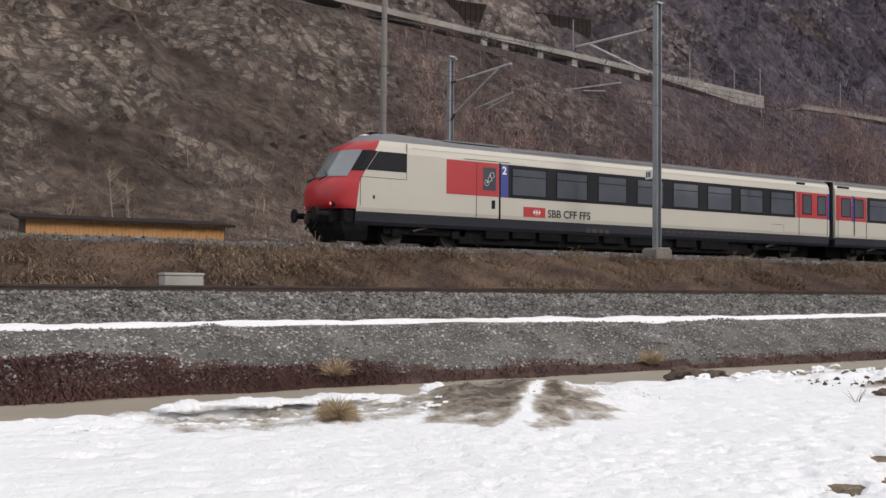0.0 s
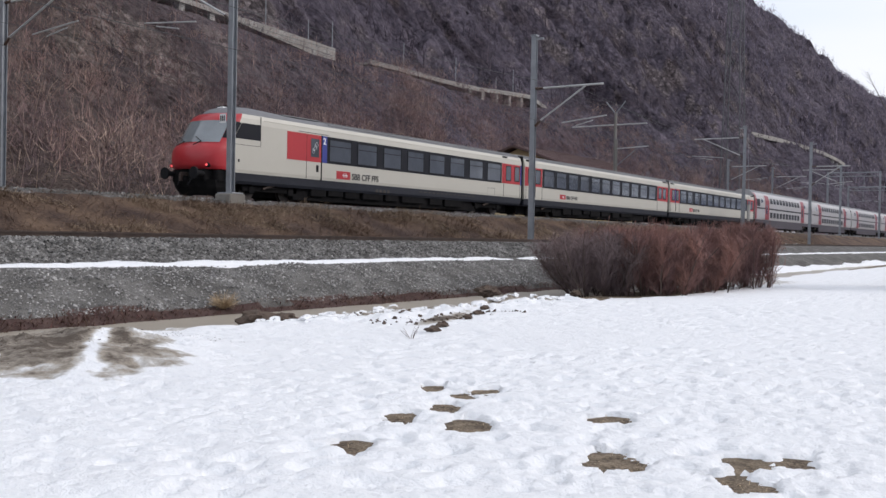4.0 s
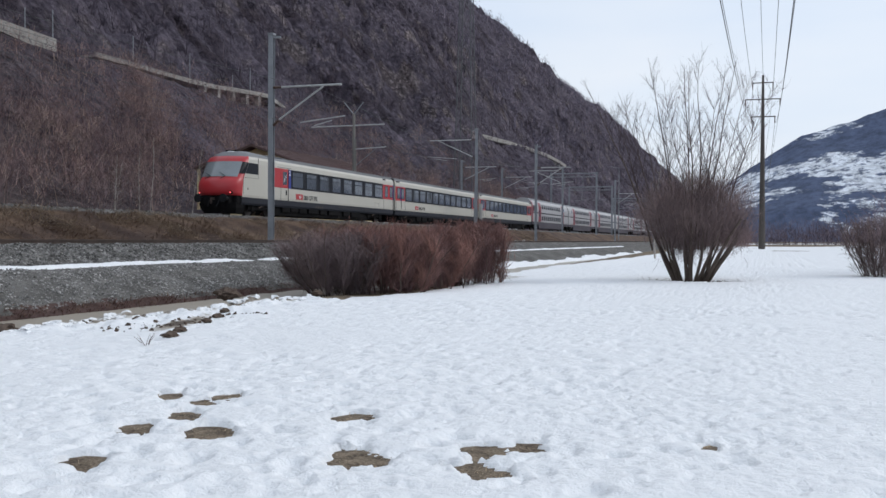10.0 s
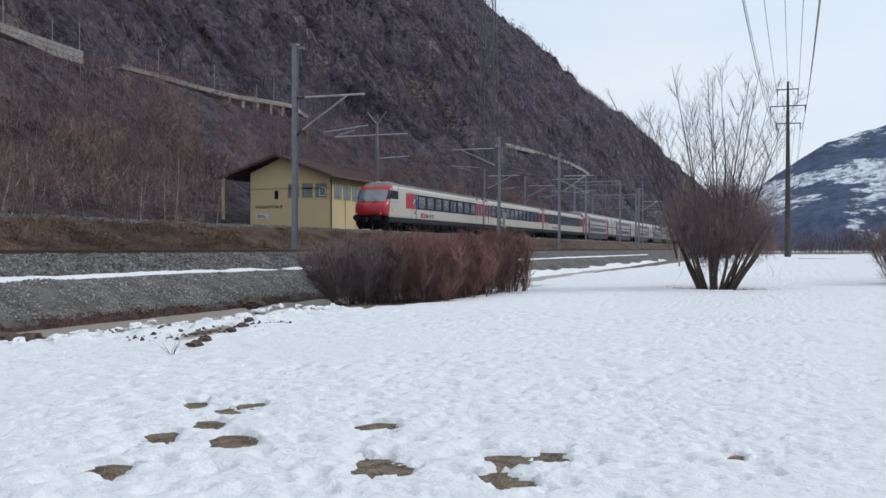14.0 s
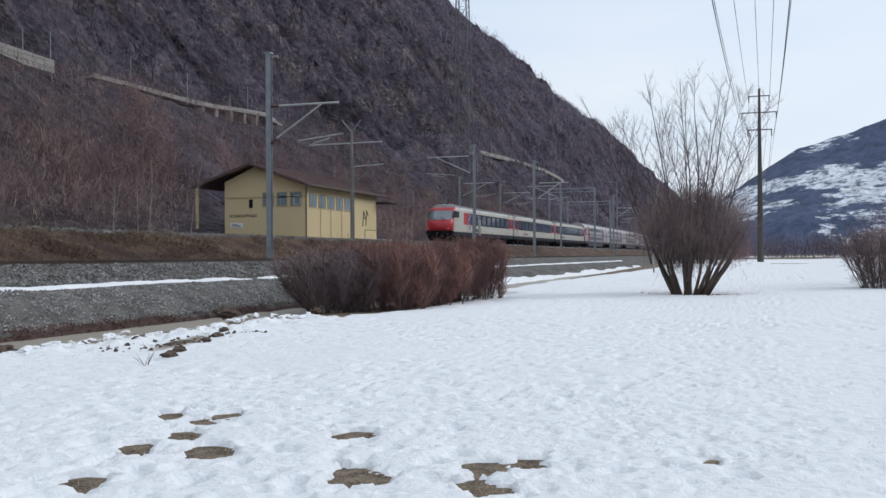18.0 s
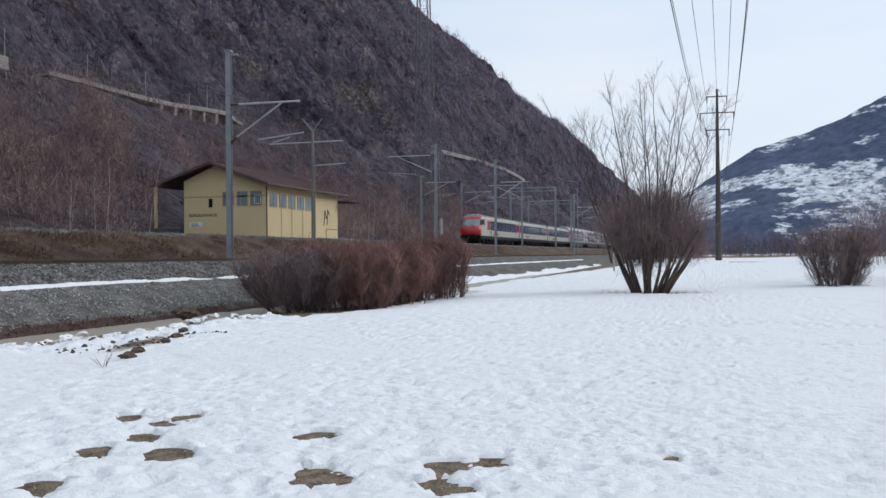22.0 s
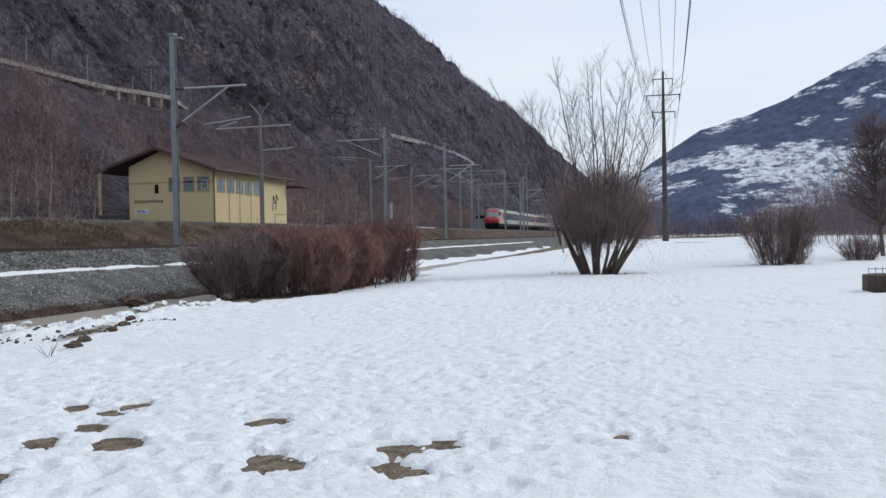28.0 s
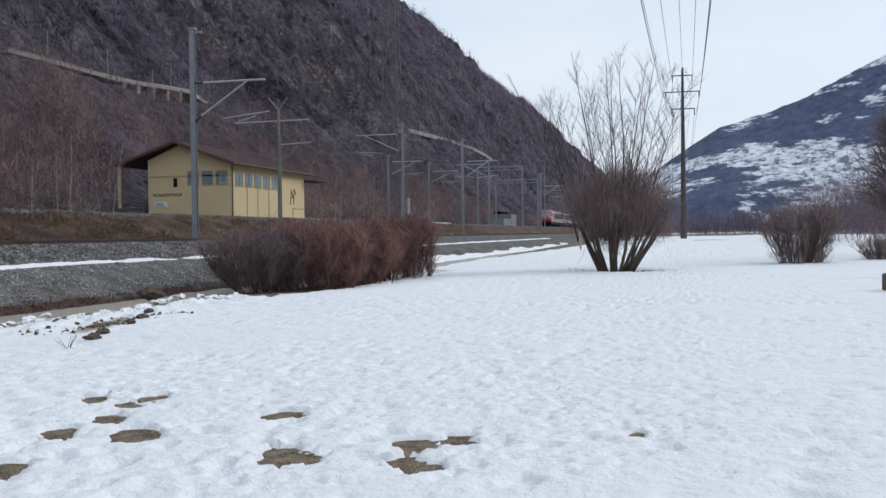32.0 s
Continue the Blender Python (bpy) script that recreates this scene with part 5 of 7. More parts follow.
def coach():
    """Single-deck coach with eleven windows and red end doors, 26.4 m with its gangways."""
    car = hold("passenger_coach", "cream single-deck railway coach with a black window band and red doors", "train car", group="single-deck coaches")
    rng = np.random.default_rng(12)
    y0, y1 = 0.25, 26.15
    coach_shell(car, y0, y1)
    skirt(car, y0, y1)
    full = [(x, z) for x, z in ROOF] + [(-x, z) for x, z in reversed(ROOF[:-1])]
    part("roof", loft(B(), [[(x, y, z) for x, z in full] for y in (y0, y1)]), ROOF_GREY, car, smooth=True)
    roof_ribs(car, y0 + 0.3, y1 - 0.3)
    for s in (1, -1):
        band = part("window_band", side_panel(B(), s, 2.75, 23.6, 1.98, 3.24, 0.008), BAND, car, "black window band")
        for k in range(11):
            w = 2.95 + k * 1.88
            pane_with_frame(band, s, w, w + 1.42, 2.10, 3.10)
        door_set(car, s, 0.3, 2.7, (0.75, 1.4), (1.75, 2.4), "2")
        door_set(car, s, 23.65, 26.1, (23.95, 24.6), (24.95, 25.6), "2")
        part("class_panel", side_panel(B(), s, 1.52, 1.68, 1.98, 3.24, 0.012), BLUE, car)
        part("grab_rail", side_panel(B(), s, 1.70, 1.73, 1.3, 3.2, 0.03), RUBBER, car)
        side_words(car, s, "2", 1.5 if s > 0 else 1.7, 2.8, 0.36, WHITE_MARK)
        logo(car, s, 5.35, 1.34, 0.32)
        side_words(car, s, "SBB CFF FFS", 6.35 if s > 0 else 8.3, 1.37, 0.34, LETTER)
        for j in (0.5, 25.0):
            part("vent_slot", side_panel(B(), s, j, j + 0.9, 3.45, 3.68, 0.004, 1.36), RUBBER, car)
        part("gutter", side_panel(B(), s, 0.4, 26.0, 3.50, 3.53, 0.01, 1.385), CREAM, car)
    bogie(car, 3.6)
    bogie(car, 22.8)
    under_boxes(car, 6.2, 20.2, rng)
    gangway(car, 0.0, y0)
    part("underframe", box(B(), -1.12, 1.12, 4.9, 21.4, 0.16, 0.78, 0.04), UNDER, car)
    part("underframe", box(B(), -0.6, 0.6, 0.6, 25.8, 0.2, 0.8, 0.04), UNDER, car)
    gangway(car, y1, 26.4)
    return car


DSIDE = [(1.36, 1.22), (1.40, 1.4), (1.40, 3.0), (1.36, 3.45), (1.22, 3.9), (1.0, 4.2)]
DROOF = [(1.0, 4.2), (0.75, 4.40), (0.4, 4.53), (0.0, 4.57)]


def deck_panel(b, s, y0, y1, z0, z1, proud):
    """A panel that follows the coach's leaning upper side."""
    xs = lambda z: float(np.interp(z, [p[1] for p in DSIDE], [p[0] for p in DSIDE]))
    zs = sorted({z0, z1, *(p[1] for p in DSIDE if z0 < p[1] < z1)})
    return loft(b, [[(s * (xs(z) + proud), y, z) for z in zs] for y in (y0, y1)])


def double_decker(cab=False):
    car = hold("double_deck_coach", "white and grey double-deck railway coach with two rows of windows" if not cab else "white double-deck railway coach with a red end", "train car", group="double-deck coaches")
    y0, y1 = 0.25, 26.55
    b = B()
    for s in (1, -1):
        loft(b, [[(s * x, y, z) for x, z in DSIDE] for y in (y0, y1)])
    full = DSIDE + DROOF[1:]
    for y in (y0, y1):
        b.faces.new([b.verts.new((x, y, z)) for x, z in full] + [b.verts.new((-x, y, z)) for x, z in reversed(full[:-1])])
    part("body_shell", b, WHITE, car)
    f = [(x, z) for x, z in DROOF] + [(-x, z) for x, z in reversed(DROOF[:-1])]
    part("roof", loft(B(), [[(x, y, z) for x, z in f] for y in (y0, y1)]), ROOF_GREY, car, smooth=True)
    b = B()
    box(b, -1.36, 1.36, y0 + 4.4, y1 - 4.4, 0.30, 1.25, 0.04)
    box(b, -1.36, 1.36, y0, y0 + 4.4, 0.85, 1.25, 0.02)
    box(b, -1.36, 1.36, y1 - 4.4, y1, 0.85, 1.25, 0.02)
    part("skirt", b, DECK_SKIRT, car)
    for s in (1, -1):
        st = part("deck_stripe", deck_panel(B(), s, y0 + 0.3, y1 - 0.2, 2.42, 2.58, 0.008), BAND, car)
        for k in range(10):
            y = 6.4 + k * 1.42
            part("upper_window", deck_panel(B(), s, y, y + 1.02, 3.12, 3.72, 0.012), BAND, car)
            part("lower_window", deck_panel(B(), s, y, y + 1.02, 1.5, 2.12, 0.012), BAND, car)
        for y in (2.6, 22.6):
            part("upper_window", deck_panel(B(), s, y, y + 0.8, 3.12, 3.6, 0.012), PANE, car)
        for y in (4.3, 21.1):
            d = part("door", deck_panel(B(), s, y, y + 1.7, 1.25, 4.0, 0.01), DOOR_RED, car, "tall dark red door field")
            part("door_window", deck_panel(B(), s, y + 0.4, y + 0.95, 1.9, 2.9, 0.016), PANE, d)
    bogie(car, 3.4)
    bogie(car, 23.4)
    if cab:
        b = B()
        for s in (1, -1):
            deck_panel(b, s, y0, 0.9, 1.25, 4.15, 0.01)
        part("red_end", b, DOOR_RED, car, "red end of the coach")
        b = B()
        for s in (1, -1):
            deck_panel(b, s, 0.95, 2.2, 2.7, 3.5, 0.01)
        part("cab_side_window", b, BAND, car)
    gangway(car, 0.0, y0)
    gangway(car, y1, 26.8)
    return car


TRAIN = [(driving_trailer(), 0.0)]
first = coach()
TRAIN.append((first, 27.55))
TRAIN.append((copy_thing(first, pose(0, 0, 0)), 27.55 + 26.4))
TRAIN.append((double_decker(True), 27.55 + 52.9))
first = double_decker()
TRAIN.append((first, 27.55 + 52.9 + 26.8))
for k in range(2, 7):
    TRAIN.append((copy_thing(first, pose(0, 0, 0)), 27.55 + 52.9 + 26.8 * k))

# ---- tracks ----
def track(x, z, gauge, y0, y1, label):
    t = hold("railway_track", label, "railway track", x, 0, z, kind="structure")
    for s in (-1, 1):
        g = s * gauge / 2
        b = box(box(box(B(), g - 0.036, g + 0.036, y0, y1, -0.045, 0.0), g - 0.009, g + 0.009, y0, y1, -0.14, -0.045), g - 0.06, g + 0.06, y0, y1, -0.16, -0.14)
        part("rail", b, RUST, t)
    me = None
    y, n = 0.0, 0
    while y < 66:
        b = part("sleeper", box(B(), -gauge * 0.85, gauge * 0.85, -0.12, 0.12, -0.30, -0.162, 0.0), CONCRETE, t) if me is None else new("sleeper", me)
        me = b.data
        b.parent = t
        b.location = (0, y, 0)
        y += 0.6
        n += 1
    b = B()
    while y < y1:
        box(b, -gauge * 0.85, gauge * 0.85, y - 0.12, y + 0.12, -0.30, -0.162)
        y += 0.6
    tagged(part("sleepers", b, CONCRETE, t), kind="stuff")
    return t


track(TRACK_X, TRACK_Z, 1.435, -150, 420, "rusty steel rails on sleepers in dark ballast")
track(TRACK_X - 3.9, TRACK_Z, 1.435, -150, 420, "rusty steel rails on sleepers in dark ballast")
track(LOW_X, LOW_Z, 1.0, -150, 420, "narrow-gauge rusty rails on sleepers in grey ballast")


# ---- masts, cantilevers and wires ----
def h_beam(b, x, y, z0, z1, w=0.24):
    t, h = 0.022, w / 2
    o = [(-h, -h), (h, -h), (h, -h + t), (t / 2, -h + t), (t / 2, h - t), (h, h - t), (h, h), (-h, h), (-h, h - t), (-t / 2, h - t), (-t / 2, -h + t), (-h, -h + t)]
    return loft(b, [[(x + u, y + v, z) for u, v in o] for z in (z0, z1)], closed=True, caps=True)


def cantilever(m, d, za, zd, reach, zr, tip=0.0):
    """Top tube, raked tube, dark insulators, steady arm; d: the side it reaches to."""
    a = part("top_tube", rod(B(), (d * 0.55, 0, za), (d * reach, 0, za + tip), 0.05), ARM, m)
    part("insulator", rod(B(), (d * 0.12, 0, za), (d * 0.55, 0, za), 0.07, 0.055), INSUL, a)
    b = part("raked_tube", rod(B(), (d * 0.42, 0, zd + 0.28), (d * (reach - 0.95), 0, za + tip * 0.7 - 0.05), 0.045), ARM, m)
    part("insulator", rod(B(), (d * 0.12, 0, zd), (d * 0.42, 0, zd + 0.28), 0.07, 0.055), INSUL, b)
    part("steady_arm", rod(rod(B(), (d * reach * 0.42, 0, zr), (d * (reach + 0.2), 0, zr + 0.25), 0.028), (d * reach * 0.62, 0, zr - 0.18), (d * (reach - 0.5), 0, zr + 0.05), 0.024), ARM, m)


def steel_mast(x, y, z0, height, d=0, za=0.0, zd=0.0, reach=4.0, zr=0.0, block=True, label="", tip=0.0):
    m = hold("catenary_mast", label or "grey galvanised steel catenary mast with a cantilever beside the track", "mast", x, y, z0, group="catenary masts")
    part("column", h_beam(B(), 0, 0, 0, height), STEEL, m)
    part("base_plate", box(B(), -0.4, 0.4, -0.3, 0.3, 0.0, 0.05, 0.01), STEEL, m)
    if block:
        part("foundation", box(B(), -0.40, 0.40, -0.42, 0.42, -1.0, 0.0, 0.05), FOOTING, m, "weathered concrete foundation block")
    part("mast_cap", box(box(B(), -0.16, 0.16, -0.16, 0.16, height, height + 0.08, 0.01), 0.1 if d >= 0 else -0.5, 0.5 if d >= 0 else -0.1, -0.05, 0.05, height - 0.18, height - 0.08), STEEL, m)
    if d:
        cantilever(m, d, za - z0, zd - z0, reach, zr - z0, tip)
    return m


A = steel_mast(-27.5, 26.85, 3.1, 9.56, -1, 11.8, 9.75, 4.9, 9.95, tip=0.2)
plate = part("number_plate", box(B(), -0.54, -0.22, -0.09, -0.07, 2.75, 3.1), WHITE_MARK, A)
bars = B()
for k in range(3):
    box(bars, -0.5 + k * 0.09, -0.45 + k * 0.09, -0.1, -0.092, 2.82, 3.03)
part("number_bars", bars, LETTER, plate)
steel_mast(-39.0, 24.6, 2.6, 9.9, 1, 11.3, 9.5, 4.9, 9.75, block=False, label="dark grey steel catenary mast with a cantilever beyond the line")
steel_mast(-23.0, 43.0, 1.36, 10.3, 1, 9.07, 7.2, 3.75, 7.3, block=False, label="tall grey steel catenary mast with a slanting tube beside the gravel")
E_mast = steel_mast(-27.5, 94.9, 3.1, 9.75, -1, 11.8, 9.8, 5.0, 9.9)
part("tension_weight", rod(B(), (0.5, 0, 0.6), (0.5, 0, 2.2), 0.16), CONCRETE, E_mast)
part("tension_wire", rod(rod(B(), (0.5, 0, 2.2), (0.3, 0, 9.0), 0.015), (-0.5, 0.9, 0.0), (0.0, 0.0, 9.2), 0.05), STEEL, E_mast)
steel_mast(-23.0, 102.4, 1.4, 10.4, 1, 9.4, 7.5, 3.75, 7.6, block=False, label="tall grey steel catenary mast with a slanting tube beside the gravel")
steel_mast(-23.0, 162.0, 1.4, 10.2, 1, 9.4, 7.5, 3.75, 7.6, block=False, label="tall grey steel catenary mast with a slanting tube beside the gravel")
steel_mast(-23.0, 222.0, 1.4, 10.2, 1, 9.4, 7.5, 3.75, 7.6, block=False, label="tall grey steel catenary mast with a slanting tube beside the gravel")
steel_mast(-27.5, 140.0, 2.9, 9.4, -1, 11.8, 9.8, 5.0, 9.9)
steel_mast(-39.2, 128.0, 2.6, 9.9, 1, 11.6, 9.6, 4.9, 9.8, block=False, label="dark grey steel catenary mast with a cantilever beyond the line")
steel_mast(-39.2, 150.0, 2.6, 10.4, 1, 11.6, 9.6, 4.9, 9.8, block=False, label="dark grey steel catenary mast with a cantilever beyond the line")


def portal(y, x0, x1, z, ztop):
    m = hold("catenary_portal", "grey steel portal frame spanning the railway tracks", "portal", x0, y, 2.6, group="catenary portals")
    w = x1 - x0
    part("column", h_beam(B(), 0, 0, 0, ztop - 2.6, 0.28), STEEL, m)
    part("column", h_beam(B(), w, 0, 0, ztop - 2.6, 0.28), STEEL, m)
    b = rod(rod(B(), (0, 0, z - 2.6), (w, 0, z - 2.6), 0.09), (0, 0, z - 3.2), (w, 0, z - 3.2), 0.06)
    for k in range(9):
        rod(b, (w * k / 9, 0, z - 3.2 + 0.6 * (k % 2)), (w * (k + 1) / 9, 0, z - 3.2 + 0.6 * ((k + 1) % 2)), 0.03, seg=5)
    part("beam", b, STEEL, m)
    for k in (0.3, 0.7):
        part("hanger", rod(rod(B(), (w * k, 0, z - 3.2), (w * k, 0, z - 5.2), 0.05), (w * k - 1.4, 0, z - 5.2), (w * k + 1.4, 0, z - 5.0), 0.035), STEEL, m)


portal(167, -34.8, -26.9, 13.2, 13.4)
portal(186, -35.2, -27.0, 11.9, 12.1)
portal(250, -36.0, -27.0, 12.4, 12.6)


def wooden_pole(x, y, z0, top, y_top=False):
    m = hold("line_pole", "tall weathered round pole beside the railway" if not y_top else "tall pale pole with forked top and long crossarm", "pole", x, y, z0)
    part("pole", rod(B(), (0, 0, 0), (0, 0, top - z0), 0.19, 0.13, 12), WOOD_POLE, m)
    if y_top:
        part("fork", rod(rod(B(), (0, 0, top - z0 - 0.1), (-1.0, 0.0, top - z0 + 1.1), 0.06), (0, 0, top - z0 - 0.1), (1.0, 0.0, top - z0 + 1.1), 0.06), STEEL, m)
        part("crossarm", rod(B(), (-4.6, 0, top - z0 - 1.2), (3.2, 0, top - z0 - 1.15), 0.06), ARM, m)
        part("crossarm", rod(B(), (0, 0, 7.9), (3.4, 0, 8.05), 0.05), ARM, m)
        part("brace", rod(B(), (0.1, 0, 6.2), (2.4, 0, 7.95), 0.04), STEEL, m)
        part("cable_duct", rod(B(), (0.2, 0, 0), (0.2, 0, 8.8), 0.06), WOOD_POLE, m)
    else:
        s = part("warning_sign", box(B(), -0.05, 0.25, -0.30, -0.19, 4.8, 5.2, 0.01), YELLOW_SIGN, m, "small yellow warning plate")
        part("sign_bar", box(B(), 0.0, 0.2, -0.31, -0.302, 4.95, 5.05), LETTER, s)
        part("second_plate", box(B(), -0.04, 0.2, -0.29, -0.19, 5.28, 5.5, 0.01), WHITE_MARK, m)
    return m


wooden_pole(-41.0, 22.05, 2.6, 15.5)
wooden_pole(-38.2, 88.4, 2.6, 14.0, True)


def span(name, points, radius, mat, sag, label, n=14):
    """A hanging wire through the given supports."""
    b = B()
    pts = []
    for (p, q) in zip(points, points[1:]):
        p, q = Vector(p), Vector(q)
        for k in range(n):
            u = k / n
            c = p.lerp(q, u)
            c.z -= sag * 4 * u * (1 - u)
            pts.append(c)
    pts.append(Vector(points[-1]))
    b.free()
    v, f = tubes(np.array([[tuple(c) for c in pts]]), np.full((1, len(pts)), radius), 4)
    return tagged(mesh_of(name, v, f, mat), label, "wire")


for tx, ys, z, zc in ((TRACK_X, (-40, 26.85, 94.9, 167, 250, 400), 11.0, 8.75), (TRACK_X - 3.9, (-40, 24.6, 88, 150, 250, 400), 11.0, 8.75), (LOW_X, (-16, 43, 102.4, 162, 222, 400), 8.9, 6.9)):
    span("carrier_wire", [(tx, y, z) for y in ys], 0.009, WIRE, 0.9, "thin dark overhead carrier wire above the track")
    span("contact_wire", [(tx, y, zc) for y in ys], 0.009, WIRE, 0.05, "thin dark overhead contact wire above the track", 4)
for dz, dx in ((0, 0.0), (0.9, 0.5), (2.2, -0.4)):
    span("line_wire", [(-41 + dx, -60, 17.2 + dz), (-41 + dx, 22.05, 14.6 + dz * 0.4), (-38.2 + dx, 88.4, 14.2 + dz * 0.4), (-39, 160, 14.0)], 0.012, WIRE, 1.2, "thin dark overhead line along the railway")


# ---- high-voltage pole and its conductors ----
def pylon():
    m = hold("power_pole", "tall dark tapered power pole with three crossarms in the snow", "pylon", 0.12, 130, 0.5)
    part("pole", rod(B(), (0, 0, -0.4), (0, 0, 22.2), 0.42, 0.14, 10), DARK_POLE, m)
    for z, l, r in ((21.25, 1.35, 1.3), (19.15, 2.2, 2.15), (16.95, 1.5, 1.55)):
        arm = part("crossarm", box(B(), -l, r, -0.07, 0.07, z - 0.06, z + 0.06, 0.01), DARK_POLE, m)
        for x in (-l + 0.1, r - 0.1):
            part("insulator_string", rod(B(), (x, 0, z - 0.05), (x, 0, z - 0.85), 0.07, 0.06), INSUL, arm)
    return m


pylon()
for x, z, sag in ((-1.25, 20.9, 3.2), (1.2, 20.9, 3.2), (-2.1, 18.8, 3.0), (2.05, 18.8, 3.0), (-1.3, 16.6, 5.4), (1.45, 16.6, 5.8), (0.0, 22.6, 3.6)):
    span("power_line", [(x - 0.8, -60, z), (x + 0.12, 130, z), (x - 2, 330, z - 2)], 0.02, WIRE, sag, "thin dark high-voltage conductor", 30)



def lattice_tower(x, y, z, height, w0, w1):
    """Tall four-legged lattice tower on the slope, with its crossarms high up."""
    m = hold("lattice_tower", "tall dark steel lattice tower in front of the hillside", "pylon", x, y, z)
    n = 15
    zs = [height * (1 - (1 - k / n) ** 1.15) for k in range(n + 1)]
    half_ = lambda q: (w0 + (w1 - w0) * min(1.0, q / height) ** 0.8) / 2
    corners = ((-1, -1), (1, -1), (1, 1), (-1, 1))
    for cx, cy in corners:
        g = 0.09
        part("leg", loft(B(), [[(cx * half_(a) + ex, cy * half_(a) + ey, a) for ex, ey in ((-g, -g), (g, -g), (g, g), (-g, g))] for a in zs], closed=True, caps=True), TOWER, m)
    for (ax, ay), (bx, by) in zip(corners, corners[1:] + corners[:1]):
        b = B()
        for k, (a, c) in enumerate(zip(zs, zs[1:])):
            p, q = half_(a), half_(c)
            rod(b, (ax * p, ay * p, a), (bx * q, by * q, c), 0.045, seg=3)
            rod(b, (bx * p, by * p, a), (ax * q, ay * q, c), 0.045, seg=3)
            rod(b, (ax * q, ay * q, c), (bx * q, by * q, c), 0.04, seg=3)
        tagged(part("bracing", b, TOWER, m), kind="stuff")
    for zc, l in ((height - 14, 6.0), (height - 7, 7.5), (height - 1, 5.0)):
        part("crossarm", rod(rod(B(), (-l, 0, zc), (l, 0, zc), 0.12, seg=4), (-l, 0, zc), (0, 0, zc + 1.6), 0.08, seg=4), TOWER, m)
    return m


lattice_tower(-57.8, 191.5, 4.0, 68.0, 4.4, 1.5)


# ---- the yellow house beyond the line ----
def house():
    h = hold("slaughterhouse", "yellow plastered two-storey house with a brown gabled roof", "house", -42.0, 85.7, 2.6)
    L, W, ze = 18.5, 8.85, 6.2
    b = B()
    # gable walls follow the roof's pitch
    rx, rz = -5.4, 8.15
    for y in (0.0, L - 0.3):
        pts = [(0, 0), (-W, 0), (-W, ze + 0.35), (rx, rz - 0.12), (0, ze - 0.1)]
        lo = [b.verts.new((x, y, z)) for x, z in pts]
        hi = [b.verts.new((x, y + 0.3, z)) for x, z in pts]
        b.faces.new(lo)
        b.faces.new(hi[::-1])
        for k in range(5):
            b.faces.new((lo[k], lo[(k + 1) % 5], hi[(k + 1) % 5], hi[k]))
        part("gable_wall", b, YELLOW, h)
        b = B()
    b.free()
    part("side_wall", box(B(), -0.3, 0.0, 0.3, L - 0.3, 0, ze - 0.15), YELLOW, h)
    part("side_wall", box(B(), -W, -W + 0.3, 0.3, L - 0.3, 0, ze + 0.2), YELLOW, h)
    for x0, z0, x1, z1, nm in ((0.85, ze - 0.28, rx, rz, "roof_slope"), (-11.8, ze - 0.2, rx, rz, "roof_slope")):
        b = B()
        q = [(x0, z0), (x1, z1), (x1, z1 + 0.16), (x0, z0 + 0.16)]
        loft(b, [[(x, -1.2, z) for x, z in q], [(x, L + 1.6, z) for x, z in q]], closed=True, caps=True)
        sl = part(nm, b, ROOF_RED, h)
        for k in range(27):
            rb, y = B(), -1.0 + k * 0.8
            loft(rb, [[(x0, y, z0 + 0.16), (x1, y, z1 + 0.16), (x1, y, z1 + 0.20), (x0, y, z0 + 0.20)], [(x0, y + 0.06, z0 + 0.16), (x1, y + 0.06, z1 + 0.16), (x1, y + 0.06, z1 + 0.20), (x0, y + 0.06, z0 + 0.20)]], closed=True, caps=True)
            part("roof_batten", rb, ROOF_RED, sl)
        b = B()
        q = [(x0, z0 - 0.1), (x1, z1 - 0.1), (x1, z1 - 0.01), (x0, z0 - 0.01)]
        loft(b, [[(x, -1.22, z) for x, z in q], [(x, -1.1, z) for x, z in q]], closed=True, caps=True)
        part("barge_board", b, SOFFIT, sl)
    part("gutter", rod(B(), (0.88, -1.2, ze - 0.3), (0.88, L + 1.6, ze - 0.3), 0.08), RUST, h)
    part("downpipe", rod(B(), (0.08, 0.12, 0), (0.08, 0.12, ze - 0.35), 0.06), SOFFIT, h)
    # trim courses
    part("string_course", box(box(B(), -W - 0.02, 0.02, -0.03, 0.0, 4.85, 5.0), 0.0, 0.03, -0.03, L, 0.9, 1.0), YELLOW_TRIM, h)
    part("plinth", box(box(B(), -W - 0.03, 0.04, -0.04, 0.0, 0.0, 0.85), 0.0, 0.04, 0.0, L, 0.0, 0.85), YELLOW_TRIM, h)
    # windows of the gable
    for x0, x1 in ((-4.55, -3.4), (-3.0, -1.95), (-1.55, -0.4)):
        w = part("window", box(B(), x0, x1, -0.03, -0.005, 4.05, 5.35), HOUSE_GLASS, h)
        f = B()
        for a, c, d, e in ((x0 - 0.06, x1 + 0.06, 3.98, 4.05), (x0 - 0.06, x1 + 0.06, 5.35, 5.42), (x0 - 0.06, x0, 4.05, 5.35), (x1, x1 + 0.06, 4.05, 5.35), (x0 + 0.35, x0 + 0.38, 4.05, 5.35)):
            box(f, a, c, -0.06, -0.004, d, e)
        part("window_frame", f, YELLOW_TRIM, w)
    f = B()
    for a, c, d, e in ((-1.15, -0.45, 4.15, 4.2), (-1.15, -0.45, 4.95, 5.0), (-1.15, -1.1, 4.15, 5.0), (-0.5, -0.45, 4.15, 5.0)):
        box(f, a, c, -0.09, -0.065, d, e)
    part("open_casement", f, WHITE_MARK, h, "white casement frame")
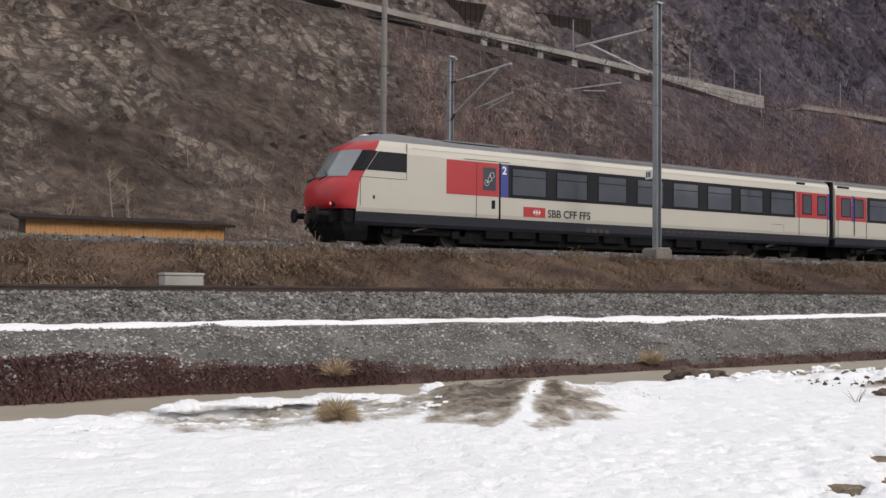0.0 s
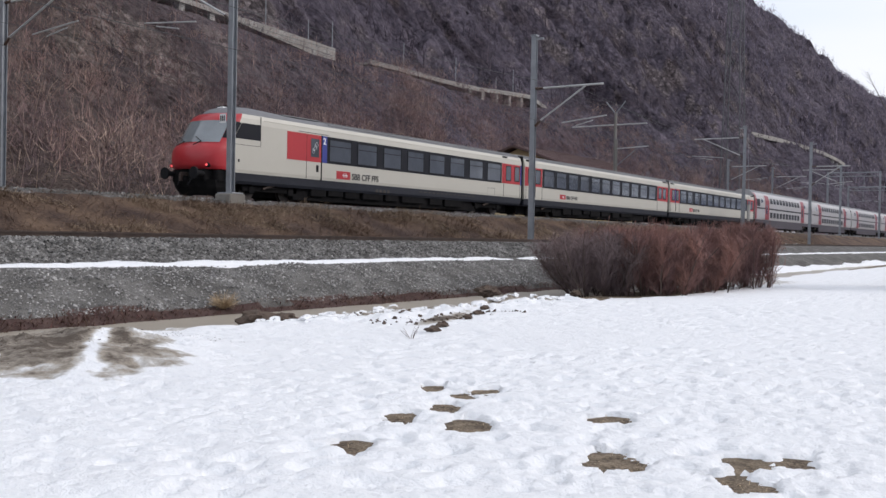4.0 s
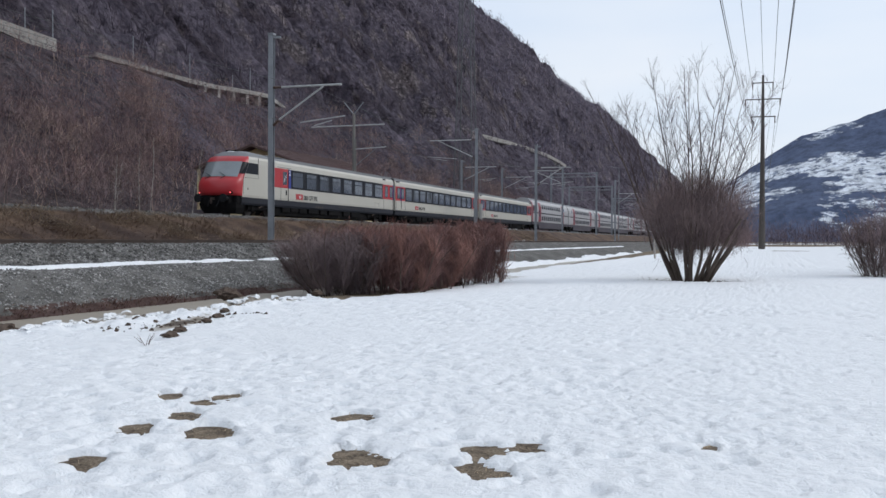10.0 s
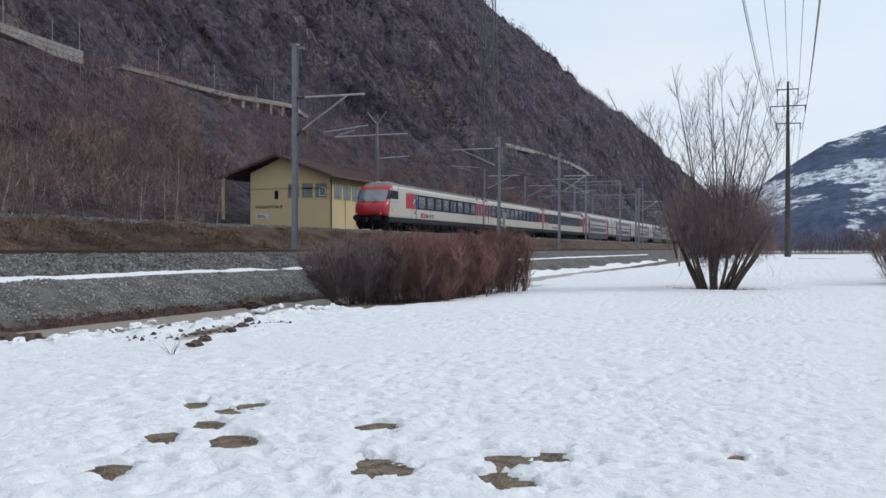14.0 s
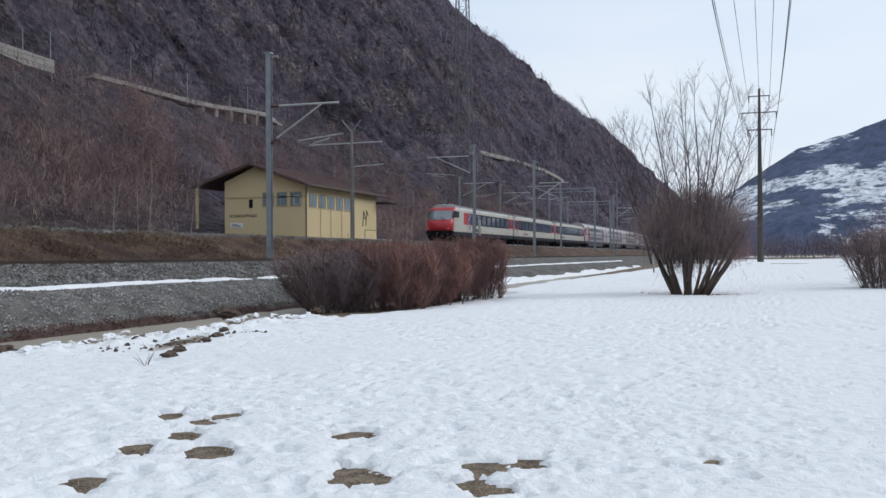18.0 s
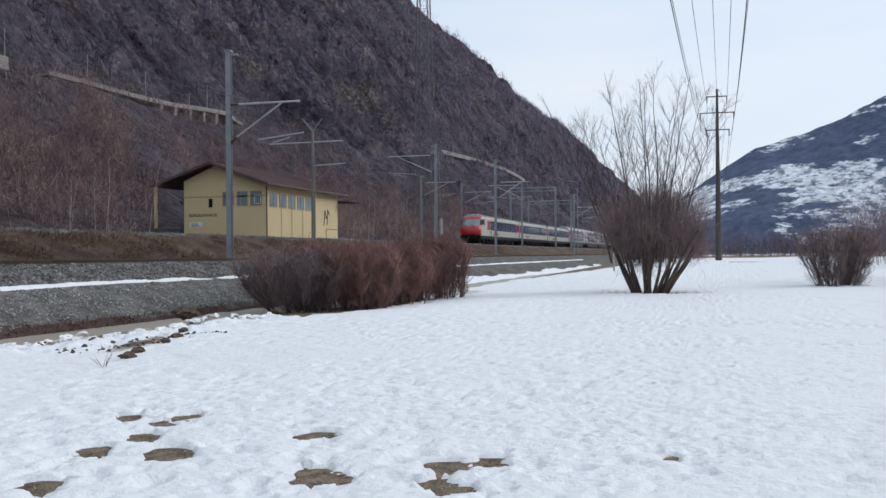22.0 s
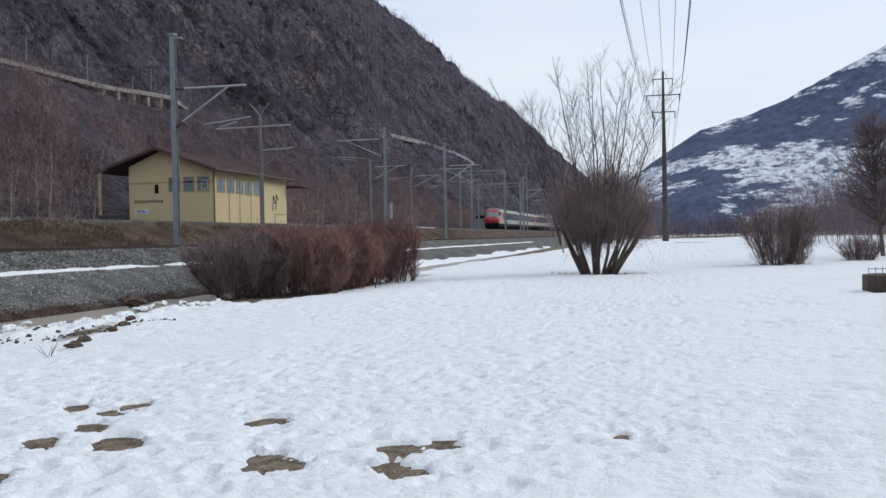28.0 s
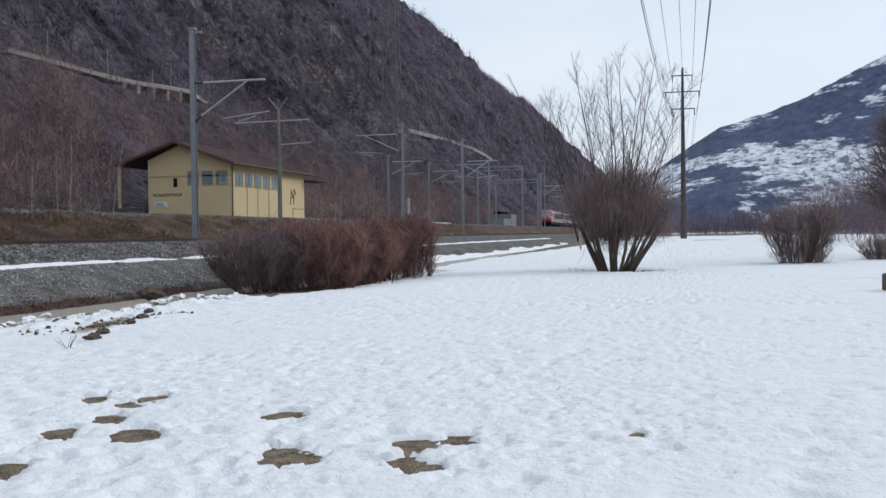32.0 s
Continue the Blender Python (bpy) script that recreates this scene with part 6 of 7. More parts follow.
    part("slit_window", box(B(), -6.1, -5.7, -0.03, -0.005, 3.9, 4.75), BAND, h)
    words("SCHLACHTHAUS", 0.40, LETTER, h, Matrix(((1, 0, 0, -8.3), (0, 0, -1, -0.012), (0, 1, 0, 3.0), (0, 0, 0, 1))), "lettering", "dark metal lettering")
    s = part("wall_sign", box(B(), -8.2, -6.8, -0.05, -0.005, 1.95, 2.45), WHITE_MARK, h)
    sb = B()
    for k in range(3):
        box(sb, -8.05, -7.0 - 0.15 * k, -0.056, -0.051, 2.05 + 0.12 * k, 2.1 + 0.12 * k)
    part("sign_bars", sb, LETTER, s)
    # windows of the long side
    for k in range(5):
        y0 = 0.95 + k * 2.15
        w = part("window", box(B(), 0.005, 0.03, y0, y0 + 1.5, 3.95, 5.25), HOUSE_GLASS, h)
        f = B()
        for a, c, d, e in ((y0 - 0.06, y0 + 1.56, 3.88, 3.95), (y0 - 0.06, y0 + 1.56, 5.25, 5.32), (y0 - 0.06, y0, 3.95, 5.25), (y0 + 1.5, y0 + 1.56, 3.95, 5.25), (y0 + 0.73, y0 + 0.77, 3.95, 5.25)):
            box(f, 0.004, 0.06, a, c, d, e)
        part("window_frame", f, YELLOW_TRIM, w)
    for y in (3.4, 5.9, 8.6):
        part("pipe", rod(B(), (0.07, y, 1.0), (0.07, y, 4.0), 0.03), YELLOW_TRIM, h)
    part("canopy", box(B(), -2.0, 1.4, L + 0.02, L + 4.4, 5.25, 5.34, 0.01), ROOF_RED, h)
    part("ramp", box(B(), 0.02, 1.8, 11.0, L + 0.5, 0.0, 0.95, 0.02), CONCRETE, h)
    part("handrail", rod(rod(B(), (1.7, 11.0, 1.9), (1.7, L, 1.9), 0.03), (1.7, 11.0, 0.9), (1.7, 11.0, 1.9), 0.03), RUST, h)
    # painted mark on the long side, as plain strokes
    g = B()
    for p, q in (((14.4, 2.4), (14.7, 4.1)), ((14.7, 4.1), (15.2, 3.2)), ((15.3, 2.5), (15.5, 4.2)), ((15.5, 4.2), (16.0, 3.6)), ((14.5, 3.2), (15.4, 3.4))):
        rod(g, (0.012, p[0], p[1]), (0.012, q[0], q[1]), 0.055, seg=4)
    part("painted_strokes", g, LETTER, h)
    # porch on the far side
    part("porch_post", box(B(), -11.65, -11.4, -0.9, -0.65, 0, ze - 0.2, 0.01), YELLOW, h)
    part("porch_post", box(B(), -11.65, -11.4, L, L + 0.25, 0, ze - 0.2, 0.01), YELLOW, h)
    part("porch_floor", box(B(), -11.7, -W, -0.9, L, 0, 0.9, 0.02), CONCRETE, h)
    r = B()
    for z in (1.25, 1.6, 1.95):
        rod(r, (-11.4, -0.8, z), (-W, -0.8, z), 0.03)
    for k in range(9):
        rod(r, (-11.4 + k * 0.31, -0.8, 0.9), (-11.4 + k * 0.31, -0.8, 1.95), 0.02)
    part("porch_railing", r, TRANSFORMER, h, "blue-grey steel railing")
    for k, (x, y) in enumerate(((0.4, L + 0.9), (0.5, L + 1.2), (-0.3, L + 1.4))):
        part("roof_aerial", rod(B(), (x, y, ze - 0.2), (x + 0.2, y, ze + 0.7), 0.03), STEEL, h)
    return h


house()


# ---- mountain road on walls and piers ----
def mountain_road(name, pts, piers, posts, width, wall, label, pier_r=0.4):
    m = hold(name, label, "road", pts[0][0], pts[0][1], pts[0][2])
    o = Vector(pts[0])
    P = [Vector(p) - o for p in pts]
    b, t, g = B(), B(), B()
    for q in (b,):
        loft(q, [[(p.x - width, p.y, p.z), (p.x, p.y, p.z), (p.x, p.y, p.z - w), (p.x - width, p.y, p.z - w)] for p, w in zip(P, wall)], closed=True, caps=True)
    part("road_slab", b, ROAD_WALL, m)
    loft(t, [[(p.x - 0.3, p.y, p.z), (p.x - 0.3, p.y, p.z + 0.3), (p.x, p.y, p.z + 0.3), (p.x, p.y, p.z)] for p in P], closed=True, caps=True)
    part("parapet", t, ROAD_WALL, m)
    for y, h in piers:
        x = float(np.interp(y, [p[1] for p in pts], [p[0] for p in pts]))
        z = float(np.interp(y, [p[1] for p in pts], [p[2] for p in pts]))
        part("pier", box(B(), x - o.x - 1.4, x - o.x - 0.3, y - o.y - pier_r, y - o.y + pier_r, z - o.z - h, z - o.z - 0.3), CONCRETE, m)
    for y, h in posts:
        x = float(np.interp(y, [p[1] for p in pts], [p[0] for p in pts]))
        z = float(np.interp(y, [p[1] for p in pts], [p[2] for p in pts]))
        part("lamp_post", rod(B(), (x - o.x - 0.5, y - o.y, z - o.z), (x - o.x - 0.5, y - o.y, z - o.z + h), 0.07, 0.05), STEEL, m)
    return m


mountain_road("mountain_road", [(-85, 30, 30.2), (-85, 46.3, 29.1), (-85, 62, 28.3), (-85, 82, 27.35), (-85, 90, 27.05), (-85, 102, 26.5)],
              [(58.0, 1.7), (60.8, 1.7), (65.6, 1.8), (70.5, 1.9), (75.4, 1.9), (80, 2.0)], [(46.3, 3.0), (70.4, 4.2), (89, 4.0), (97, 3.0), (104.6 - 2.7, 4.0)], 5, [0.3, 0.3, 0.3, 0.3, 0.9, 1.8],
              "pale concrete mountain road on low walls and piers")
mountain_road("mountain_road", [(-86, 111, 26.6), (-85, 118, 26.35), (-85, 133, 26.35), (-85, 139, 26.5), (-85, 150, 27.2), (-85, 158, 27.6), (-89, 172, 27.4)],
              [(137.2, 2.6), (141.4, 2.8), (146.1, 2.9), (150.7, 2.9), (155, 2.8)], [(118.5, 4.2), (133, 4.4), (146, 2.5), (152, 4.4)], 5, [0.35, 0.35, 0.4, 0.4, 0.4, 0.4, 0.4],
              "pale concrete mountain road on low walls and piers")
mountain_road("mountain_viaduct", [(-97, 343, 40.1), (-97, 379, 41.3), (-97, 419, 42.2), (-97, 455, 42.6), (-97, 482, 42.0), (-97, 503, 40.8)],
              [(424 + 9 * k, 9) for k in range(9)], [], 6, [1.2, 1.2, 1.2, 1.2, 1.2, 1.2], "pale curved concrete viaduct on slender piers", 0.6)
fence = hold("rockfall_barrier", "dark brown rockfall barrier of upright planks above the road", "barrier", -96, 52, 33.5)
for k in range(40):
    part("plank", box(B(), -0.08, 0.08, k * 0.75, k * 0.75 + 0.68, -2.0 + 0.042 * k, 1.55 + 0.042 * k), DARK_PLANK, fence) if k == 0 else None
plank = fence.children[0]
for k in range(1, 40):
    p = new("plank", plank.data)
    p.parent = fence
    p.location = (0, k * 0.75, 0.03 * k)

# ---- small things by the line ----
shed = hold("plank_shed", "long low shed of orange upright boards under a dark sloping cover", "shed", -40.3, 6.1, 2.6)
board = None
for k in range(44):
    if board is None:
        board = part("board", box(B(), 0, 0.03, 0.005, 0.172, 0, 1.42), ORANGE_WOOD, shed)
    else:
        p = new("board", board.data)
        p.parent = shed
        p.location = (0, 0.18 * k, -0.003 * (k % 3))
part("end_wall", box(B(), -1.5, 0.0, -0.03, 0.0, 0, 1.5), BROWN_WOOD, shed)
part("end_wall", box(B(), -1.5, 0.0, 7.93, 7.96, 0, 1.5), BROWN_WOOD, shed)
part("cover", loft(B(), [[(0.35, -0.35, 1.40), (0.35, -0.35, 1.5), (-1.6, -0.35, 1.75), (-1.6, -0.35, 1.65)], [(0.35, 8.3, 1.40), (0.35, 8.3, 1.5), (-1.6, 8.3, 1.75), (-1.6, 8.3, 1.65)]], closed=True, caps=True), DARK_PLANK, shed, "dark weathered cover boards")
part("rafter_ends", [box(b_, 0.2, 0.42, k * 0.8, k * 0.8 + 0.07, 1.36, 1.42) for b_ in [B()] for k in range(11)][-1], BROWN_WOOD, shed)

cab = hold("cable_box", "pale grey concrete cable box with a lid beside the rails", "cable box", -23.0, 6.5, 1.38)
part("box_body", box(B(), -0.25, 0.25, 0, 0.93, -0.1, 0.40, 0.02), CONCRETE, cab)
part("lid", box(B(), -0.27, 0.27, -0.015, 0.945, 0.405, 0.47, 0.015), CONCRETE, cab)

for k in range(4):
    bl = hold("white_block", "small white marker block beside the main line", "marker", -38.2, 147.5 + 3.1 * k, 2.7, group="white marker blocks")
    part("block", box(B(), -0.6, 0.6, 0, 2.3, -0.2, 0.75, 0.15), WHITE_MARK, bl)

mach = hold("track_machine", "grey railway maintenance wagon with frames on top", "rail wagon", -38.5, 205, 2.4)
part("wagon_body", box(B(), -1.4, 1.4, 0, 9, 0.9, 2.4, 0.05), TRANSFORMER, mach)
part("underframe", box(B(), -1.2, 1.2, 0.2, 8.8, 0.3, 0.9, 0.05), UNDER, mach)
for k in range(4):
    part("upright", rod(B(), (0.9, 0.6 + 2.4 * k, 2.4), (0.9, 0.6 + 2.4 * k, 4.9), 0.1), TRANSFORMER, mach)
part("crown_frame", box(B(), -1.0, 1.0, 0.4, 8.2, 3.4, 3.9, 0.05), UNDER, mach)
part("machine_cabin", box(B(), -1.4, 1.4, 9.3, 16, 0.6, 3.4, 0.1), TRANSFORMER, mach)

lamp = hold("platform_lamp", "tall slender lamp post with a short arm", "lamp post", -24.6, 178, 1.6)
part("post", rod(B(), (0, 0, 0), (0, 0, 13.2), 0.1, 0.07), STEEL, lamp)
part("arm", rod(B(), (0, 0, 13.2), (-1.6, 0, 13.5), 0.05), STEEL, lamp)

basket = hold("gabion_basket", "dark wire basket filled with earth on the snow", "planter", 5.0, 26.3, -0.05)
part("fill", box(B(), 0, 1.3, 0, 0.9, 0, 0.5, 0.05), BROWN_WOOD, basket)
wm = B()
for k in range(9):
    rod(wm, (k * 0.165, -0.02, 0), (k * 0.165, -0.02, 0.7), 0.008, seg=4)
for k in range(6):
    rod(wm, (0, -0.02, 0.12 * k + 0.06), (1.32, -0.02, 0.12 * k + 0.06), 0.008, seg=4)
part("wire_mesh", wm, WIRE, basket)


# ---- stones, clods and tufts ----
def lump(name, x, y, z, r, mat, label, category, seed, flat=0.6, group=""):
    rng = np.random.default_rng(seed)
    b = B()
    bmesh.ops.create_icosphere(b, subdivisions=3, radius=1.0)
    for v in b.verts:
        k = 1 + 0.55 * noise.noise(v.co * 1.7 + Vector((seed, 0, 0))) + 0.25 * noise.noise(v.co * 5 + Vector((0, seed, 0)))
        v.co = Vector((v.co.x * r * k, v.co.y * r * 1.5 * k, v.co.z * r * flat * k))
    ob = part(name, b, mat, smooth=False)
    ob.location = (x, y, z)
    return tagged(ob, label, category, group)


for k, (x, y, r) in enumerate(((-12.2, 12.6, 0.34), (-12.0, 13.1, 0.25), (-12.55, 21.2, 0.36), (-11.1, 15.6, 0.17), (-8.9, 13.3, 0.15), (-10.2, 16.9, 0.15), (-11.6, 14.7, 0.14), (-9.3, 14.2, 0.13), (-11.9, 25.0, 0.2), (-9.9, 16.0, 0.12), (-10.9, 18.3, 0.13))):
    lump("earth_clod", x, y, (0.2 if r > 0.35 else 0.05) + r * 0.12, r * 0.68, CLOD, "dark brown clod of earth lying in the snow", "clod", 40 + k, group="earth clods")


def tuft(name, x, y, z, r, n, mat, label, seed, droop=-0.12):
    rng = np.random.default_rng(seed)
    a = rng.uniform(0, 2 * np.pi, n)
    roots = np.stack([x + 0.25 * r * np.cos(a) * rng.uniform(0, 1, n), y + 0.25 * r * np.sin(a) * rng.uniform(0, 1, n), np.full(n, z)], 1)
    d = np.stack([np.cos(a) * rng.uniform(0.2, 1, n), np.sin(a) * rng.uniform(0.2, 1, n), rng.uniform(0.6, 1.3, n)], 1)
    p, rr = grow(rng, roots, d, rng.uniform(0.6, 1.2, n) * r * 1.4, np.full(n, 0.006), 5, 0.12, droop, 0.3)
    v, f = tubes(p, rr)
    return tagged(mesh_of(name, v, f, mat), label, "grass tuft")


def chunks(name, n, xr, yr, size, mat, seed, label):
    """Broken lumps of old snow along the ploughed edge, half sunk."""
    rng = np.random.default_rng(seed)
    src = B()
    bmesh.ops.create_icosphere(src, subdivisions=2, radius=1.0)
    unit = np.array([v.co for v in src.verts])
    tri = np.array([[v.index for v in f.verts] for f in src.faces])
    src.free()
    x, y = rng.uniform(*xr, n), rng.uniform(*yr, n)
    r = size[0] + (size[1] - size[0]) * rng.uniform(0, 1, n) ** 2.2
    z = snow_z(x, y) + 0.15 * r
    out = []
    for k in range(n):
        bend = 1 + 1.1 * fbm(unit[:, 0] * 2.1 + unit[:, 2] + k, unit[:, 1] * 2.1 - unit[:, 2] + k * 3.1, 3, seed, 0.7)
        out.append(unit * bend[:, None] * r[k] * np.array([1.0, 1.8, 0.62]) + np.array([x[k], y[k], z[k]]))
    f = (np.arange(n)[:, None, None] * len(unit) + tri[None]).reshape(-1, 3)
    return tagged(mesh_of(name, np.concatenate(out), f, mat, smooth=False), label, "snow", kind="stuff")


chunks("snow_chunks", 300, (-12.25, -11.2), (12.4, 24.0), (0.02, 0.10), SNOW, 81, "broken lumps of old snow along the ploughed edge")
chunks("snow_chunks", 70, (-11.9, -10.3), (1.5, 7.0), (0.015, 0.05), SNOW, 82, "small lumps of old snow on the dirty bank")
tuft("grass_tuft", -10.3, 4.98, 0.03, 0.19, 800, STRAW, "dry straw-coloured grass tuft in the dirty snow", 71, -0.24)
lump("snow_lump", -11.75, 7.2, 0.14, 0.14, SNOW, "small lump of clean snow on grey slush", "snow", 61, flat=0.7)
tuft("grass_tuft", -14.9, 14.4, 0.02, 0.26, 300, STRAW, "dry straw-coloured grass tuft on the gravel slope", 72, -0.15)
tuft("grass_tuft", -15.0, 7.2, 0.02, 0.26, 300, STRAW, "dry straw-coloured grass tuft on the gravel slope", 73, -0.15)
tuft("grass_tuft", -12.5, 21.2, 0.15, 0.2, 200, TWIG, "dark dry tuft on a clod of earth", 74)
tuft("dead_twig", -8.7, 12.4, 0.0, 0.16, 8, TWIG, "small bare twig sticking out of the snow", 75, 0.0)


# ---- trees and shrubs ----
def willow():
    """Many-stemmed willow: a fan of dark stems, a hazy brown mass of shoots, and thin leaders with fine side branches."""
    rng = np.random.default_rng(201)
    t = hold("willow", "bare many-stemmed willow with a dense brown lower crown in the snow", "tree", -2.75, 41.0, -0.08)
    n = 22
    a = np.linspace(0, 2 * np.pi, n) + rng.normal(0, 0.2, n)
    rad = rng.uniform(0.35, 1.0, n)
    roots = np.stack([rad * np.cos(a) * 0.95, rad * np.sin(a) * 0.5, np.zeros(n)], 1)
    d = np.stack([roots[:, 0] * 0.78 + rng.normal(0, 0.07, n), roots[:, 1] * 0.5 + rng.normal(0, 0.07, n), np.ones(n)], 1)
    low, lr = grow(rng, roots, d, rng.uniform(2.2, 3.4, n), rng.uniform(0.045, 0.095, n), 6, 0.06, 0.03, 0.5)
    for k in range(n):
        v, f = tubes(low[k:k + 1], lr[k:k + 1], 7)
        o = mesh_of("stem", v, f, BARK, smooth=True)
        o.parent = t
    # leaders: where each one ends, sideways and upwards
    ends = [(-4.3, 8.4), (-3.5, 7.3), (-2.9, 7.8), (-2.3, 7.0), (-1.75, 9.4), (-1.2, 6.9), (-0.75, 7.7), (-0.3, 8.8), (0.05, 8.3), (0.45, 9.1), (0.9, 7.4), (1.25, 8.7), (1.7, 9.0), (2.25, 8.2), (2.7, 7.3), (3.1, 8.0)]
    m = len(ends)
    lead = np.zeros((m, 11, 3))
    u = np.linspace(0, 1, 11)
    for k, (ex, ez) in enumerate(ends):
        ey = rng.uniform(-1.1, 1.1)
        bend = rng.normal(0, 0.10)
        lead[k, :, 0] = ex * (0.34 + 0.50 * u + 0.16 * u * u) + bend * np.sin(u * 5) + 0.05 * fbm(u * 6, 0 * u + k, 2, 7)
        lead[k, :, 1] = ey * (0.4 + 0.6 * u) + 0.07 * fbm(u * 5, 0 * u + k, 2, 8)
        lead[k, :, 2] = 1.3 + (ez - 1.3) * u
    r = np.array([0.030 + 0.014 * (ez > 8.2) for _, ez in ends])[:, None] * np.linspace(1, 0.16, 11)[None, :]
    for k in range(m):
        v, f = tubes(lead[k:k + 1], r[k:k + 1], 5)
        o = mesh_of("leader", v, f, BARK, smooth=True)
        o.parent = t
    # side branches leave the leaders at a steep angle and bend upwards, with twigs on them
    p0, dd = along(rng, lead, 420, 0.15, 0.98)
    a = rng.uniform(0, 2 * np.pi, len(p0))
    d = dd / np.linalg.norm(dd, axis=1, keepdims=True) + 0.75 * np.stack([np.cos(a), 0.7 * np.sin(a), np.zeros(len(a))], 1)
    ln = rng.uniform(0.5, 1.0, len(p0)) * np.interp(p0[:, 2], [2, 5, 9], [2.0, 1.7, 0.6])
    br, r = grow(rng, p0, d, ln, 0.004 + 0.005 * ln, 6, 0.07, 0.07, 0.35)
    v1, f1 = tubes(br, r, 3)
    p0, dd = along(rng, br, 5200, 0.15, 1.0)
    d = dd / np.linalg.norm(dd, axis=1, keepdims=True) + rng.normal(0, 0.45, (len(p0), 3))
    tw, r = grow(rng, p0, d, rng.uniform(0.15, 0.6, len(p0)), np.full(len(p0), 0.0032), 3, 0.1, 0.08, 0.6)
    v2, f2 = ribbons(rng, tw, r * 1.1)
    # the dark colour paints in the backlit look of twigs against the sky
    o = mesh_of("upper_crown", np.vstack([v1, v2]), np.vstack([f1, f2 + len(v1)]), DARK_TWIG)
    o.parent = t
    tagged(o, kind="stuff")
    # hazy lower crown: tangled shoots round many small knots, somewhat paler towards the top
    knots = 260
    q = rng.normal(0, 1, (knots, 3))
    q /= np.linalg.norm(q, axis=1, keepdims=True)
    q *= rng.uniform(0.25, 1, (knots, 1)) ** 0.5
    centre = np.stack([q[:, 0] * 2.45, q[:, 1] * 1.8, 2.6 + q[:, 2] * 1.5], 1)
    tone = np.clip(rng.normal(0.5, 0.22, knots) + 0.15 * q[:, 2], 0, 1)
    k = 22000
    i = rng.integers(0, knots, k)
    p0 = centre[i] + rng.normal(0, 0.26, (k, 3))
    d = rng.normal(0, 0.6, (k, 3)) + np.stack([centre[i, 0] * 0.14, centre[i, 1] * 0.14, np.full(k, 0.55)], 1)
    sh, r = grow(rng, p0, d, rng.uniform(0.2, 0.75, k), rng.uniform(0.0035, 0.0075, k), 3, 0.22, 0.03, 0.4)
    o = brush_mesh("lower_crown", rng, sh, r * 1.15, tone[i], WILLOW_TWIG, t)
    tagged(o, kind="stuff")
    return t


willow()


def shrub(x, y, z, rx, ry, h, n, mat, label, seed, category="shrub", group="", stems=30, name="shrub", fan=0.55, square=3.0, lean=(0.0, 0.0), twig=0.0068):
    """A bare shrub: many stems that fan out, side branches, and tufts of fine twigs, kept to a rough, uneven crown."""
    rng = np.random.default_rng(seed)
    t = hold(name, label, category, x, y, z, group=group)
    a, q = rng.uniform(0, 2 * np.pi, stems), np.sqrt(rng.uniform(0.05, 1, stems))
    rx0, ry0 = rx * (1 - fan), ry * (1 - fan * 0.6)
    roots = np.stack([np.cos(a) * rx0 * q, np.sin(a) * ry0 * q, np.full(stems, -0.1)], 1)
    d = np.stack([np.cos(a) * q * (rx - rx0) / h + lean[0], np.sin(a) * q * (ry - ry0) / h + lean[1], np.ones(stems)], 1) + rng.normal(0, 0.08, (stems, 3))
    tops = h * rng.uniform(0.72, 1.0, stems)
    p, rr = grow(rng, roots, d, tops, np.full(stems, 0.022), 6, 0.09, 0.0, 0.35)
    for k in range(stems):
        v, f = tubes(p[k:k + 1], rr[k:k + 1], 4)
        o = mesh_of("stem", v, f, BARK)
        o.parent = t
    m = stems * 22
    i = rng.integers(0, stems, m)
    u = rng.uniform(0.0, 1.0, m) * 5
    j = np.minimum(u.astype(int), 4)
    p0 = p[i, j] + (p[i, j + 1] - p[i, j]) * (u - j)[:, None]
    d = d[i] / np.linalg.norm(d[i], axis=1, keepdims=True) + rng.normal(0, 0.6, (m, 3))
    br, br_r = grow(rng, p0, d, rng.uniform(0.25, 0.75, m) * min(h, 2.6) * 0.5, np.full(m, twig * 1.3), 4, 0.16, 0.02, 0.5)
    k = rng.integers(0, m, n)
    w = rng.uniform(0, 1, (n, 1)) * 2.99
    c = w.astype(int)[:, 0]
    p0 = br[k, c] + (br[k, c + 1] - br[k, c]) * (w - c[:, None])
    tw, tr = grow(rng, p0, d[k] + rng.normal(0, 0.75, (n, 3)), rng.uniform(0.18, 0.5, n), rng.uniform(0.6, 1.2, n) * twig, 3, 0.18, 0.03, 0.45)
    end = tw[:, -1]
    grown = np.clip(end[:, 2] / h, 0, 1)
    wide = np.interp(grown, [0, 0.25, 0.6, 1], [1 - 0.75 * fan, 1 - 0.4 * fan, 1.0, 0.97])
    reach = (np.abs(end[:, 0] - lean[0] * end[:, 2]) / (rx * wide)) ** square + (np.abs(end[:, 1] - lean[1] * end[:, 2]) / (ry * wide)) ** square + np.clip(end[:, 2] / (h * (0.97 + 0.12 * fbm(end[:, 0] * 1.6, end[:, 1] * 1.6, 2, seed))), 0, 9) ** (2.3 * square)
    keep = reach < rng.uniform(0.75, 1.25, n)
    # tone by stem, paler and redder towards the top
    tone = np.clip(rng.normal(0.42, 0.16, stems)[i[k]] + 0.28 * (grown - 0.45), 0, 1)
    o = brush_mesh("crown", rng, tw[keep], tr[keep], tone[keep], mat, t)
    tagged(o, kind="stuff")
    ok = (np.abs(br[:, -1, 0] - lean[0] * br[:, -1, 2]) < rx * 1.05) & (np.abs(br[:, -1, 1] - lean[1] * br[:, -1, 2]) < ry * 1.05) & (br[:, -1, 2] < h)
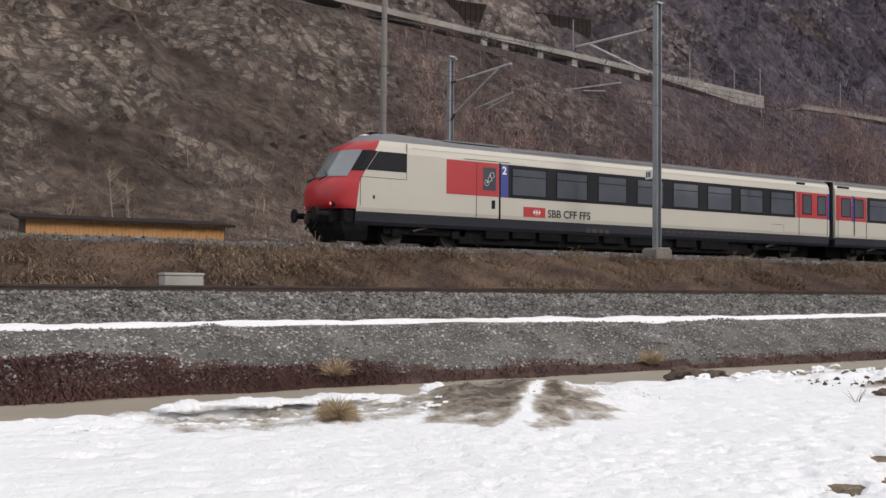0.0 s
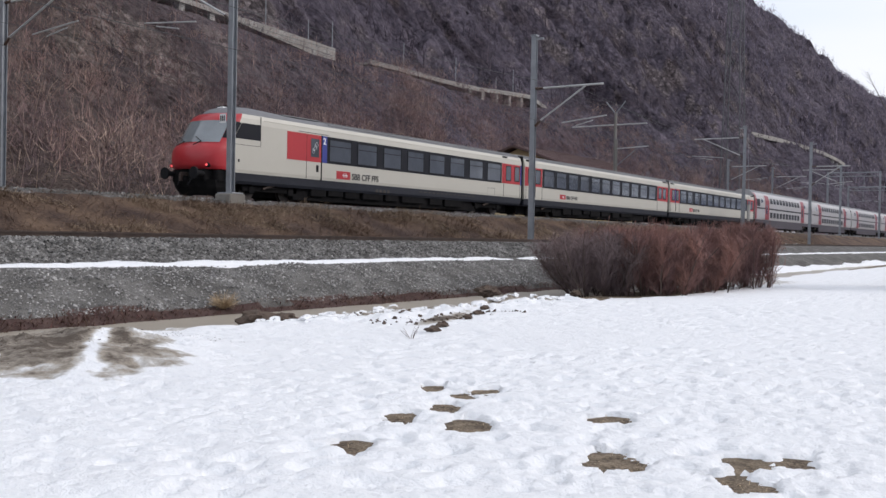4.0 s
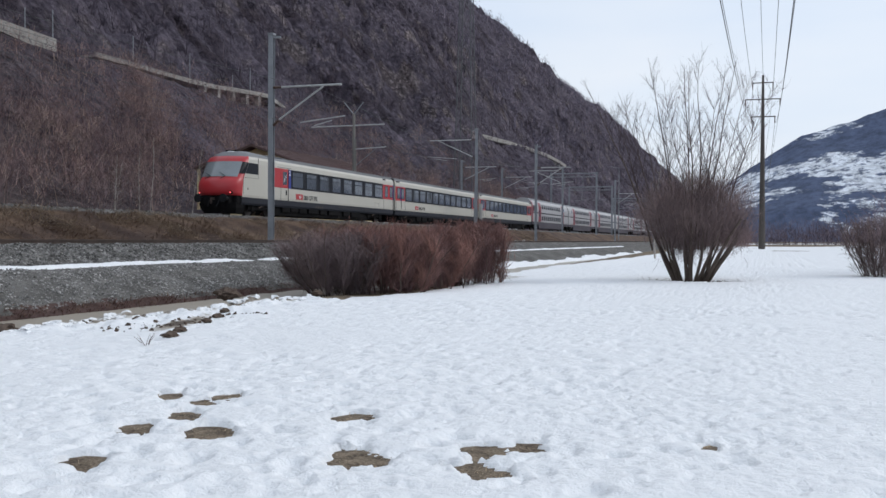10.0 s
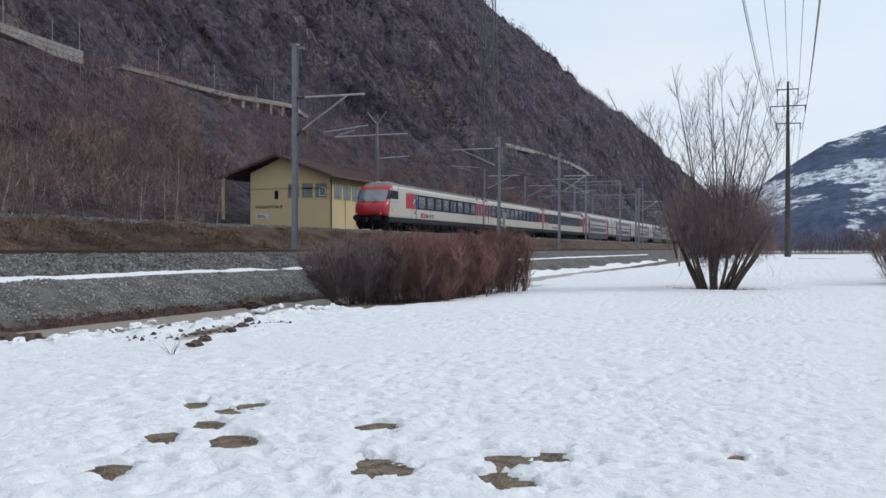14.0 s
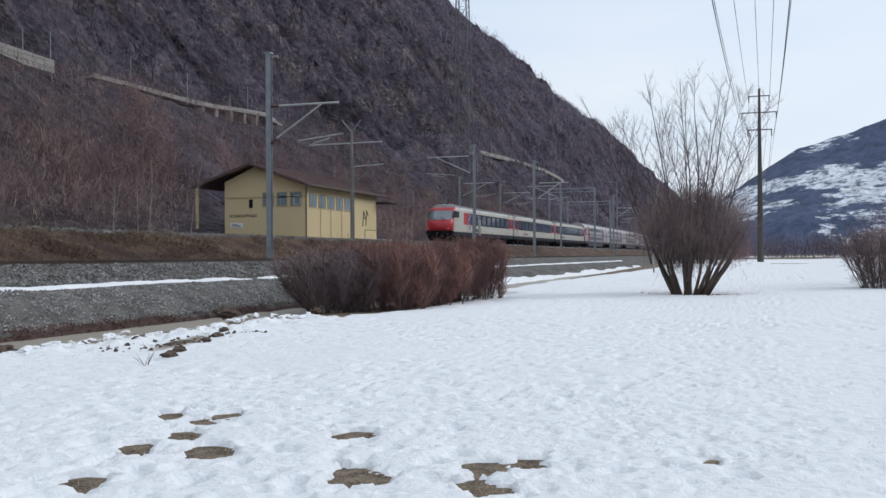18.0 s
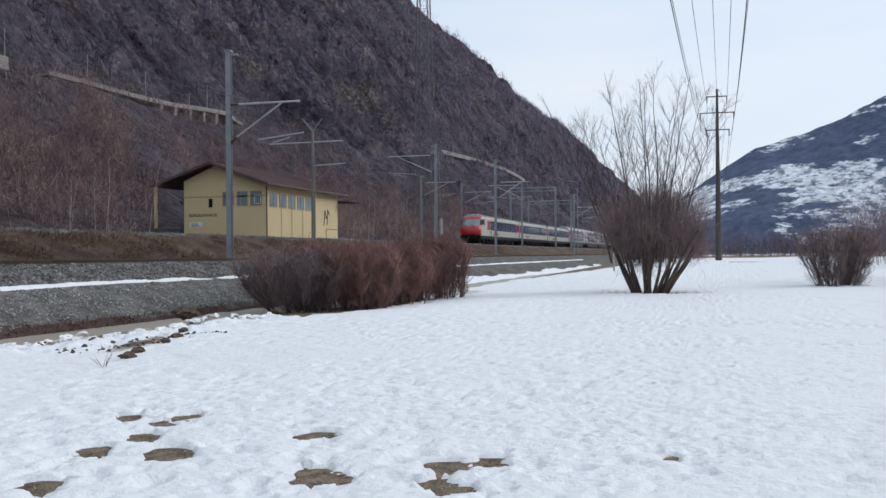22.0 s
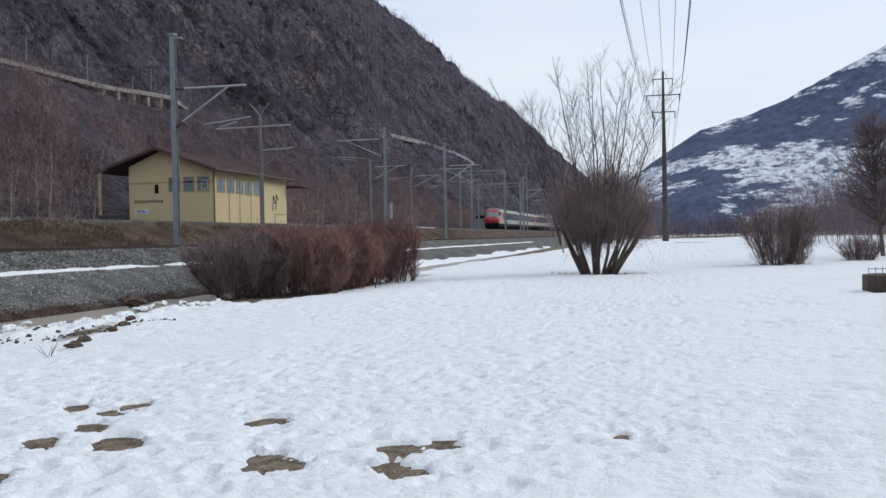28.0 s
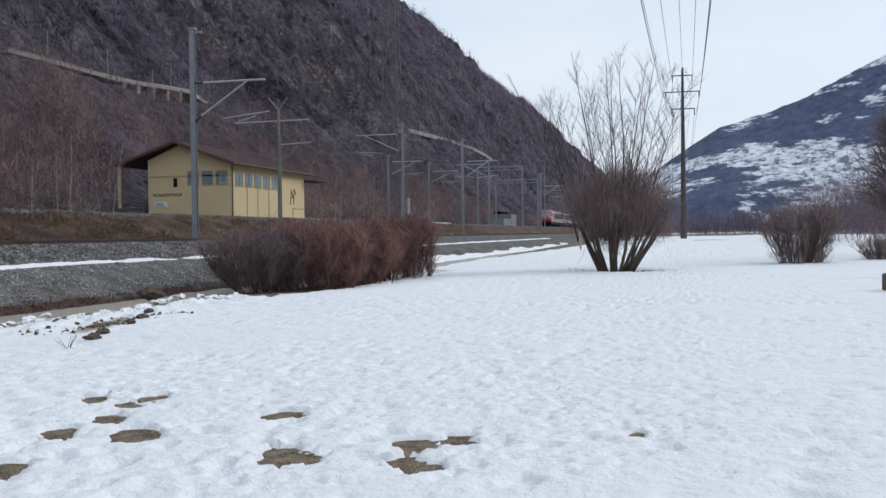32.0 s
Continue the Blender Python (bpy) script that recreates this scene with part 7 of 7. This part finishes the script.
    # inner branches all take the dark end of the tone
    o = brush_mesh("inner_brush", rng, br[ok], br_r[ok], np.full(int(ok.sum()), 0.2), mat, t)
    tagged(o, kind="stuff")
    return t


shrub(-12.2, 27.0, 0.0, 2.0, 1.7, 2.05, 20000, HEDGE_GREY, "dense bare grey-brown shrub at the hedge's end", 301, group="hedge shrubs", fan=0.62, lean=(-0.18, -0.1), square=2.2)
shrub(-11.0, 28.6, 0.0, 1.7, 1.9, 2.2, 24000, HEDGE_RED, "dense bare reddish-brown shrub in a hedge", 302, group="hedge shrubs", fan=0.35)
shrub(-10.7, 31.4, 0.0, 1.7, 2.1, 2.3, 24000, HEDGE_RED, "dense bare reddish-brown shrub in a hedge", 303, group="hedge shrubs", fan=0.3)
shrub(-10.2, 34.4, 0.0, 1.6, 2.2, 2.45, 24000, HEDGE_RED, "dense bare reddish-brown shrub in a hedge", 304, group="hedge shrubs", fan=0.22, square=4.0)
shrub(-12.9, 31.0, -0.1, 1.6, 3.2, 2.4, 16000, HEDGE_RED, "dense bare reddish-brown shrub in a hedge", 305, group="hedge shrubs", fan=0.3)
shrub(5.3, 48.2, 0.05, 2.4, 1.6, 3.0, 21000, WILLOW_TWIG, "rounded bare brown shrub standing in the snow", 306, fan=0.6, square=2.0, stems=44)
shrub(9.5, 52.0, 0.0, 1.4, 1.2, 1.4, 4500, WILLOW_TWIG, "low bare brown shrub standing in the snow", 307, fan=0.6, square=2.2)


def bare_tree(x, y, z, h, spread, seed, mat_t, mat_s, label, name="bare_tree", density=1.0, lean=0.0, r=0.09, droop=0.06):
    rng = np.random.default_rng(seed)
    t = hold(name, label, "tree", x, y, z)
    tr, rr = grow(rng, np.array([[0.0, 0, -0.1]]), np.array([[lean, 0.03, 1.0]]), np.array([h]), np.array([r]), 10, 0.05, 0.03, 0.15)
    v, f = tubes(tr, rr, 8)
    o = mesh_of("trunk", v, f, mat_t, smooth=True)
    o.parent = t
    n = int(34 * density)
    p0, dd = along(rng, tr, n, 0.24, 0.97)
    a = rng.uniform(0, 2 * np.pi, n)
    d = np.stack([np.cos(a), np.sin(a), rng.uniform(0.3, 1.0, n)], 1)
    ln = spread * rng.uniform(0.5, 1.1, n) * np.interp(p0[:, 2] / h, [0.16, 0.45, 0.95], [0.6, 1.0, 0.4])
    l1, r1 = grow(rng, p0, d, ln, np.full(n, r * 0.32), 6, 0.12, droop, 0.25)
    for k in range(n):
        v, f = tubes(l1[k:k + 1], r1[k:k + 1], 4)
        o = mesh_of("limb", v, f, mat_t)
        o.parent = t
    n = int(900 * density)
    p0, dd = along(rng, l1, n, 0.15, 1.0)
    d = dd / np.linalg.norm(dd, axis=1, keepdims=True) + rng.normal(0, 0.55, (n, 3))
    l2, r2 = grow(rng, p0, d, rng.uniform(0.3, 1.1, n) * spread * 0.4, np.full(n, r * 0.09), 4, 0.14, droop, 0.4)
    v, f = ribbons(rng, l2, r2 * 1.2)
    o = mesh_of("crown", v, f, mat_s)
    o.parent = t
    tagged(o, kind="stuff")
    return t


bare_tree(11.8, 58, 0.0, 7.4, 3.4, 401, BARK, MAUVE_TWIG, "dark bare tree with a dense mauve-brown crown in the snow", density=4.5, droop=0.02, r=0.13)
for k, (x, y, h) in enumerate(((-42.6, 9.9, 4.2), (-42.3, 10.6, 3.6), (-42.9, 8.0, 2.6))):
    bare_tree(x, y, 2.6, h, 1.1, 410 + k, BIRCH, PALE_TWIG, "slender pale birch behind the plank shed", "birch", 0.6, 0.1 * (k - 0.3), 0.045)
for k, (x, y, h) in enumerate(((-47.0, 66.0, 6.5), (-46.5, 62.0, 5.0), (-43.5, 58.0, 5.0), (-44.5, 46.0, 5.5), (-6.3, 62.0, 6.5), (-43.5, 118.0, 9.0), (-45.0, 124.0, 8.0), (-42.5, 131.0, 9.5), (-46.0, 137.0, 8.0), (-44.0, 112.0, 7.0), (-47.5, 74.0, 7.5), (-49.0, 70.0, 8.0))):
    bare_tree(x, y, 2.6 if x < -20 else 0.6, h, 1.0, 420 + k, BIRCH, TWIG, "slender pale birch at the foot of the hillside" if x < -20 else "slender pale birch beside the willow", "birch", 0.8, 0.05, 0.055)


def thicket(name, n, place, height, mat, seed, label, shoots=10, r=0.02, spread=0.5, k=3, trunk=1):
    """Many bare bushes and young trees: thin trunks and rounded, hazy crowns of short shoots, each plant with its tone,
    paler towards its top.
    """
    rng = np.random.default_rng(seed)
    x, y, z = place(rng, n)
    h = height(rng, x, y)
    tone = np.clip(rng.normal(0.42, 0.26, n) + 0.5 * fbm(x * 0.06, y * 0.06, 2, seed), 0, 1)
    wide = rng.uniform(0.22, 0.42, n) * spread / 0.75
    i = np.repeat(np.arange(n), shoots)
    m = len(i)
    q = rng.normal(0, 1, (m, 3))
    q /= np.linalg.norm(q, axis=1, keepdims=True)
    q *= rng.uniform(0.2, 1, (m, 1)) ** 0.6
    lift = 0.62 + 0.42 * q[:, 2]
    base = np.stack([x[i] + q[:, 0] * h[i] * wide[i], y[i] + q[:, 1] * h[i] * wide[i], z[i] - 0.2 + h[i] * (lift - 0.12)], 1)
    d = np.stack([q[:, 0] * 0.9, q[:, 1] * 0.9, np.full(m, 0.55)], 1) + rng.normal(0, 0.5, (m, 3))
    rr0 = r * rng.uniform(0.6, 1.3, m) * (h[i] / h.mean()) ** 0.5
    p, rr = grow(rng, base, d, h[i] * rng.uniform(0.12, 0.34, m), rr0, k, 0.2, 0.03, 0.35)
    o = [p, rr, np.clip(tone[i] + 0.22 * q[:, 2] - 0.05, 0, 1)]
    if trunk:
        i = np.repeat(np.arange(n), trunk)
        m = len(i)
        roots = np.stack([x[i] + rng.normal(0, 0.1, m) * h[i] * wide[i], y[i] + rng.normal(0, 0.1, m) * h[i] * wide[i], z[i] - 0.4], 1)
        p2, r2 = grow(rng, roots, np.stack([rng.normal(0, 0.16, m), rng.normal(0, 0.16, m), np.ones(m)], 1), h[i] * rng.uniform(0.7, 1.0, m), np.full(m, r * 1.5), k, 0.08, 0.03, 0.3)
        o = [np.concatenate([o[0], p2]), np.concatenate([o[1], r2]), np.concatenate([o[2], np.clip(tone[i] + rng.choice((-0.3, 0.35), m, p=(0.75, 0.25)), 0, 1)])]
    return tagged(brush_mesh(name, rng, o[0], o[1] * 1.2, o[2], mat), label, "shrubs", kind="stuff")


def on_hill(o0, o1, y0, y1, power=1.0):
    def place(rng, n):
        o = o0 + (o1 - o0) * rng.uniform(0, 1, n) ** power
        y = y0 + (y1 - y0) * rng.uniform(0, 1, n)
        x = -o
        keep = ~((x > -58) & (x < -39) & (y > 80) & (y < 112))
        keep &= ~((x > -64) & (x > -0.63 * y) & (y < 112))
        x, y = np.where(keep, x, np.minimum(-62.0, -0.66 * y) - rng.uniform(0, 8, n)), y
        return x, y, np.maximum(hill_z(x, y), 2.6)
    return place


foot_h = lambda rng, x, y: rng.uniform(2.6, 5.6, len(x)) * np.clip(1.15 - (-x - 44) / 60, 0.5, 1) * np.clip((y + 10) / 45, 0.45, 1)
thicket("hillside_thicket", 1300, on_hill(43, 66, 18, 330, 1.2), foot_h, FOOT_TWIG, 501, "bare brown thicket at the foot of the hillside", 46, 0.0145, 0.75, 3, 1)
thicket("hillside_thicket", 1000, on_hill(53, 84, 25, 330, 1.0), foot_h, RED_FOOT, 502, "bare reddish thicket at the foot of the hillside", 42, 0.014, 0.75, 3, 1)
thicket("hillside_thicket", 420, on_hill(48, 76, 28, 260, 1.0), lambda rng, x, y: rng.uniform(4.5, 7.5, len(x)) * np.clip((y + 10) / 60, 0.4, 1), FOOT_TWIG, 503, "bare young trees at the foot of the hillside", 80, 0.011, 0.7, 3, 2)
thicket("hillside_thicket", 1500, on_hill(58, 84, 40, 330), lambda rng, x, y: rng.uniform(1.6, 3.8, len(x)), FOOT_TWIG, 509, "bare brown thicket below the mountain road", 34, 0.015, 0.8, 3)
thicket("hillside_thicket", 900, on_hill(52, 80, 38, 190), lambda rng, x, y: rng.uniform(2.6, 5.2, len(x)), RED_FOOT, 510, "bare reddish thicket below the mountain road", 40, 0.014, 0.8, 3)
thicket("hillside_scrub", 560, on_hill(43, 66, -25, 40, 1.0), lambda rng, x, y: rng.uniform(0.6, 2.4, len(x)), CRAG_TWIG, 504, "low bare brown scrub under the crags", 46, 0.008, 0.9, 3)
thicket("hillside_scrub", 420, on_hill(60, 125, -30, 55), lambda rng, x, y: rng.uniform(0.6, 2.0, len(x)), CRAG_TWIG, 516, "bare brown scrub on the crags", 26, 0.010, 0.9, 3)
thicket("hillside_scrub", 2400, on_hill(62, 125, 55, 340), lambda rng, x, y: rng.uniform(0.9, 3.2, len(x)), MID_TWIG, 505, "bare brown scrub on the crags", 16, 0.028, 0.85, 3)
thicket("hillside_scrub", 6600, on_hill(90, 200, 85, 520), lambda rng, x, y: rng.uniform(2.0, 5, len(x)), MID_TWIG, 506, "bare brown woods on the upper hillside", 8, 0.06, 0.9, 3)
thicket("hillside_scrub", 7000, on_hill(90, 264, 400, 1700), lambda rng, x, y: rng.uniform(3, 8, len(x)), HAZY_UPPER_TWIG, 508, "bare brown woods on the upper hillside", 7, 0.15, 0.85, 3)
thicket("hillside_scrub", 3600, on_hill(244, 272, 500, 2200), lambda rng, x, y: rng.uniform(2.5, 7, len(x)), HAZY_UPPER_TWIG, 507, "bare brown woods on the ridge", 9, 0.13, 0.9, 3)


def on_field(x0, x1, y0, y1):
    def place(rng, n):
        x, y = rng.uniform(x0, x1, n), rng.uniform(y0, y1, n)
        return x, y, 0.7 + 0 * x
    return place


far_h = lambda rng, x, y: rng.uniform(3.0, 8.5, len(x)) * (0.75 + 0.6 * fbm(x * 0.05, y * 0.02, 2, 9))
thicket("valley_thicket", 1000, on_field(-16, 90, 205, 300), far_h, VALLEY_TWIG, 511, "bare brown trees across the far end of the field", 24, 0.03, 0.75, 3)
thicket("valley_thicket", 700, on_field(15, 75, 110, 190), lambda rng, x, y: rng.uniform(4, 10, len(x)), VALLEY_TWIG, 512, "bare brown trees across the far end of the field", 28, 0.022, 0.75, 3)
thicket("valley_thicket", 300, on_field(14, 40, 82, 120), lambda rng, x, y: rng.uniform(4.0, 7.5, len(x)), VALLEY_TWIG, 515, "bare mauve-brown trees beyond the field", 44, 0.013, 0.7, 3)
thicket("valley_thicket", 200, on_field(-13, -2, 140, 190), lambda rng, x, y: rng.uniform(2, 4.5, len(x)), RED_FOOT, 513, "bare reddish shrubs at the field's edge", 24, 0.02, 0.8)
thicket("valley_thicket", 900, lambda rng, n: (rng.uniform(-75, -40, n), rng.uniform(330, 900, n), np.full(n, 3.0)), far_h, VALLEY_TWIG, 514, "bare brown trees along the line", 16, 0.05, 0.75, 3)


# ---- loose stones and dry grass ----
def stones(name, n, xr, yr, size, mat, seed, label, sink=0.25, power=1.0, bed=ground_z, category="ballast"):
    rng = np.random.default_rng(seed)
    x = rng.uniform(*xr, n)
    y = yr[0] + (yr[1] - yr[0]) * rng.uniform(0, 1, n) ** power
    z = bed(x, y)
    s = size[0] + (size[1] - size[0]) * rng.uniform(0, 1, n) ** 2
    unit = np.array([[1, 0, -0.5], [0, 1, -0.5], [-1, 0, -0.5], [0, -1, -0.5], [0.45, 0.3, 0.7], [-0.4, -0.3, 0.65]], float)
    v = unit[None] + rng.normal(0, 0.24, (n, 6, 3))
    # a random turn about two axes, so that facets look every way
    a, b = rng.uniform(0, 2 * np.pi, n), rng.normal(0, 0.3, n)
    ca, sa, cb, sb = np.cos(a), np.sin(a), np.cos(b), np.sin(b)
    rot = np.stack([np.stack([ca, -sa * cb, sa * sb], -1), np.stack([sa, ca * cb, -ca * sb], -1), np.stack([0 * a, sb, cb], -1)], -2)
    v = np.einsum("nij,nkj->nki", rot, v * np.array([1, 0.8, 0.65])) * s[:, None, None]
    v = v + np.stack([x, y, z + s * sink], 1)[:, None, :]
    tri = np.array([[0, 1, 4], [1, 2, 5], [1, 5, 4], [2, 3, 5], [3, 0, 4], [3, 4, 5]])
    f = (np.arange(n)[:, None, None] * 6 + tri[None]).reshape(-1, 3)
    return tagged(mesh_of(name, v.reshape(-1, 3), f, mat), label, category, kind="stuff")


stones("ballast_stones", 30000, (-19.6, -17.7), (-4, 62), (0.025, 0.062), STONE, 601, "grey broken ballast stones", power=1.15)
stones("gravel_stones", 34000, (-17.1, -15.05), (-3, 55), (0.011, 0.044), PALE_STONE, 602, "small grey gravel stones on a slope", power=1.2)
stones("ballast_stones", 9000, (-29.8, -27.2), (-6, 110), (0.03, 0.075), STONE, 603, "grey broken ballast stones", power=1.2)
stones("talus_stones", 900, (-43.5, -39.6), (-6, 40), (0.08, 0.3), STONE, 604, "grey stones along the foot of the hillside")
stones("ballast_stones", 6000, (-22.9, -19.4), (-4, 40), (0.03, 0.06), STONE, 605, "grey broken ballast stones")


def blades(name, n, xr, yr, length, mat, seed, label, lean=(0.75, 0.25, 0.22), width=0.009, power=1.0, drop=0.0, spots=(), stand=1.0, clumpy=False):
    rng = np.random.default_rng(seed)
    x = rng.uniform(*xr, n)
    y = yr[0] + (yr[1] - yr[0]) * rng.uniform(0, 1, n) ** power
    if spots:
        at = np.array(spots)[rng.integers(0, len(spots), n)]
        a, q = rng.uniform(0, 2 * np.pi, n), np.sqrt(rng.uniform(0, 1, n)) * 0.95
        x, y = at[:, 0] + at[:, 2] * q * np.cos(a), at[:, 1] + at[:, 3] * q * np.sin(a)
    if clumpy:
        keep = fbm(x * 0.9, y * 0.45, 3, seed) > 0.12
        x, y, n = x[keep], y[keep], int(keep.sum())
    clump = fbm(x * 1.3, y * 1.3, 3, 17)
    base = np.stack([x, y, ground_z(x, y) - 0.02], 1)
    d = np.array(lean)[None] + rng.normal(0, 0.55, (n, 3)) + np.stack([0 * x, 0.5 * fbm(x, y, 2, 18), 0 * x], 1)
    d[:, 2] = np.abs(d[:, 2]) * stand
    d /= np.linalg.norm(d, axis=1, keepdims=True)
    ln = rng.uniform(*length, n) * (1 + 0.7 * clump)
    mid = base + d * (ln * 0.55)[:, None]
    tip = mid + (d + np.array([0.35, 0, -0.75 - drop])) * (ln * 0.4)[:, None]
    side = np.cross(d, np.array([0, 0, 1.0]))
    side /= np.linalg.norm(side, axis=1, keepdims=True) + 1e-6
    w = side * width
    v = np.stack([base - w, base + w, mid - w * 0.8, mid + w * 0.8, tip], 1)
    f = (np.arange(n)[:, None, None] * 5 + np.array([[0, 1, 3], [0, 3, 2], [2, 3, 4]])[None]).reshape(-1, 3)
    return tagged(mesh_of(name, v.reshape(-1, 3), f, mat), label, "grass", kind="stuff")


blades("dry_grass", 60000, (-27.5, -23.5), (-8, 125), (0.2, 0.55), GRASS_BLADE, 611, "matted dry brown grass on the railway bank", power=1.35, width=0.006, stand=0.4, lean=(0.6, 0.15, 0.1))
blades("dry_grass", 36000, (-27.4, -23.6), (8, 60), (0.2, 0.6), GRASS_BLADE, 619, "matted dry brown grass on the railway bank", width=0.008, stand=0.6, lean=(0.6, 0.15, 0.15), clumpy=True)
blades("straw_grass", 60000, (-27.5, -23.6), (-8, 110), (0.25, 0.7), PALE_TWIG, 618, "pale straw-coloured clumps of dry grass on the railway bank", power=1.3, width=0.008, stand=0.5, lean=(0.7, 0.15, 0.12), clumpy=True)
blades("dry_grass", 5000, (-15.2, -14.6), (-3, 60), (0.08, 0.25), GRASS_BLADE, 612, "dry brown grass along the foot of the gravel slope", power=1.2)
blades("red_stems", 16000, (-16.0, -14.7), (-3, 4.6), (0.10, 0.34), BRAMBLE, 613, "low dark reddish stems on the gravel slope", stand=0.4, width=0.006)
blades("red_stems", 7000, (-15.5, -14.7), (4, 8.5), (0.08, 0.28), BRAMBLE, 617, "low dark reddish stems on the gravel slope", stand=0.4, width=0.006)
blades("red_stems", 5000, (-15.15, -14.65), (7, 50), (0.06, 0.22), BRAMBLE, 614, "low dark reddish stems on the gravel slope")
blades("flattened_grass", 3600, (-6.5, -1.2), (5.4, 10), (0.04, 0.11), STRAW, 615, "flattened brown grass bared by the melted snow", width=0.003, spots=MELT, lean=(0.2, 0.2, 0.1), stand=0.18)
blades("flattened_grass", 2500, (-5.2, -0.3), (39.8, 42), (0.1, 0.25), GRASS_BLADE, 616, "flattened brown grass bared by the melted snow", width=0.006)

stones("earth_crumbs", 700, (-11.6, -9.9), (6.0, 10.2), (0.004, 0.014), CLOD, 606, "dark crumbs of earth on the dirty snow", bed=snow_z, category="earth")
stones("earth_crumbs", 150, (-10.7, -9.9), (13.8, 18.5), (0.01, 0.06), CLOD, 607, "dark crumbs of earth on the dirty snow", bed=snow_z, category="earth")
stones("earth_crumbs", 120, (-12.2, -11.5), (13.0, 23.5), (0.01, 0.04), CLOD, 608, "dark crumbs of earth on the dirty snow", bed=snow_z, category="earth")


# ---- motion of the train: it draws away along the line and gathers speed ----
def motions():
    rows = [(0, 13.35), (1, 16.83), (2, 20.27), (3, 23.75), (4, 27.3), (5, 30.92), (6, 34.6), (7, 38.4), (8, 42.3), (9, 46.35), (10, 50.65), (11, 55.15), (12, 59.9),
            (13, 64.85), (14, 70.1), (15, 75.65), (16, 81.45), (17, 87.55), (18, 93.95), (19, 100.75), (20, 107.9), (21, 115.3), (22, 123.0), (23, 131.1), (24, 139.5), (25, 148.3),
            (26, 157.6), (27, 167.2), (28, 177.4), (29, 188.6), (30, 200.5), (31, 213.3), (32, 227.0)]
    for car, back in TRAIN:
        walk(car, [(t, pose(TRACK_X, y + back, TRACK_Z)) for t, y in rows])


motions()
